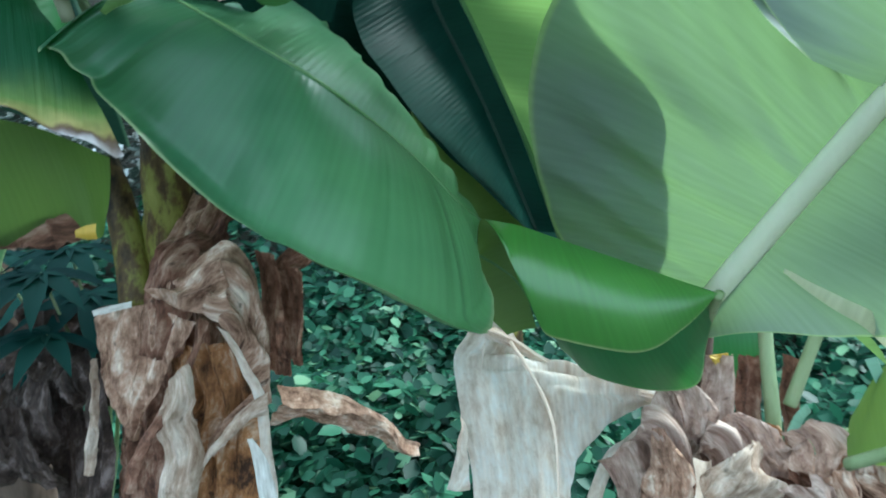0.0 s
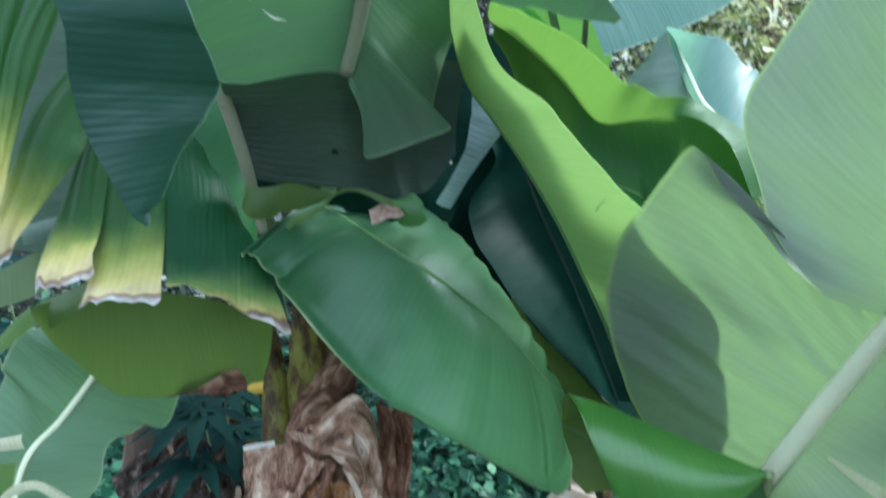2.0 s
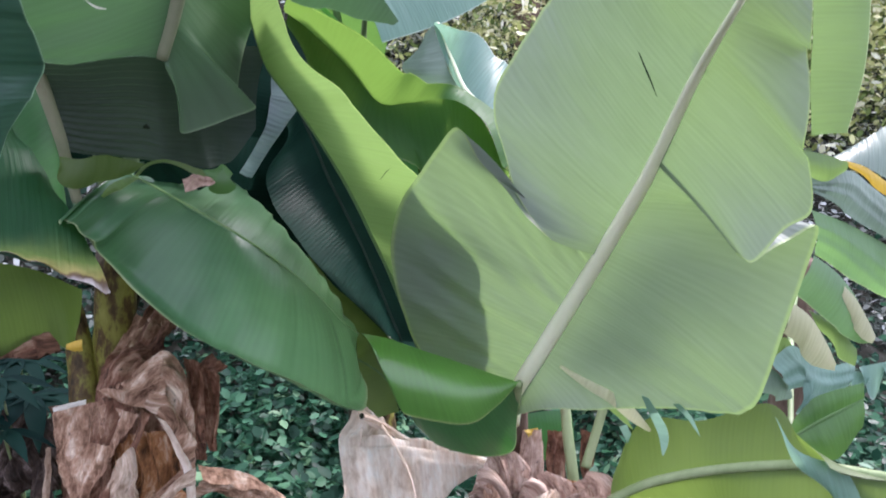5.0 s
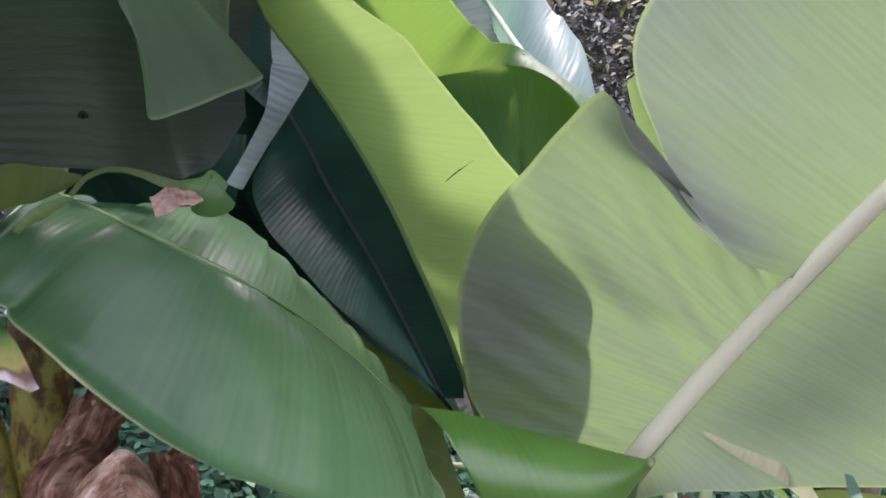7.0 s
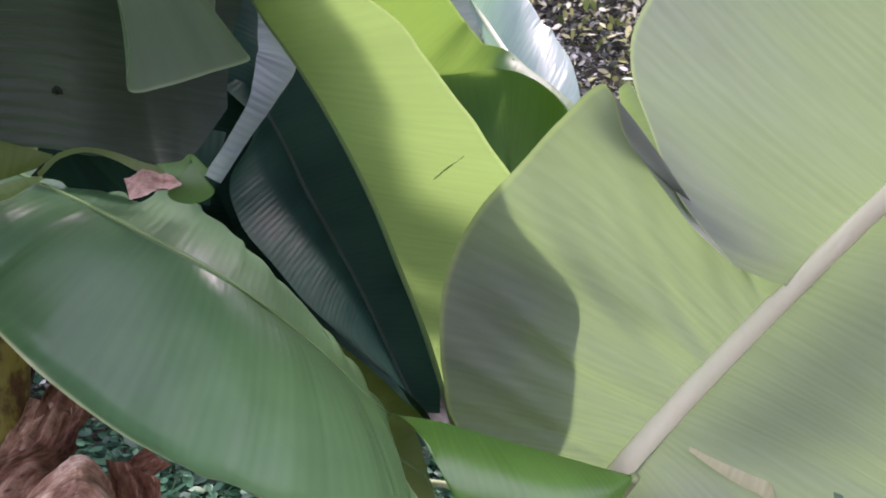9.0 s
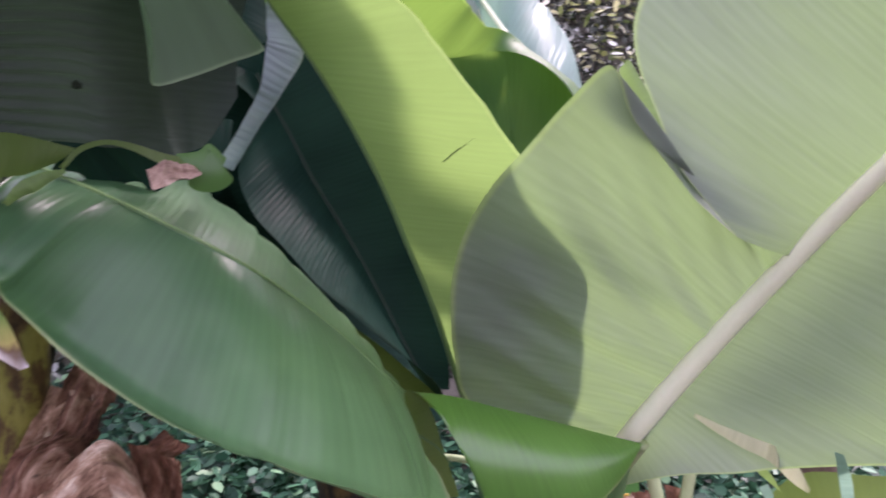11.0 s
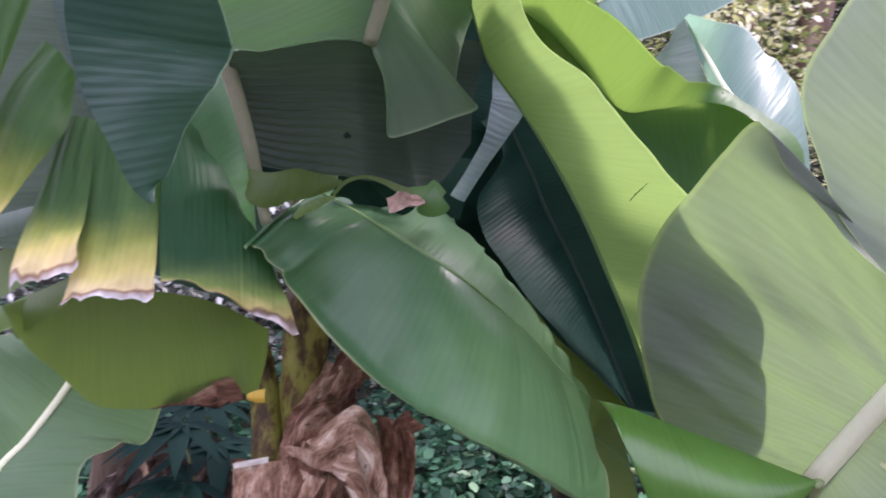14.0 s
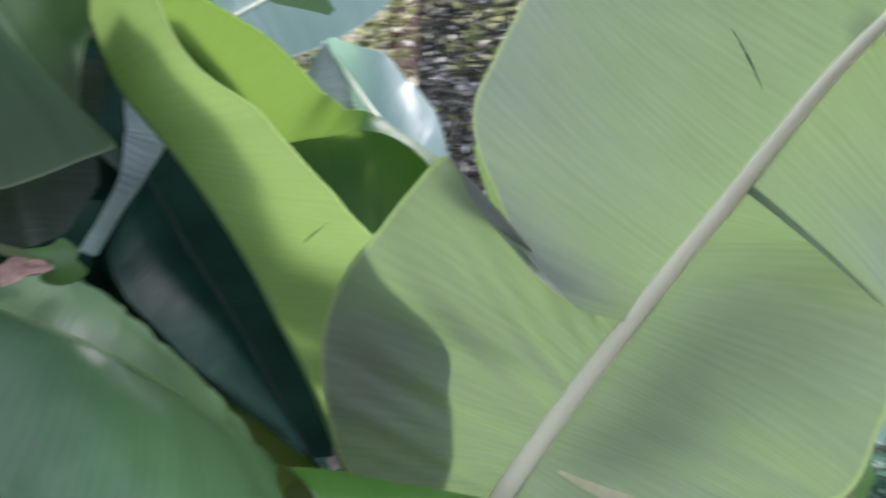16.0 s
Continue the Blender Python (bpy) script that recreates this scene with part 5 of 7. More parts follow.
# the plant at the far side
far_leaf = leaf("leaf", fourth_plant, LEAF_LIGHT, "light green rolled end of a torn leaf",
    [(0.98, 1.0, 1.635), (1.034, 1.0, 1.627), (1.091, 1.0, 1.612)],
    [
    dict(u=(0, 1), ribs=[(0.064, -108, 0.029), (0.066, -108, 0.028), (0.026, -141, 0.011)], sag=0.25),
    ])
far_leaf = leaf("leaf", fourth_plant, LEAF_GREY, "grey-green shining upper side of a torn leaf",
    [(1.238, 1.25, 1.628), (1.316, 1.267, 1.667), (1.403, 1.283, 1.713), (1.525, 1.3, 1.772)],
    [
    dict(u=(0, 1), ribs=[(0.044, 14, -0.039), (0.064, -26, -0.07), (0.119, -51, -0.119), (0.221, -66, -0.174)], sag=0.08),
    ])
far_leaf = leaf("leaf", fourth_plant, LEAF_YELLOW, "yellow and brown withering leaf margin",
    [(1.192, 1.15, 1.619), (1.246, 1.15, 1.606), (1.31, 1.15, 1.572), (1.424, 1.15, 1.508)],
    [
    dict(u=(0, 1), ribs=[(0.013, -90, 0.018), (0.028, -90, 0.032), (0.028, -90, 0.02), (0.026, -90, 0.019)], sag=0.1),
    ])
far_leaf = leaf("leaf", fourth_plant, LEAF_GREY, "grey-green torn leaf strip",
    [(0.993, 1.0, 1.574), (1.113, 1.03, 1.596), (1.194, 1.06, 1.565), (1.265, 1.09, 1.535), (1.402, 1.12, 1.472)],
    [
    dict(u=(0, 1), ribs=[(0.029, -82, 0.012), (0.09, -88, -0.005), (0.09, -87, 0.018), (0.086, -81, 0.03), (0.076, -77, 0.019)], sag=0.1, pleat=(0.002, 3.0)),
    ])
far_leaf = leaf("leaf", fourth_plant, LEAF_PALE2, "torn leaf strip with pale streaks",
    [(1.028, 1.02, 1.509), (1.126, 1.05, 1.484), (1.208, 1.08, 1.457), (1.294, 1.11, 1.426), (1.431, 1.14, 1.375)],
    [
    dict(u=(0, 1), ribs=[(0.088, -102, 0.066), (0.108, -98, 0.071), (0.111, -96, 0.078), (0.111, -97, 0.079), (0.109, -97, 0.079)], sag=0.1, pleat=(0.002, 3.0)),
    ])
far_leaf = leaf("leaf", fourth_plant, LEAF_PALE2, "torn leaf strip with a bleached end",
    [(1.014, 0.98, 1.416), (1.084, 0.998, 1.378), (1.14, 1.015, 1.334), (1.191, 1.032, 1.274), (1.235, 1.05, 1.228)],
    [
    dict(u=(0, 1), ribs=[(0.089, 180, -0.003), (0.093, -179, 0.006), (0.082, -174, 0.037), (0.055, -173, 0.027), (0.021, -174, 0.008)], sag=0.12, wave=0.002),
    ])
far_leaf = leaf("leaf", fourth_plant, LEAF_CREAM, "bleached torn end of a leaf strip",
    [(1.108, 1.0, 1.348), (1.148, 1.01, 1.316), (1.188, 1.02, 1.27), (1.221, 1.03, 1.228)],
    [
    dict(u=(0, 1), ribs=[(0.026, -176, 0.011), (0.038, -174, 0.024), (0.038, -175, 0.019), (0.018, -176, 0.007)], sag=0.1, wave=0.003),
    ])
far_leaf = leaf("leaf", fourth_plant, LEAF_CREAM, "cream-coloured withered leaf strip",
    [(0.946, 0.94, 1.323), (0.992, 0.94, 1.291), (1.032, 0.94, 1.239), (1.061, 0.94, 1.191)],
    [
    dict(u=(0, 1), ribs=[(0.06, 170, 0.033), (0.062, 171, 0.044), (0.045, 167, 0.036), (0.011, 108, 0.018)], sag=0.12, wave=0.002),
    ])
far_leaf = leaf("leaf", fourth_plant, LEAF_LIGHT, "green torn leaf strip",
    [(1.07, 1.06, 1.283), (1.136, 1.06, 1.252), (1.201, 1.06, 1.191)],
    [
    dict(u=(0, 1), ribs=[(0.029, -90, 0.042), (0.049, -90, 0.052), (0.03, -90, 0.026)], sag=0.1),
    ])
# pale bluish colour paints the glare on this leaf
far_leaf = leaf("leaf", fourth_plant, LEAF_BLUEPALE, "torn leaf with sky glare put into its pale colour",
    [(0.931, 0.98, 1.187), (1.01, 1.013, 1.213), (1.101, 1.047, 1.157), (1.214, 1.08, 1.157)],
    [
    dict(u=(0, 1), ribs=[(0.079, -75, 0.027), (0.14, -81, 0.052), (0.08, -74, 0.024), (0.061, -72, -0.041)], sag=0.1, pleat=(0.003, 2.5)),
    ])
far_leaf = leaf("leaf", fourth_plant, LEAF_GREY, "dull pale leaf end",
    [(0.918, 1.0, 1.176), (0.959, 1.0, 1.163), (1.003, 1.0, 1.12)],
    [
    dict(u=(0, 1), ribs=[(0.059, -90, 0.022), (0.053, -90, 0.045), (0.013, -90, 0.019)], sag=0.1),
    ])
far_leaf = leaf("leaf", fourth_plant, LEAF_BLUEPALE, "pale tooth of a torn leaf margin",
    [(1.23, 1.12, 1.125), (1.261, 1.12, 1.12), (1.292, 1.12, 1.115)],
    [
    dict(u=(0, 1), ribs=[(0.023, -30, -0.003), (0.057, -70, -0.013), (0.026, -39, -0.018)]),
    ])
far_leaf = leaf("leaf", fourth_plant, LEAF_BLUEPALE, "pale tooth of a torn leaf margin",
    [(1.26, 1.12, 1.132), (1.297, 1.12, 1.138), (1.334, 1.12, 1.145)],
    [
    dict(u=(0, 1), ribs=[(0.022, -26, -0.007), (0.081, -76, -0.021), (0.022, -26, -0.023)]),
    ])
far_leaf = leaf("leaf", fourth_plant, LEAF_BLUEPALE, "pale tooth of a torn leaf margin",
    [(1.319, 1.12, 1.138), (1.379, 1.12, 1.151), (1.439, 1.12, 1.164)],
    [
    dict(u=(0, 1), ribs=[(0.022, -25, -0.008), (0.1, -78, -0.027), (0.022, -24, -0.025)]),
    ])
far_leaf = leaf("leaf", fourth_plant, LEAF_LIGHT, "small olive leaf end",
    [(0.969, 1.02, 1.226), (0.993, 1.02, 1.229), (1.011, 1.02, 1.211)],
    [
    dict(u=(0, 1), ribs=[(0.05, -90, -0.006), (0.067, -90, 0.014), (0.02, -90, 0.016)]),
    ])
far_leaf = leaf("leaf", fourth_plant, LEAF_MID, "striped green leaf with a light midrib",
    [(1.01, 0.995, 1.011), (1.069, 0.99, 1.049), (1.165, 0.98, 1.1)],
    [
    dict(u=(0, 1), ribs=[(0.019, 98, 0.004), (0.049, 98, 0.012), (0.033, 98, 0.016)], sag=0.1),
    dict(u=(0, 1), ribs=[(0.027, -82, -0.002), (0.092, -82, -0.008), (0.054, -82, -0.027)], sag=0.1),
    ], rib=(0.005, 0.003))
low_leaf = leaf("leaf", fifth_plant, LEAF_PALE2, "pale green young leaf with a light midrib",
    [(-0.865, 1.257, 1.242), (-0.881, 1.199, 1.17), (-0.916, 1.139, 1.092), (-0.936, 1.056, 1.029), (-0.925, 0.972, 0.855)],
    [
    dict(u=(0, 1), ribs=[(0.094, -165, -0.015), (0.165, -167, -0.024), (0.151, -164, -0.026), (0.112, -171, -0.047), (0.136, -166, -0.157)], sag=0.06, wave=0.003),
    dict(u=(0, 1), ribs=[(0.167, 29, -0.003), (0.171, 28, -0.022), (0.175, 20, -0.051), (0.117, -4, -0.084), (0.142, 27, -0.026), (0.105, 17, -0.098)], sag=0.06),
    ], rib=(0.008, 0.006))
low_leaf = leaf("leaf_rim", fifth_plant, LEAF_CREAM, "curled pale leaf edge",
    [(-1.018, 0.98, 1.087), (-0.94, 0.98, 1.105), (-0.879, 0.98, 1.121)],
    [
    dict(u=(0, 1), ribs=[(0.022, -27, 0.015), (0.027, -42, 0.022), (0.03, -48, 0.011)], sag=0.25),
    ])
low_leaf = leaf("leaf_rim", fifth_plant, LEAF_CREAM, "curled pale leaf edge",
    [(-0.907, 0.95, 1.008), (-0.875, 0.95, 1.038), (-0.825, 0.95, 1.049), (-0.76, 0.95, 1.02)],
    [
    dict(u=(0, 1), ribs=[(0.027, -41, 0.019), (0.026, -39, 0.018), (0.021, -17, 0.013), (0.021, -14, 0.005)], sag=0.25),
    ])
low_leaf = leaf("leaf_roll", fifth_plant, LEAF_LIGHT, "lime green rolled young leaf",
    [(-0.918, 0.96, 1.078), (-0.925, 0.96, 1.042), (-0.939, 0.96, 0.991)],
    [
    dict(u=(0, 1), ribs=[(0.05, -12, -0.012), (0.048, -12, -0.019), (0.046, -13, -0.02)], sag=0.3),
    ])
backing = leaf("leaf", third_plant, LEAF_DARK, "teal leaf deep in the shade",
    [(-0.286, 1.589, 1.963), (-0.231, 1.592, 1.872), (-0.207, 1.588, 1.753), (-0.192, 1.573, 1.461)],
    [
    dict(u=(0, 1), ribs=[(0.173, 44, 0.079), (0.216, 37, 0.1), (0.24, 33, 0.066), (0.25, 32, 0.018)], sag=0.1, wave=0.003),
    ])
backing = leaf("leaf", plant, LEAF_BLUE, "dark leaf behind the torn strips",
    [(-0.895, 1.114, 1.994), (-0.848, 1.111, 1.817), (-0.79, 1.109, 1.63), (-0.69, 1.11, 1.402)],
    [
    dict(u=(0, 1), ribs=[(0.316, 16, 0.091), (0.278, 17, 0.093), (0.235, 19, 0.121), (0.188, 21, 0.17)], sag=0.05),
    ])
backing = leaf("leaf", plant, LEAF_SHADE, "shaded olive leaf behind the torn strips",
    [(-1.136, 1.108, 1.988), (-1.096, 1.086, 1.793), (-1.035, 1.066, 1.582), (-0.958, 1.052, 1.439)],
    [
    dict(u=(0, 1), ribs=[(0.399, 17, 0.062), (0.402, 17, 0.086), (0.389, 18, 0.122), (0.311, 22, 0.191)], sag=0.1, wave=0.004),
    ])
withered = leaf("withered_margin", plant, DEAD_RED, "withered dark brown leaf margin",
    [(-0.654, 1.062, 1.181), (-0.616, 1.084, 1.226), (-0.576, 1.104, 1.24), (-0.548, 1.121, 1.23)],
    [
    dict(u=(0, 1), ribs=[(0.006, -69, 0.001), (0.043, -79, -0.011), (0.069, -80, 0.017), (0.036, -67, 0.039)], crumple=0.006),
    ])
# dark backing sheet stands for shade in the gap between leaves
backing = leaf("leaf", third_plant, LEAF_DARK, "dark backing sheet put in for the deep shade",
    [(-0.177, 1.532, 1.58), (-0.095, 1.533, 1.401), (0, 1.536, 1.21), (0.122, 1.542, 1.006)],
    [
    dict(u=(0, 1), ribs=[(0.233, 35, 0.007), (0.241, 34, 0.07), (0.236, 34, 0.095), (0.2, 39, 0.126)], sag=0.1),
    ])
backing = leaf("leaf", plant, LEAF_TOP, "shaded green leaf beside the stalk",
    [(-0.589, 1.02, 1.683), (-0.572, 1.018, 1.607), (-0.542, 1.019, 1.54), (-0.501, 1.02, 1.464)],
    [
    dict(u=(0, 1), ribs=[(0.091, 50, -0.08), (0.098, 47, -0.047), (0.087, 52, -0.019), (0.065, 78, 0)], sag=0.1),
    ])
dead = leaf("dead_leaf", second_plant, DEAD_PINK, "dry leaf sheath at the foot of the plant",
    [(0.46, 1.206, 0.964), (0.448, 1.189, 0.873), (0.434, 1.137, 0.605)],
    [
    dict(u=(0, 1), ribs=[(0.052, 4, -0.01), (0.069, 2, -0.002), (0.075, 2, 0.001)], crumple=0.008, sag=0.25, pleat=(0.008, 2.0)),
    ])
dead = leaf("dead_leaf", second_plant, DEAD_RED, "dry leaf sheath at the foot of the plant",
    [(0.54, 1.266, 0.944), (0.545, 1.246, 0.843), (0.547, 1.19, 0.562)],
    [
    dict(u=(0, 1), ribs=[(0.044, 8, 0.004), (0.05, 7, 0.004), (0.044, 8, 0.005)], crumple=0.008, sag=0.25, pleat=(0.008, 2.0)),
    ])
dead = leaf("dead_leaf", second_plant, DEAD_RED, "dry leaf sheath at the foot of the plant",
    [(0.641, 1.304, 0.925), (0.646, 1.283, 0.821), (0.648, 1.225, 0.532)],
    [
    dict(u=(0, 1), ribs=[(0.039, 10, 0.016), (0.037, 11, 0.027), (0.04, 9, 0.005)], crumple=0.008, sag=0.25, pleat=(0.008, 2.0)),
    ])
dead = leaf("dead_leaf", second_plant, DEAD_RUST, "dry leaf sheath at the foot of the plant",
    [(0.537, 1.197, 0.854), (0.547, 1.184, 0.789), (0.551, 1.144, 0.593)],
    [
    dict(u=(0, 1), ribs=[(0.059, 6, 0.024), (0.07, 4, 0.018), (0.078, 2, 0.006)], crumple=0.008, sag=0.25, pleat=(0.008, 2.0)),
    ])
dead = leaf("dead_leaf", second_plant, DEAD_PINK, "dry leaf sheath at the foot of the plant",
    [(0.318, 1.135, 0.847), (0.36, 1.127, 0.827), (0.379, 1.088, 0.642)],
    [
    dict(u=(0, 1), ribs=[(0.046, 21, 0.028), (0.068, 7, 0.001), (0.081, 3, 0.013)], crumple=0.008, sag=0.25, pleat=(0.008, 2.0)),
    ])
dead = leaf("dead_leaf", second_plant, DEAD_BROWN, "dry leaf sheath at the foot of the plant",
    [(0.613, 1.131, 0.814), (0.688, 1.128, 0.835), (0.762, 1.115, 0.804)],
    [
    dict(u=(0, 1), ribs=[(0.067, -87, -0.016), (0.068, -87, 0.009), (0.169, -81, 0.079)], crumple=0.008, sag=0.25, pleat=(0.008, 2.0)),
    ])
dead = leaf("dead_leaf", second_plant, DEAD_PALE, "dry leaf sheath at the foot of the plant",
    [(0.78, 1.175, 0.855), (0.812, 1.166, 0.823), (0.826, 1.119, 0.595)],
    [
    dict(u=(0, 1), ribs=[(0.037, 20, 0.034), (0.049, 9, 0.023), (0.05, 7, 0.008)], crumple=0.008, sag=0.25, pleat=(0.008, 2.0)),
    ])
dead = leaf("dead_leaf", second_plant, DEAD_PINK, "dry leaf sheath at the foot of the plant",
    [(0.429, 1.139, 0.817), (0.46, 1.133, 0.802), (0.48, 1.097, 0.63)],
    [
    dict(u=(0, 1), ribs=[(0.041, 22, 0.043), (0.066, 7, 0.016), (0.056, 6, 0.011)], crumple=0.008, sag=0.25, pleat=(0.008, 2.0)),
    ])
dead = leaf("dead_leaf", second_plant, DEAD_BROWN, "dry leaf sheath at the foot of the plant",
    [(0.816, 1.112, 0.815), (0.88, 1.109, 0.826), (0.954, 1.098, 0.806)],
    [
    dict(u=(0, 1), ribs=[(0.068, -87, -0.007), (0.068, -87, 0.011), (0.178, -82, 0.058)], crumple=0.008, sag=0.25, pleat=(0.008, 2.0)),
    ])
bit = leaf("leaf_scrap", second_plant, LEAF_YELLOW, "yellowing scrap of leaf",
    [(0.462, 1.196, 0.968), (0.473, 1.192, 0.952), (0.475, 1.188, 0.931)],
    [
    dict(u=(0, 1), ribs=[(0.033, 20, 0.017), (0.026, 21, 0.005), (0.015, 37, 0.001)], crumple=0.004),
    ])
sheath = leaf("leaf_stalk", plant, STEM, "yellow-green leaf stalk with black blotches",
    [(-0.593, 1.386, 1.269), (-0.567, 1.369, 1.194), (-0.546, 1.347, 1.096), (-0.536, 1.329, 1.009)],
    [
    ], rib=(0.026, 0.034))
sheath = leaf("leaf_stalk", plant, STEM, "green leaf stalk in shade",
    [(-0.444, 1.436, 1.283), (-0.466, 1.416, 1.205), (-0.493, 1.392, 1.106), (-0.515, 1.365, 0.996)],
    [
    ], rib=(0.022, 0.03))
bit = leaf("leaf_scrap", plant, LEAF_YELLOW, "bright yellow scrap of leaf",
    [(-0.466, 0.98, 1.235), (-0.452, 0.98, 1.241), (-0.438, 0.98, 1.244)],
    [
    dict(u=(0, 1), ribs=[(0.009, -90, -0.004), (0.018, -90, -0.006), (0.021, -90, -0.004)], sag=0.2),
    ])
# two more near-black sheets, put in where the gaps are only shade
backing = leaf("leaf", third_plant, LEAF_DARK, "dark backing sheet put in for the deep shade",
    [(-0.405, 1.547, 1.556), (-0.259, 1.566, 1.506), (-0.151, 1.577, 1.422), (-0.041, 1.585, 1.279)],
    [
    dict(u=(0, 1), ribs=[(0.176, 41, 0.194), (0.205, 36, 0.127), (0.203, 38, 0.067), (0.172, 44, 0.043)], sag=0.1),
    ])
backing = leaf("leaf", plant, LEAF_DARK, "dark backing sheet put in for the deep shade",
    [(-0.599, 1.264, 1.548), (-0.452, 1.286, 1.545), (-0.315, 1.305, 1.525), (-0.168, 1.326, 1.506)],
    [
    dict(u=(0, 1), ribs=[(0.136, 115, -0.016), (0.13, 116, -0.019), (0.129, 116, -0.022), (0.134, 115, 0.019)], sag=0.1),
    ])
dead = leaf("dead_leaf", plant, DEAD_RED, "dark brown dead leaves packed round the stem",
    [(-0.529, 1.394, 1.082), (-0.519, 1.362, 0.925), (-0.529, 1.289, 0.555)],
    [
    dict(u=(0, 1), ribs=[(0.185, 3, -0.003), (0.18, 2, 0.008), (0.20, 1, 0.009)], crumple=0.012, sag=0.3, pleat=(0.014, 3.0)),
    ])
dead = leaf("dead_leaf", plant, DEAD_RED, "brown dead leaf in shade",
    [(-0.634, 1.434, 0.975), (-0.612, 1.404, 0.836), (-0.621, 1.343, 0.523)],
    [
    dict(u=(0, 1), ribs=[(0.146, -23, 0.016), (0.138, -26, -0.007), (0.151, -25, -0.024)], crumple=0.012, sag=0.2, pleat=(0.01, 2.0)),
    ])
shred = leaf("leaf_shred", second_plant, LEAF_LIGHT, "thin torn shred of leaf",
    [(0.56, 0.98, 1.106), (0.604, 1.0, 1.07), (0.644, 1.0, 1.036)],
    [
    dict(u=(0, 1), ribs=[(0.013, -7, 0.005), (0.012, -13, 0.015), (0.0, 178, 0.004)]),
    ])
shred = leaf("leaf_shred", second_plant, LEAF_BLUEPALE, "thin bluish torn shred of leaf",
    [(0.584, 0.84, 1.164), (0.613, 0.86, 1.118), (0.643, 0.88, 1.071), (0.654, 0.88, 1.03)],
    [
    dict(u=(0, 1), ribs=[(0.011, -25, 0.012), (0.018, -20, 0.017), (0.018, -10, 0.015), (0.002, 0, 0.004)]),
    ])
shred = leaf("leaf_shred", second_plant, LEAF_BLUEPALE, "thin bluish torn shred of leaf",
    [(0.627, 0.8, 1.16), (0.668, 0.82, 1.125), (0.697, 0.82, 1.089)],
    [
    dict(u=(0, 1), ribs=[(0.01, -23, 0.01), (0.008, -16, 0.01), (0.0, 1, 0.003)]),
    ])
shred = leaf("leaf_shred", second_plant, LEAF_BLUEPALE, "thin bluish torn shred of leaf",
    [(0.621, 1.02, 1.038), (0.64, 1.02, 1.006), (0.657, 1.02, 0.974)],
    [
    dict(u=(0, 1), ribs=[(0.016, 0, 0.005), (0.015, 0, 0.009), (0.002, 0, 0.005)]),
    ])
dead = leaf("dead_leaf", second_plant, DEAD_PALE, "thin bleached strip lying on the dry leaves",
    [(0.393, 1.04, 0.77), (0.435, 1.04, 0.803), (0.492, 1.04, 0.838)],
    [
    dict(u=(0, 1), ribs=[(0.016, -90, -0.002), (0.017, -90, 0.0), (0.011, -90, 0.004)], crumple=0.002),
    ])
dead = leaf("dead_leaf", second_plant, DEAD_PALE, "short upright bleached strip",
    [(0.397, 1.05, 0.864), (0.407, 1.05, 0.816), (0.404, 1.05, 0.752)],
    [
    dict(u=(0, 1), ribs=[(0.029, 0, 0.011), (0.028, 0, 0.004), (0.04, 0, 0.002)], crumple=0.003, sag=0.2),
    ])
dead = leaf("dead_leaf", second_plant, DEAD_STRAW, "broad grey-beige dry strap",
    [(0.697, 1.1, 0.868), (0.722, 1.1, 0.805), (0.748, 1.1, 0.69)],
    [
    dict(u=(0, 1), ribs=[(0.047, 0, 0.024), (0.047, 0, 0.03), (0.055, 0, 0.017)], crumple=0.004, sag=0.2),
    ])
dead = leaf("dead_leaf", second_plant, DEAD_BROWN, "brown folded dry leaf",
    [(0.571, 1.07, 0.832), (0.59, 1.07, 0.789), (0.601, 1.07, 0.722)],
    [
    dict(u=(0, 1), ribs=[(0.088, 0, 0.023), (0.085, 0, 0.031), (0.094, 0, 0.024)], crumple=0.012, sag=0.3, pleat=(0.008, 2.0)),
    ])
dead = leaf("dead_leaf", second_plant, DEAD_RED, "dark brown folded dry leaf",
    [(0.461, 1.09, 0.837), (0.483, 1.09, 0.786), (0.497, 1.09, 0.718)],
    [
    dict(u=(0, 1), ribs=[(0.104, 0, 0.066), (0.099, 0, 0.051), (0.101, 0, 0.031)], crumple=0.014, sag=0.3, pleat=(0.01, 2.0)),
    ])
dead = leaf("dead_leaf", second_plant, DEAD_PINK, "tan folded dry leaf end",
    [(0.504, 1.03, 0.828), (0.534, 1.03, 0.796), (0.553, 1.03, 0.75)],
    [
    dict(u=(0, 1), ribs=[(0.065, 0, 0.04), (0.078, 0, 0.047), (0.09, 0, 0.046)], crumple=0.01, sag=0.3, pleat=(0.006, 2.0)),
    ])
bit = leaf("leaf_scrap", second_plant, LEAF_BLUEPALE, "small pale bluish scrap of leaf",
    [(0.614, 1.2, 0.82), (0.626, 1.2, 0.857), (0.644, 1.2, 0.878)],
    [
    dict(u=(0, 1), ribs=[(0.017, 180, -0.001), (0.021, -180, -0.005), (0.017, 180, -0.004)], sag=0.1),
    ])
dead = leaf("dead_leaf", plant, DEAD_STRAW, "tan crumpled fold inside the sheath",
    [(-0.428, 1.15, 0.927), (-0.439, 1.133, 0.88), (-0.432, 1.117, 0.822), (-0.441, 1.1, 0.733)],
    [
    dict(u=(0, 1), ribs=[(0.028, -15, -0.052), (0.061, -2, -0.03), (0.061, 1, -0.01), (0.057, -1, -0.005)], crumple=0.010, sag=0.4, pleat=(0.006, 1.5)),
    ])
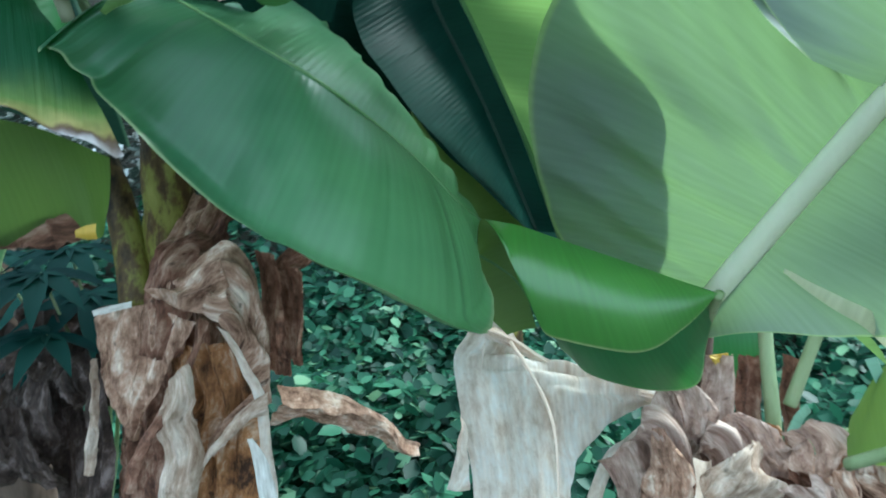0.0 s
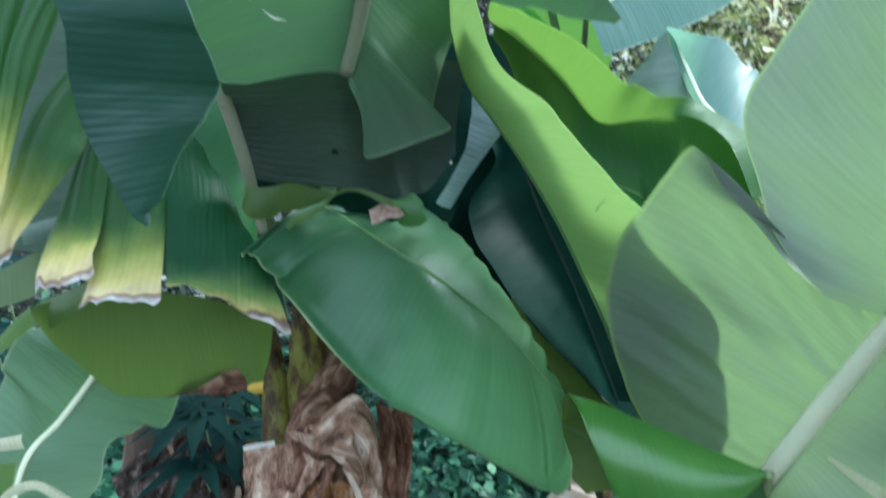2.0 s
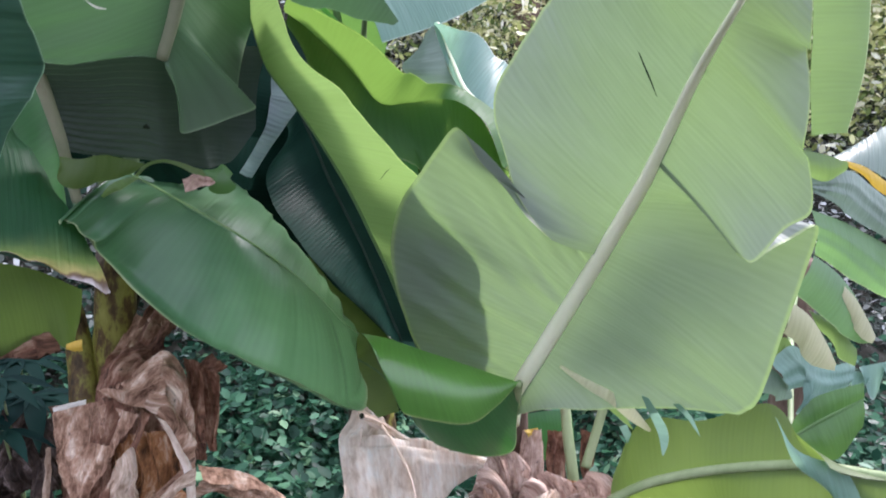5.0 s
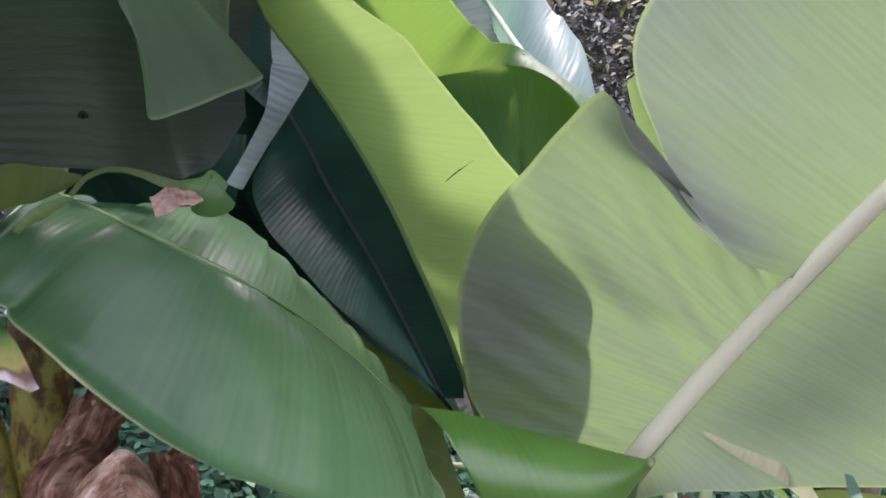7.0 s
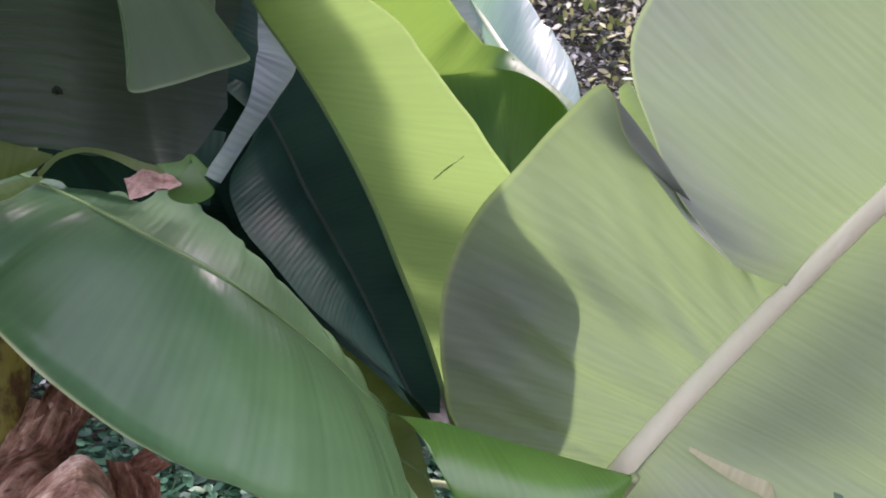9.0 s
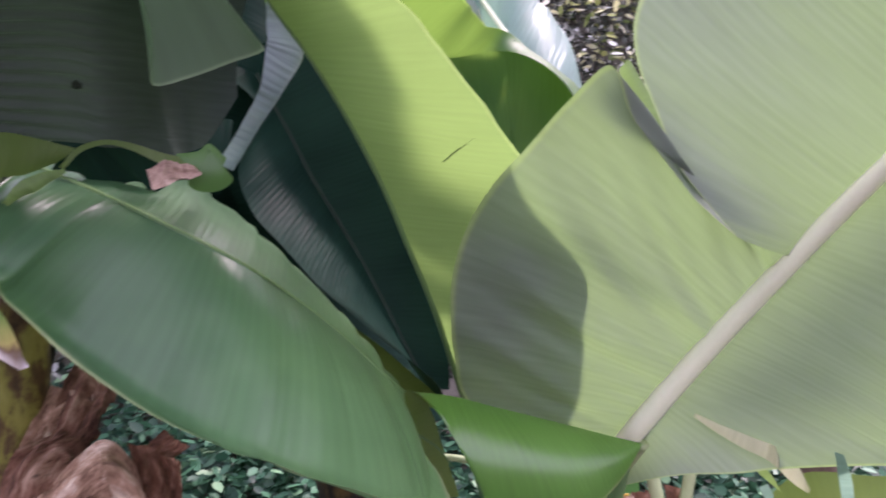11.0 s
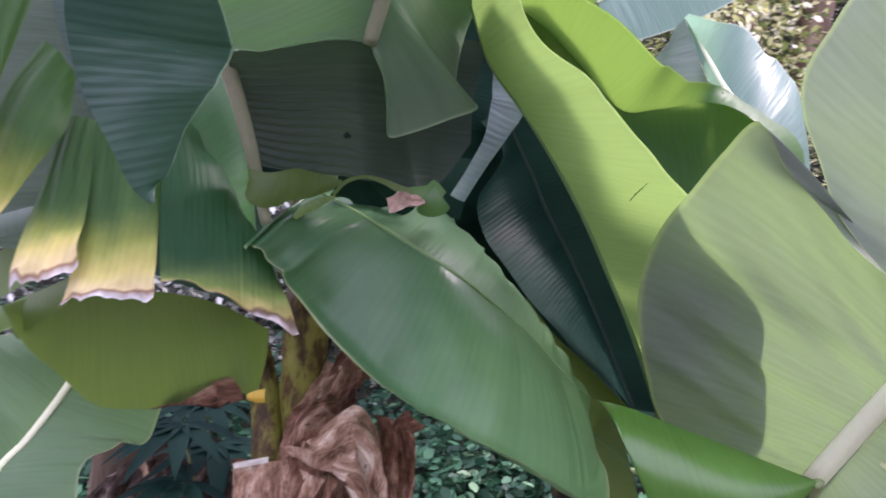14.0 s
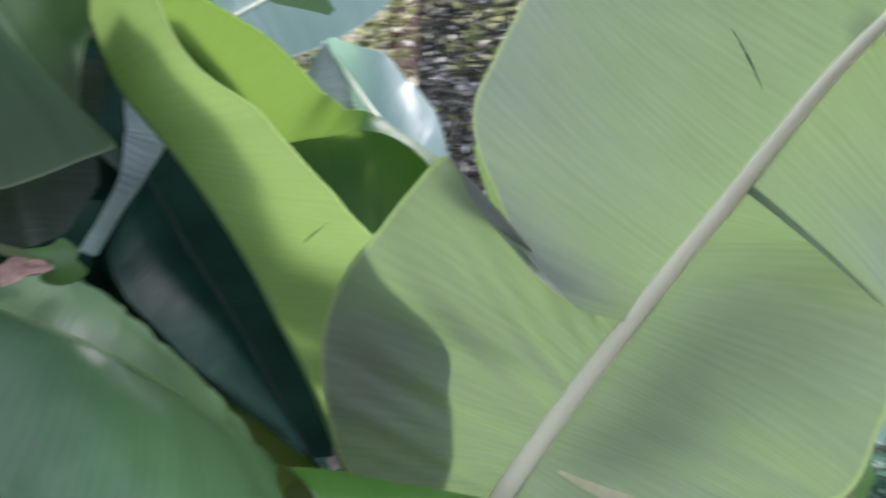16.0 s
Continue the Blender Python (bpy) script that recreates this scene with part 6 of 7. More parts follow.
dead = leaf("dead_leaf", plant, DEAD_RED, "dark folded margin of the draped leaf",
    [(-0.385, 1.2, 1.04), (-0.396, 1.175, 0.993), (-0.424, 1.15, 0.93), (-0.465, 1.125, 0.862), (-0.494, 1.1, 0.772)],
    [
    dict(u=(0, 1), ribs=[(0.03, -33, 0.012), (0.022, -26, 0.021), (0.022, -32, 0.011), (0.022, -32, 0.004), (0.023, -29, -0.002)], crumple=0.008, sag=0.4),
    ])
dead = leaf("dead_leaf", plant, DEAD_STRAW, "dry leaf bent across the sheath",
    [(-0.259, 1.15, 0.927), (-0.295, 1.14, 0.906), (-0.336, 1.13, 0.867), (-0.377, 1.12, 0.808)],
    [
    dict(u=(0, 1), ribs=[(0.033, -28, 0.022), (0.022, -29, 0.015), (0.018, -24, -0.003), (0.007, -1, -0.001)], crumple=0.007, sag=0.4),
    ])
dead = leaf("dead_leaf", plant, DEAD_RED, "thin dark dry leaf hanging beside the stem",
    [(-0.334, 1.42, 1.064), (-0.308, 1.413, 1.007), (-0.29, 1.407, 0.941), (-0.272, 1.4, 0.866)],
    [
    dict(u=(0, 1), ribs=[(0.036, 6, 0.035), (0.042, 3, 0.024), (0.038, 1, 0.009), (0.017, 2, 0.009)], crumple=0.008, sag=0.3),
    ])
dead = leaf("dead_leaf", plant, DEAD_STRAW, "grey bleached strip among dead leaves",
    [(-0.594, 1.25, 0.935), (-0.595, 1.235, 0.844), (-0.62, 1.22, 0.729)],
    [
    dict(u=(0, 1), ribs=[(0.010, 1, 0.001), (0.014, 3, 0.01), (0.020, -1, -0.004)], crumple=0.010, sag=0.2),
    ])
# hidden leaf placed towards the sun to shade the great leaf's lower part
backing = leaf("leaf", second_plant, LEAF_TOP, "unseen green leaf added to dim light through the great leaf",
    [(0.844, 0.955, 1.897), (0.827, 1.072, 1.779), (0.801, 1.188, 1.655), (0.788, 1.261, 1.564)],
    [
    dict(u=(0, 0.333, 0.667, 1), ribs=[(0.083, -35, -0.015), (0.131, -39, -0.088), (0.185, -38, -0.123), (0.165, -44, -0.113)], wave=0.003),
    ])
backing = leaf("leaf", second_plant, LEAF_TOP, "dark green leaf between the stalks",
    [(0.529, 1.45, 0.917), (0.591, 1.45, 0.926), (0.667, 1.45, 0.928)],
    [
    dict(u=(0, 1), ribs=[(0.156, -90, 0.004), (0.129, -90, 0.016), (0.107, -90, 0.011)], sag=0.1),
    ])
# an unseen leaf added overhead to shade, and the stalks that hold the leaves
unseen_crown_leaf = leaf("leaf", third_plant, LEAF_MID, "unseen crown leaf added to shade the leaves below",
    [(0.12, 2.15, 1.75), (-0.05, 1.85, 2.25), (-0.3, 1.45, 2.45), (-0.6, 1.05, 2.42), (-0.85, 0.75, 2.3)],
    [
    dict(u=(0, 1), ribs=[(0.06, -53, 0.069), (0.249, 4, -0.02), (0.39, -3, -0.041), (0.354, -8, -0.034), (0.028, -2, -0.002)], sag=0.06, wave=0.004),
    dict(u=(0, 1), ribs=[(0.069, -172, 0.019), (0.292, -180, -0), (0.381, 172, -0.008), (0.258, 178, -0.078), (0.028, 178, 0.002)], sag=0.06, wave=0.004),
    ], rib=(0.014, 0.006))
stalk = leaf("leaf_stalk", third_plant, LEAF_DARK, "",
    [(0.259, 1.194, 1.455), (0.238, 1.566, 1.451), (0.218, 1.918, 1.377), (0.2, 2.2, 1.3)],
    [
    ], rib=(0.01, 0.016))
stalk = leaf("leaf_stalk", third_plant, STALK, "",
    [(0.249, 1.752, 1.057), (0.246, 1.964, 0.982), (0.243, 2.156, 0.837), (0.24, 2.3, 0.7)],
    [
    ], rib=(0.006, 0.014))
stalk = leaf("leaf_stalk", third_plant, STALK, "",
    [(0.397, 1.169, 1.569), (0.328, 1.568, 1.56), (0.259, 1.946, 1.481), (0.2, 2.25, 1.4)],
    [
    ], rib=(0.006, 0.014))
stalk = leaf("leaf_stalk", third_plant, STALK, "",
    [(0.095, 1.506, 1.969), (0.104, 1.741, 1.905), (0.113, 1.956, 1.701), (0.12, 2.12, 1.5)],
    [
    ], rib=(0.006, 0.014))
stalk = leaf("leaf_stalk", plant, STALK, "",
    [(-0.51, 0.606, 1.892), (-0.496, 0.89, 2.156), (-0.482, 1.154, 1.79), (-0.47, 1.36, 1.36)],
    [
    ], rib=(0.006, 0.016))
stalk = leaf("leaf_stalk", plant, STALK, "",
    [(-0.159, 0.658, 2.003), (-0.265, 0.927, 2.128), (-0.37, 1.176, 1.763), (-0.46, 1.37, 1.36)],
    [
    ], rib=(0.011, 0.018))
stalk = leaf("leaf_stalk", plant, STALK, "",
    [(-1.136, 1.108, 1.988), (-0.913, 1.22, 2.068), (-0.691, 1.312, 1.728), (-0.5, 1.37, 1.36)],
    [
    ], rib=(0.008, 0.015))
stalk = leaf("leaf_stalk", second_plant, STALK, "",
    [(0.387, 0.985, 1.148), (0.412, 1.094, 1.059), (0.438, 1.184, 1.012), (0.46, 1.24, 0.98)],
    [
    ], rib=(0.008, 0.014))
stalk = leaf("leaf_stalk", second_plant, STALK, "",
    [(0.09, 1.355, 1.031), (0.216, 1.342, 1.022), (0.342, 1.308, 0.986), (0.45, 1.26, 0.95)],
    [
    ], rib=(0.006, 0.01))
stalk = leaf("leaf_stalk", fifth_plant, STALK, "",
    [(-0.865, 1.257, 1.242), (-0.93, 1.453, 1.235), (-0.995, 1.629, 1.158), (-1.05, 1.76, 1.08)],
    [
    ], rib=(0.008, 0.014))
stalk = leaf("leaf_stalk", fourth_plant, STALK, "",
    [(1.01, 0.995, 1.011), (1.199, 1.297, 1.125), (1.388, 1.578, 1.196), (1.55, 1.8, 1.25)],
    [
    ], rib=(0.006, 0.014))
notch = leaf("leaf", third_plant, LEAF_LIGHT, "yellow-green leaf end behind the split of the great leaf",
    [(0.383, 1.061, 1.683), (0.395, 1.053, 1.626), (0.419, 1.04, 1.56), (0.466, 1.02, 1.491)],
    [
    dict(u=(0, 1), ribs=[(0.018, -15, -0.011), (0.04, -15, 0.004), (0.047, -12, 0.017), (0.03, -11, 0.022)], sag=0.1),
    ])
backing = leaf("leaf", third_plant, LEAF_TOP, "green leaf in shade",
    [(0.209, 1.292, 1.571), (0.264, 1.273, 1.543), (0.319, 1.257, 1.543)],
    [
    dict(u=(0, 1), ribs=[(0.12, -85, 0.061), (0.121, -85, 0.03), (0.086, -85, 0.009)]),
    ])
backing = leaf("leaf", third_plant, LEAF_TOP, "green leaf in shade",
    [(0.14, 1.329, 1.636), (0.207, 1.337, 1.604), (0.272, 1.348, 1.616)],
    [
    dict(u=(0, 1), ribs=[(0.113, -86, 0.07), (0.118, -87, 0.031), (0.111, -87, -0.008)]),
    ])
# pale strips painted for bright sky showing through the tears
tear = leaf("leaf_tear", plant, BLEACHED, "pale strip for sky seen through a tear in the wide leaf",
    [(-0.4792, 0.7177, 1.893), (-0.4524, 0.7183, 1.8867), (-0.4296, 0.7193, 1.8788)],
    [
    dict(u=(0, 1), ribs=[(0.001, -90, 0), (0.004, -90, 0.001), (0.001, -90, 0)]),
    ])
tear = leaf("leaf_tear", plant, BLEACHED, "pale strip for sky seen through a tear in the wide leaf",
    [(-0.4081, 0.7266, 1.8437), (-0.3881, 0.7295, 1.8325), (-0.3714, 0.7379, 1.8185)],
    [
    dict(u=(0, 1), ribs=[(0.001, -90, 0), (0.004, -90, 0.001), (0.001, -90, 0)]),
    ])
tear = leaf("leaf_tear", plant, BLEACHED, "pale strip for sky seen through a tear in the wide leaf",
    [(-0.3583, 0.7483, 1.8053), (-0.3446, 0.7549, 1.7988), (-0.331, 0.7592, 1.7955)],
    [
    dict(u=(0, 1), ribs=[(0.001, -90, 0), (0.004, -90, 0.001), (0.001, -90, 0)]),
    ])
dead = leaf("dead_leaf", plant, BLEACHED, "white dry strip of dead leaf",
    [(-0.283, 1.063, 0.887), (-0.274, 1.055, 0.856), (-0.263, 1.036, 0.785)],
    [
    dict(u=(0, 1), ribs=[(0.01, 3, 0.001), (0.023, 2, 0.007), (0.034, 1, 0.005)], crumple=0.002, sag=0.2),
    ])
dead = leaf("dead_leaf", second_plant, DEAD_BROWN, "crumpled dry leaf at the foot of the plant",
    [(0.726, 1.183, 0.772), (0.759, 1.117, 0.727), (0.788, 1.109, 0.673), (0.809, 1.135, 0.627)],
    [
    dict(u=(0, 1), ribs=[(0.02, 3, 0.002), (0.068, -3, -0.004), (0.06, 3, 0.008), (0.022, -15, 0.004)], crumple=0.009),
    dict(u=(0, 1), ribs=[(0.02, -177, -0.002), (0.067, 161, -0.002), (0.074, 161, 0.004), (0.014, 171, -0.001)], crumple=0.009),
    ])
dead = leaf("dead_leaf", second_plant, DEAD_BROWN, "crumpled dry leaf at the foot of the plant",
    [(0.368, 1.124, 0.87), (0.372, 1.066, 0.827), (0.375, 1.064, 0.769), (0.378, 1.093, 0.716)],
    [
    dict(u=(0, 1), ribs=[(0.011, -8, 0.002), (0.037, -17, -0.002), (0.032, -6, 0.01), (0.013, -35, 0.005)], crumple=0.009),
    dict(u=(0, 1), ribs=[(0.011, 172, -0.002), (0.044, 138, -0), (0.046, 142, 0.007), (0.008, 153, -0.001)], crumple=0.009),
    ])
dead = leaf("dead_leaf", second_plant, DEAD_STRAW, "crumpled dry leaf at the foot of the plant",
    [(0.493, 1.15, 0.758), (0.504, 1.111, 0.706), (0.515, 1.125, 0.667), (0.522, 1.165, 0.642)],
    [
    dict(u=(0, 1), ribs=[(0.022, 24, -0.007), (0.076, 27, -0.016), (0.068, 26, 0.033), (0.02, 3, 0.014)], crumple=0.009),
    dict(u=(0, 1), ribs=[(0.022, -156, 0.007), (0.062, -167, 0.008), (0.068, -171, -0.02), (0.014, -172, -0.008)], crumple=0.009),
    ])
dead = leaf("dead_leaf", second_plant, DEAD_STRAW, "crumpled dry leaf at the foot of the plant",
    [(0.548, 1.095, 0.791), (0.531, 1.096, 0.718), (0.516, 1.101, 0.657), (0.506, 1.107, 0.615)],
    [
    dict(u=(0, 1), ribs=[(0.017, 14, 0), (0.057, 14, -0.008), (0.052, 14, 0.01), (0.017, 12, 0.009)], crumple=0.009),
    dict(u=(0, 1), ribs=[(0.017, -166, -0), (0.051, -168, 0.008), (0.057, -168, -0.011), (0.011, -167, -0.004)], crumple=0.009),
    ])
dead = leaf("dead_leaf", second_plant, DEAD_STRAW, "crumpled dry leaf at the foot of the plant",
    [(0.5, 1.064, 0.876), (0.476, 1.009, 0.862), (0.456, 1.011, 0.822), (0.441, 1.042, 0.775)],
    [
    dict(u=(0, 1), ribs=[(0.019, -21, -0.01), (0.067, 6, -0.027), (0.065, 17, 0.028), (0.019, -4, 0.011)], crumple=0.009),
    dict(u=(0, 1), ribs=[(0.019, 159, 0.01), (0.055, 166, 0.02), (0.063, 179, -0.006), (0.013, -179, -0.007)], crumple=0.009),
    ])
dead = leaf("dead_leaf", second_plant, DEAD_BROWN, "crumpled dry leaf at the foot of the plant",
    [(0.605, 1.088, 0.8), (0.602, 1.061, 0.766), (0.599, 1.06, 0.705), (0.597, 1.074, 0.642)],
    [
    dict(u=(0, 1), ribs=[(0.019, -12, 0.002), (0.064, -15, -0.004), (0.057, -12, 0.013), (0.02, -21, 0.007)], crumple=0.009),
    dict(u=(0, 1), ribs=[(0.019, 168, -0.002), (0.061, 154, 0.013), (0.066, 159, 0.005), (0.013, 162, -0.003)], crumple=0.009),
    ])
dead = leaf("dead_leaf", second_plant, DEAD_STRAW, "crumpled dry leaf at the foot of the plant",
    [(0.756, 1.138, 0.879), (0.768, 1.112, 0.836), (0.779, 1.13, 0.802), (0.786, 1.167, 0.779)],
    [
    dict(u=(0, 1), ribs=[(0.019, -26, 0.004), (0.065, -31, -0.002), (0.054, -20, -0.009), (0.019, -29, -0.004)], crumple=0.009),
    dict(u=(0, 1), ribs=[(0.019, 154, -0.004), (0.067, 138, 0), (0.067, 146, 0.025), (0.012, 155, 0.004)], crumple=0.009),
    ])
dead = leaf("dead_leaf", second_plant, DEAD_PINK, "crumpled dry leaf at the foot of the plant",
    [(0.555, 1.072, 0.897), (0.575, 1.044, 0.889), (0.592, 1.059, 0.853), (0.604, 1.093, 0.808)],
    [
    dict(u=(0, 1), ribs=[(0.013, 18, 0.012), (0.057, -23, 0.01), (0.047, -15, -0.004), (0.017, -18, -0.003)], crumple=0.009),
    dict(u=(0, 1), ribs=[(0.013, -162, -0.012), (0.065, 146, -0.004), (0.062, 156, 0.03), (0.011, 164, 0.003)], crumple=0.009),
    ])
dead = leaf("dead_leaf", second_plant, DEAD_STRAW, "crumpled dry leaf at the foot of the plant",
    [(0.714, 1.102, 0.896), (0.711, 1.11, 0.848), (0.708, 1.126, 0.778), (0.706, 1.144, 0.71)],
    [
    dict(u=(0, 1), ribs=[(0.012, 2, -0), (0.039, 2, -0.009), (0.035, 2, 0.016), (0.012, 0, 0.01)], crumple=0.009),
    dict(u=(0, 1), ribs=[(0.012, -178, 0), (0.034, 180, 0.021), (0.038, -180, 0.001), (0.008, -179, -0.004)], crumple=0.009),
    ])
dead = leaf("dead_leaf", second_plant, DEAD_STRAW, "crumpled dry leaf at the foot of the plant",
    [(0.424, 1.168, 0.842), (0.428, 1.151, 0.765), (0.432, 1.167, 0.717), (0.435, 1.198, 0.695)],
    [
    dict(u=(0, 1), ribs=[(0.011, -10, 0), (0.038, -12, -0.008), (0.034, -2, 0.004), (0.013, -32, 0.004)], crumple=0.009),
    dict(u=(0, 1), ribs=[(0.011, 170, -0), (0.038, 150, 0), (0.043, 148, -0.003), (0.008, 157, -0.001)], crumple=0.009),
    ])
dead = leaf("dead_leaf", second_plant, DEAD_PINK, "crumpled dry leaf at the foot of the plant",
    [(0.589, 1.108, 0.813), (0.574, 1.1, 0.761), (0.56, 1.108, 0.719), (0.551, 1.123, 0.691)],
    [
    dict(u=(0, 1), ribs=[(0.016, -10, 0.001), (0.053, -11, -0.006), (0.048, -7, 0.004), (0.017, -16, 0.005)], crumple=0.009),
    dict(u=(0, 1), ribs=[(0.016, 170, -0.001), (0.05, 163, 0.005), (0.055, 164, -0.003), (0.011, 167, -0.001)], crumple=0.009),
    ])
dead = leaf("dead_leaf", second_plant, DEAD_PINK, "crumpled dry leaf at the foot of the plant",
    [(0.556, 1.209, 0.745), (0.576, 1.202, 0.691), (0.594, 1.204, 0.62), (0.607, 1.211, 0.554)],
    [
    dict(u=(0, 1), ribs=[(0.02, 3, 0.002), (0.069, 2, -0.008), (0.061, 3, 0.012), (0.021, -0, 0.008)], crumple=0.009),
    dict(u=(0, 1), ribs=[(0.02, -177, -0.002), (0.064, 178, 0.016), (0.071, 179, 0.001), (0.014, -179, -0.003)], crumple=0.009),
    ])
dead = leaf("dead_leaf", second_plant, DEAD_BROWN, "crumpled dry leaf at the foot of the plant",
    [(0.721, 1.09, 0.954), (0.715, 1.096, 0.893), (0.711, 1.104, 0.835), (0.707, 1.111, 0.791)],
    [
    dict(u=(0, 1), ribs=[(0.013, 9, 0), (0.043, 9, -0.008), (0.039, 9, 0.01), (0.013, 8, 0.009)], crumple=0.009),
    dict(u=(0, 1), ribs=[(0.013, -171, -0), (0.039, -172, 0.009), (0.043, -172, -0.008), (0.009, -172, -0.004)], crumple=0.009),
    ])
dead = leaf("dead_leaf", second_plant, DEAD_BROWN, "crumpled dry leaf at the foot of the plant",
    [(0.39, 1.083, 0.813), (0.42, 1.046, 0.746), (0.447, 1.05, 0.705), (0.466, 1.075, 0.686)],
    [
    dict(u=(0, 1), ribs=[(0.017, -12, -0), (0.055, -12, -0.008), (0.05, -7, 0.009), (0.017, -36, 0.006)], crumple=0.009),
    dict(u=(0, 1), ribs=[(0.017, 168, 0), (0.05, 154, -0.001), (0.057, 150, -0.009), (0.011, 151, -0.003)], crumple=0.009),
    ])
dead = leaf("dead_leaf", second_plant, DEAD_PINK, "crumpled dry leaf at the foot of the plant",
    [(0.5, 1.167, 0.877), (0.525, 1.128, 0.84), (0.547, 1.123, 0.801), (0.563, 1.139, 0.768)],
    [
    dict(u=(0, 1), ribs=[(0.014, -2, 0.002), (0.048, -7, -0.003), (0.042, -2, 0.006), (0.015, -18, 0.004)], crumple=0.009),
    dict(u=(0, 1), ribs=[(0.014, 178, -0.002), (0.047, 160, 0), (0.052, 160, 0.001), (0.01, 167, -0.001)], crumple=0.009),
    ])
dead = leaf("dead_leaf", second_plant, DEAD_RED, "crumpled dry leaf at the foot of the plant",
    [(0.404, 1.175, 0.819), (0.443, 1.168, 0.737), (0.478, 1.162, 0.68), (0.503, 1.158, 0.65)],
    [
    dict(u=(0, 1), ribs=[(0.019, 25, -0.002), (0.062, 25, -0.014), (0.057, 25, 0.009), (0.017, 29, 0.011)], crumple=0.009),
    dict(u=(0, 1), ribs=[(0.019, -155, 0.002), (0.053, -153, 0.009), (0.059, -152, -0.016), (0.012, -152, -0.005)], crumple=0.009),
    ])
dead = leaf("dead_leaf", second_plant, DEAD_STRAW, "crumpled dry leaf at the foot of the plant",
    [(0.917, 1.123, 0.763), (0.892, 1.069, 0.693), (0.87, 1.075, 0.626), (0.854, 1.111, 0.576)],
    [
    dict(u=(0, 1), ribs=[(0.016, -11, 0.002), (0.054, -14, -0.006), (0.048, -6, 0.01), (0.018, -30, 0.006)], crumple=0.009),
    dict(u=(0, 1), ribs=[(0.016, 169, -0.002), (0.056, 146, 0.002), (0.061, 148, 0.002), (0.011, 157, -0.002)], crumple=0.009),
    ])
dead = leaf("dead_leaf", second_plant, DEAD_BROWN, "crumpled dry leaf at the foot of the plant",
    [(0.411, 1.213, 0.912), (0.436, 1.178, 0.878), (0.458, 1.173, 0.839), (0.473, 1.186, 0.807)],
    [
    dict(u=(0, 1), ribs=[(0.011, -2, 0.002), (0.037, -8, -0.003), (0.032, -2, 0.006), (0.012, -20, 0.004)], crumple=0.009),
    dict(u=(0, 1), ribs=[(0.011, 178, -0.002), (0.038, 157, 0.002), (0.041, 158, 0), (0.008, 165, -0.001)], crumple=0.009),
    ])
dead = leaf("dead_leaf", second_plant, DEAD_RED, "crumpled dry leaf at the foot of the plant",
    [(0.796, 1.028, 0.825), (0.773, 1.03, 0.777), (0.753, 1.033, 0.737), (0.739, 1.037, 0.711)],
    [
    dict(u=(0, 1), ribs=[(0.019, 15, 0.001), (0.062, 15, -0.005), (0.056, 16, 0.007), (0.019, 15, 0.006)], crumple=0.009),
    dict(u=(0, 1), ribs=[(0.019, -165, -0.001), (0.056, -165, 0.004), (0.062, -165, -0.008), (0.012, -165, -0.003)], crumple=0.009),
    ])
dead = leaf("dead_leaf", second_plant, DEAD_PINK, "crumpled dry leaf at the foot of the plant",
    [(0.398, 1.194, 0.924), (0.409, 1.145, 0.892), (0.419, 1.145, 0.853), (0.426, 1.172, 0.819)],
    [
    dict(u=(0, 1), ribs=[(0.018, 1, 0.002), (0.059, -5, -0.001), (0.053, 0, 0.006), (0.019, -15, 0.002)], crumple=0.009),
    dict(u=(0, 1), ribs=[(0.018, -179, -0.002), (0.058, 159, -0.004), (0.064, 161, 0.008), (0.012, 170, -0)], crumple=0.009),
    ])
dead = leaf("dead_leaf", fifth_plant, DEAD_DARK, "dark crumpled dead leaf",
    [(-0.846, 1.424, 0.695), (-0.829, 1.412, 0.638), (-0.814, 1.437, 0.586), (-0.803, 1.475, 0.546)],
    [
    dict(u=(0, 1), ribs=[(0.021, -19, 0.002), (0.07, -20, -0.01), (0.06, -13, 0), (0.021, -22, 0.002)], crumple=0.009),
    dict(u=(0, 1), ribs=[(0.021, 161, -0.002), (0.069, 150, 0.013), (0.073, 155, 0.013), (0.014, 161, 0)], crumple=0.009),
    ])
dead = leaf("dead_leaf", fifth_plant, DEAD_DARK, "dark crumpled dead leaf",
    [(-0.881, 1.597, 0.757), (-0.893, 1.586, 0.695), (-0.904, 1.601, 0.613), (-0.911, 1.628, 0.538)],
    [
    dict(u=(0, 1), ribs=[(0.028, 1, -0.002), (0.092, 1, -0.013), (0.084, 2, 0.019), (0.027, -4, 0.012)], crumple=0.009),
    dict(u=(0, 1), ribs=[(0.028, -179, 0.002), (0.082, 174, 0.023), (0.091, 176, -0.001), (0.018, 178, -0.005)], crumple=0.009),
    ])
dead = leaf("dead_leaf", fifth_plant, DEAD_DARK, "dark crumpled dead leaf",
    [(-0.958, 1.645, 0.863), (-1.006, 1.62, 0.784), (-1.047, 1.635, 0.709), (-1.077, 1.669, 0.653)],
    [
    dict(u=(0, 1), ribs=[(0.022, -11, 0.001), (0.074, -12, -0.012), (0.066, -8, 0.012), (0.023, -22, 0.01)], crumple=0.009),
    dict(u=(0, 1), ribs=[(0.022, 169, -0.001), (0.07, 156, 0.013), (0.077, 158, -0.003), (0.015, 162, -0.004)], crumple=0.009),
    ])
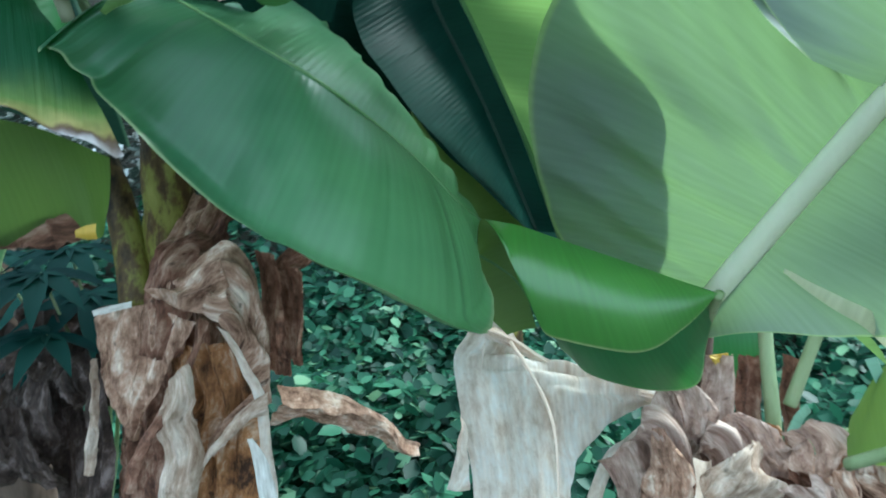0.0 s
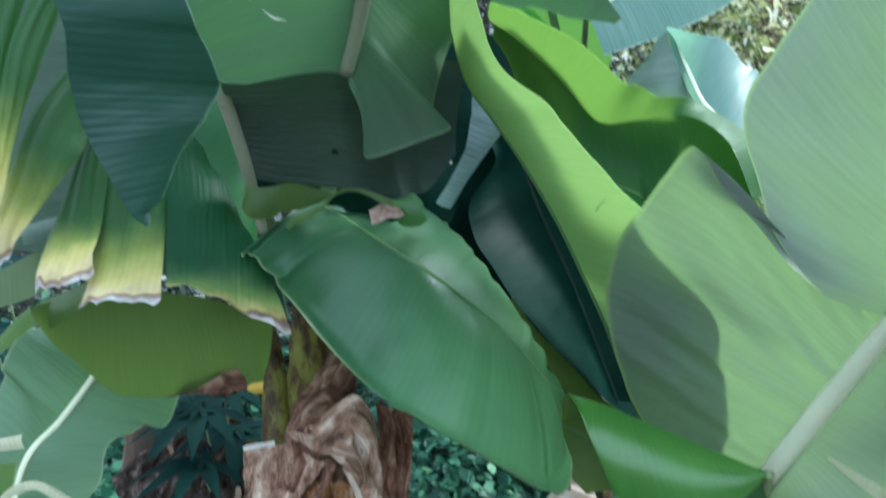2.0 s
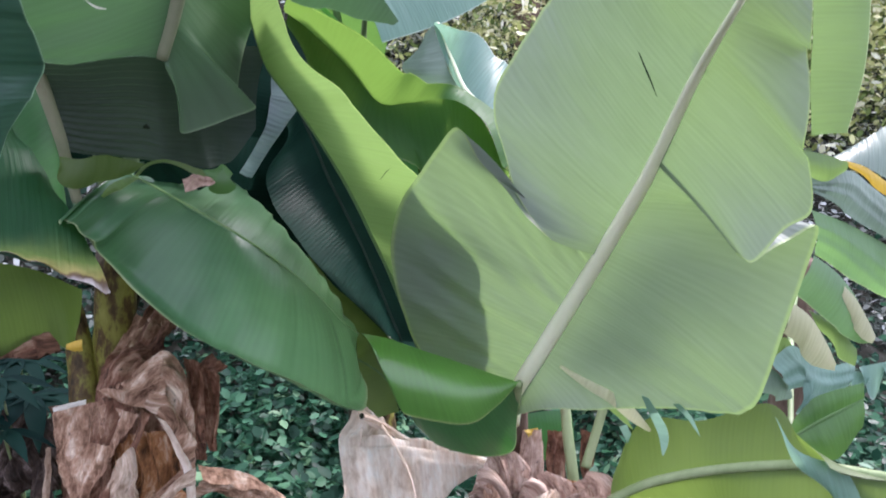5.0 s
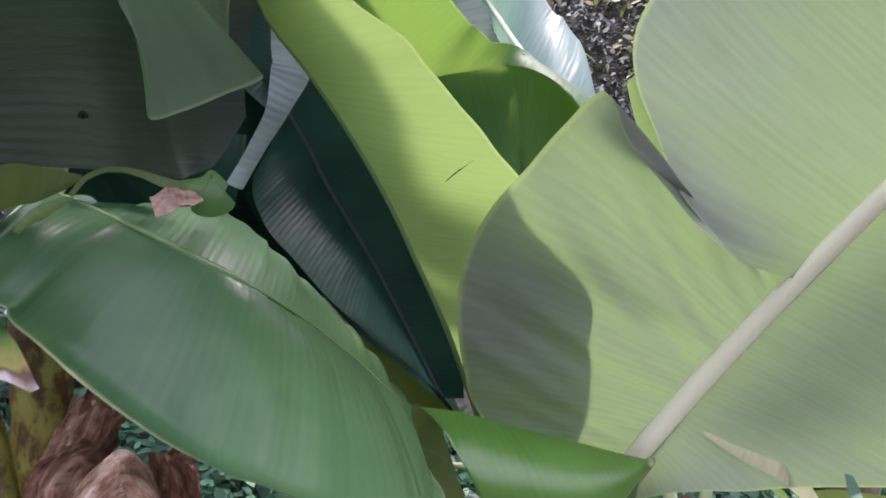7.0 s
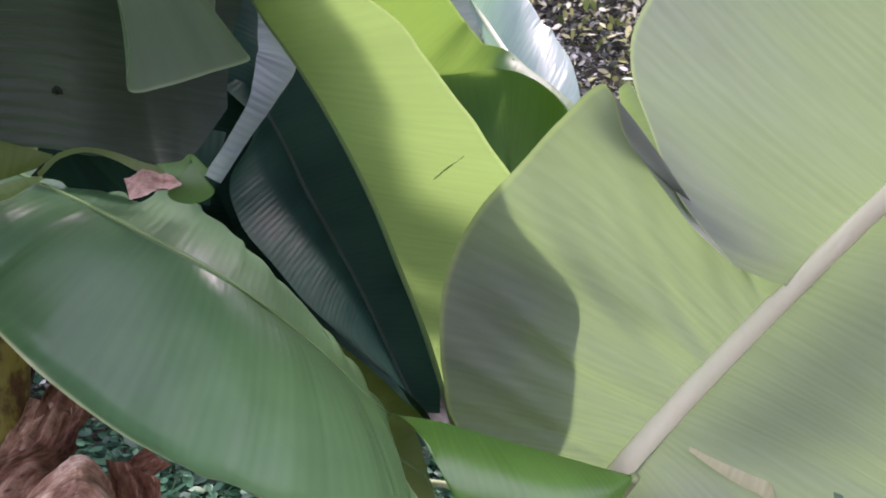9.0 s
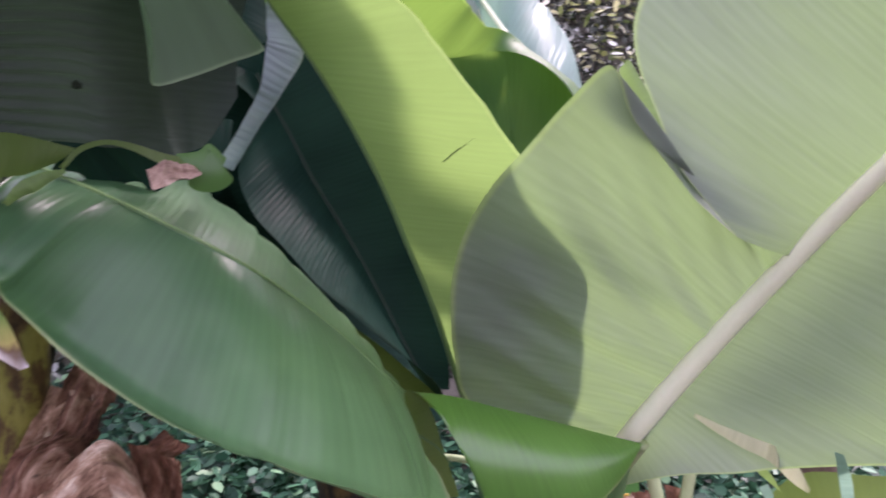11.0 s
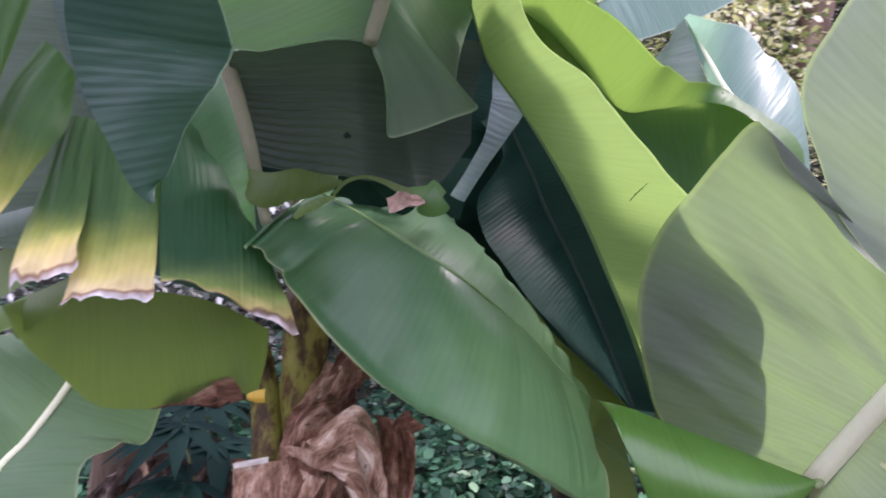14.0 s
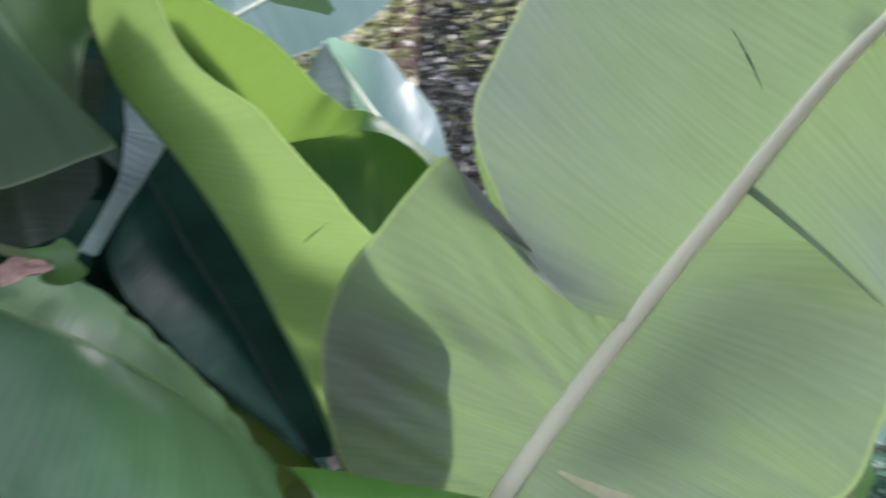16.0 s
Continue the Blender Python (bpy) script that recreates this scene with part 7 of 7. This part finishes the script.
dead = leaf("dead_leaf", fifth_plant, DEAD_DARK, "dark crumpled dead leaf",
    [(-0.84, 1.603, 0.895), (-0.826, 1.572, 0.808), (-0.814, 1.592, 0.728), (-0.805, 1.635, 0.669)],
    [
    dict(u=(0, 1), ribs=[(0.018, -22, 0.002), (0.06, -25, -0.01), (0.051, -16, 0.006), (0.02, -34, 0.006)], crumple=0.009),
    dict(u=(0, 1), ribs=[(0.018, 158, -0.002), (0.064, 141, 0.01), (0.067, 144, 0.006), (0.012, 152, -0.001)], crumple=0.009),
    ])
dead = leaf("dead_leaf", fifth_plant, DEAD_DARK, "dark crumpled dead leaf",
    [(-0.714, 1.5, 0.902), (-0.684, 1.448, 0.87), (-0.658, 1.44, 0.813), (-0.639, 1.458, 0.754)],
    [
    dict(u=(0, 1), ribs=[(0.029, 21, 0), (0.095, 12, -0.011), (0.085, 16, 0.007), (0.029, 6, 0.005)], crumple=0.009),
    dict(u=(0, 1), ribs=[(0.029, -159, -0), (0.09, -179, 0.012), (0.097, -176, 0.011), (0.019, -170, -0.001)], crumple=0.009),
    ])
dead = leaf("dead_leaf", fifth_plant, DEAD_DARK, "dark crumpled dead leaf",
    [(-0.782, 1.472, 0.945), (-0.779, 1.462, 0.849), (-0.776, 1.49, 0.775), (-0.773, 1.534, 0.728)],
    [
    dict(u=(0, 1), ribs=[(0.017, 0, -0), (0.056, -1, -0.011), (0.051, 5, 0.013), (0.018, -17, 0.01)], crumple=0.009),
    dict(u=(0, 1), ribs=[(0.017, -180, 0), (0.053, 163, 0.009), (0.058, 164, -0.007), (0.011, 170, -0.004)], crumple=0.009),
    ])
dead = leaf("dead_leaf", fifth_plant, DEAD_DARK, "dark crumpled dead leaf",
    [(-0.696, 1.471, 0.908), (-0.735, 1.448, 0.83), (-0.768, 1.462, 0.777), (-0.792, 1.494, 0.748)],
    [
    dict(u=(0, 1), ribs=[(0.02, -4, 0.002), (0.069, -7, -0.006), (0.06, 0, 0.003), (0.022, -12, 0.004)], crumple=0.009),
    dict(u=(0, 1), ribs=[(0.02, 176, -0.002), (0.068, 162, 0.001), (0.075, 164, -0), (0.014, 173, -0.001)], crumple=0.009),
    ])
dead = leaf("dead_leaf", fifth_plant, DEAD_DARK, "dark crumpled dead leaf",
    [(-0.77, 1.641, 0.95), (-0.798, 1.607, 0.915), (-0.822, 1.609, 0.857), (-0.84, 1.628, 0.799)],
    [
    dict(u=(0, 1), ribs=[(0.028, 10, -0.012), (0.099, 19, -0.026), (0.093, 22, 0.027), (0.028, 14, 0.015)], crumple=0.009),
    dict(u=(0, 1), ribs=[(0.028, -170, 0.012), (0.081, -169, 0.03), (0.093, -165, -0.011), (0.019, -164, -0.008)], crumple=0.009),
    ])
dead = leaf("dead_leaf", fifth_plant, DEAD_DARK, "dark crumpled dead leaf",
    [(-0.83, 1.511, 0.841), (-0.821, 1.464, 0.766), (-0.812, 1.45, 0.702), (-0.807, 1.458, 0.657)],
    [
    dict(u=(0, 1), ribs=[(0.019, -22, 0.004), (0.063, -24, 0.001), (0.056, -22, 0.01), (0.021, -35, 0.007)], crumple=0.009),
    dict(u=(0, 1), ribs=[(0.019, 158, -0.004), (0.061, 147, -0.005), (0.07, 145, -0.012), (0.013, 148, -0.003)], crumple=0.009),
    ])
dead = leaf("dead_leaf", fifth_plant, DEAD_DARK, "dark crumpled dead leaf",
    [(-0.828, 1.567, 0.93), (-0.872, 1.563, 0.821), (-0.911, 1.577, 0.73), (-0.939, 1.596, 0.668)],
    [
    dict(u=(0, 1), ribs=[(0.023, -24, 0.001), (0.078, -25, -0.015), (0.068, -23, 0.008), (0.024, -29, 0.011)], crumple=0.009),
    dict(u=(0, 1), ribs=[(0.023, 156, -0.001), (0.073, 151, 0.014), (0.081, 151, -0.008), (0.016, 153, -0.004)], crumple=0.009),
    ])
dead = leaf("dead_leaf", fifth_plant, DEAD_DARK, "dark crumpled dead leaf",
    [(-0.905, 1.453, 0.728), (-0.878, 1.434, 0.662), (-0.854, 1.448, 0.616), (-0.837, 1.478, 0.591)],
    [
    dict(u=(0, 1), ribs=[(0.035, 29, -0.007), (0.119, 30, -0.013), (0.105, 28, 0.039), (0.03, 11, 0.022)], crumple=0.009),
    dict(u=(0, 1), ribs=[(0.035, -151, 0.007), (0.1, -155, 0.008), (0.106, -160, -0.04), (0.021, -166, -0.013)], crumple=0.009),
    ])
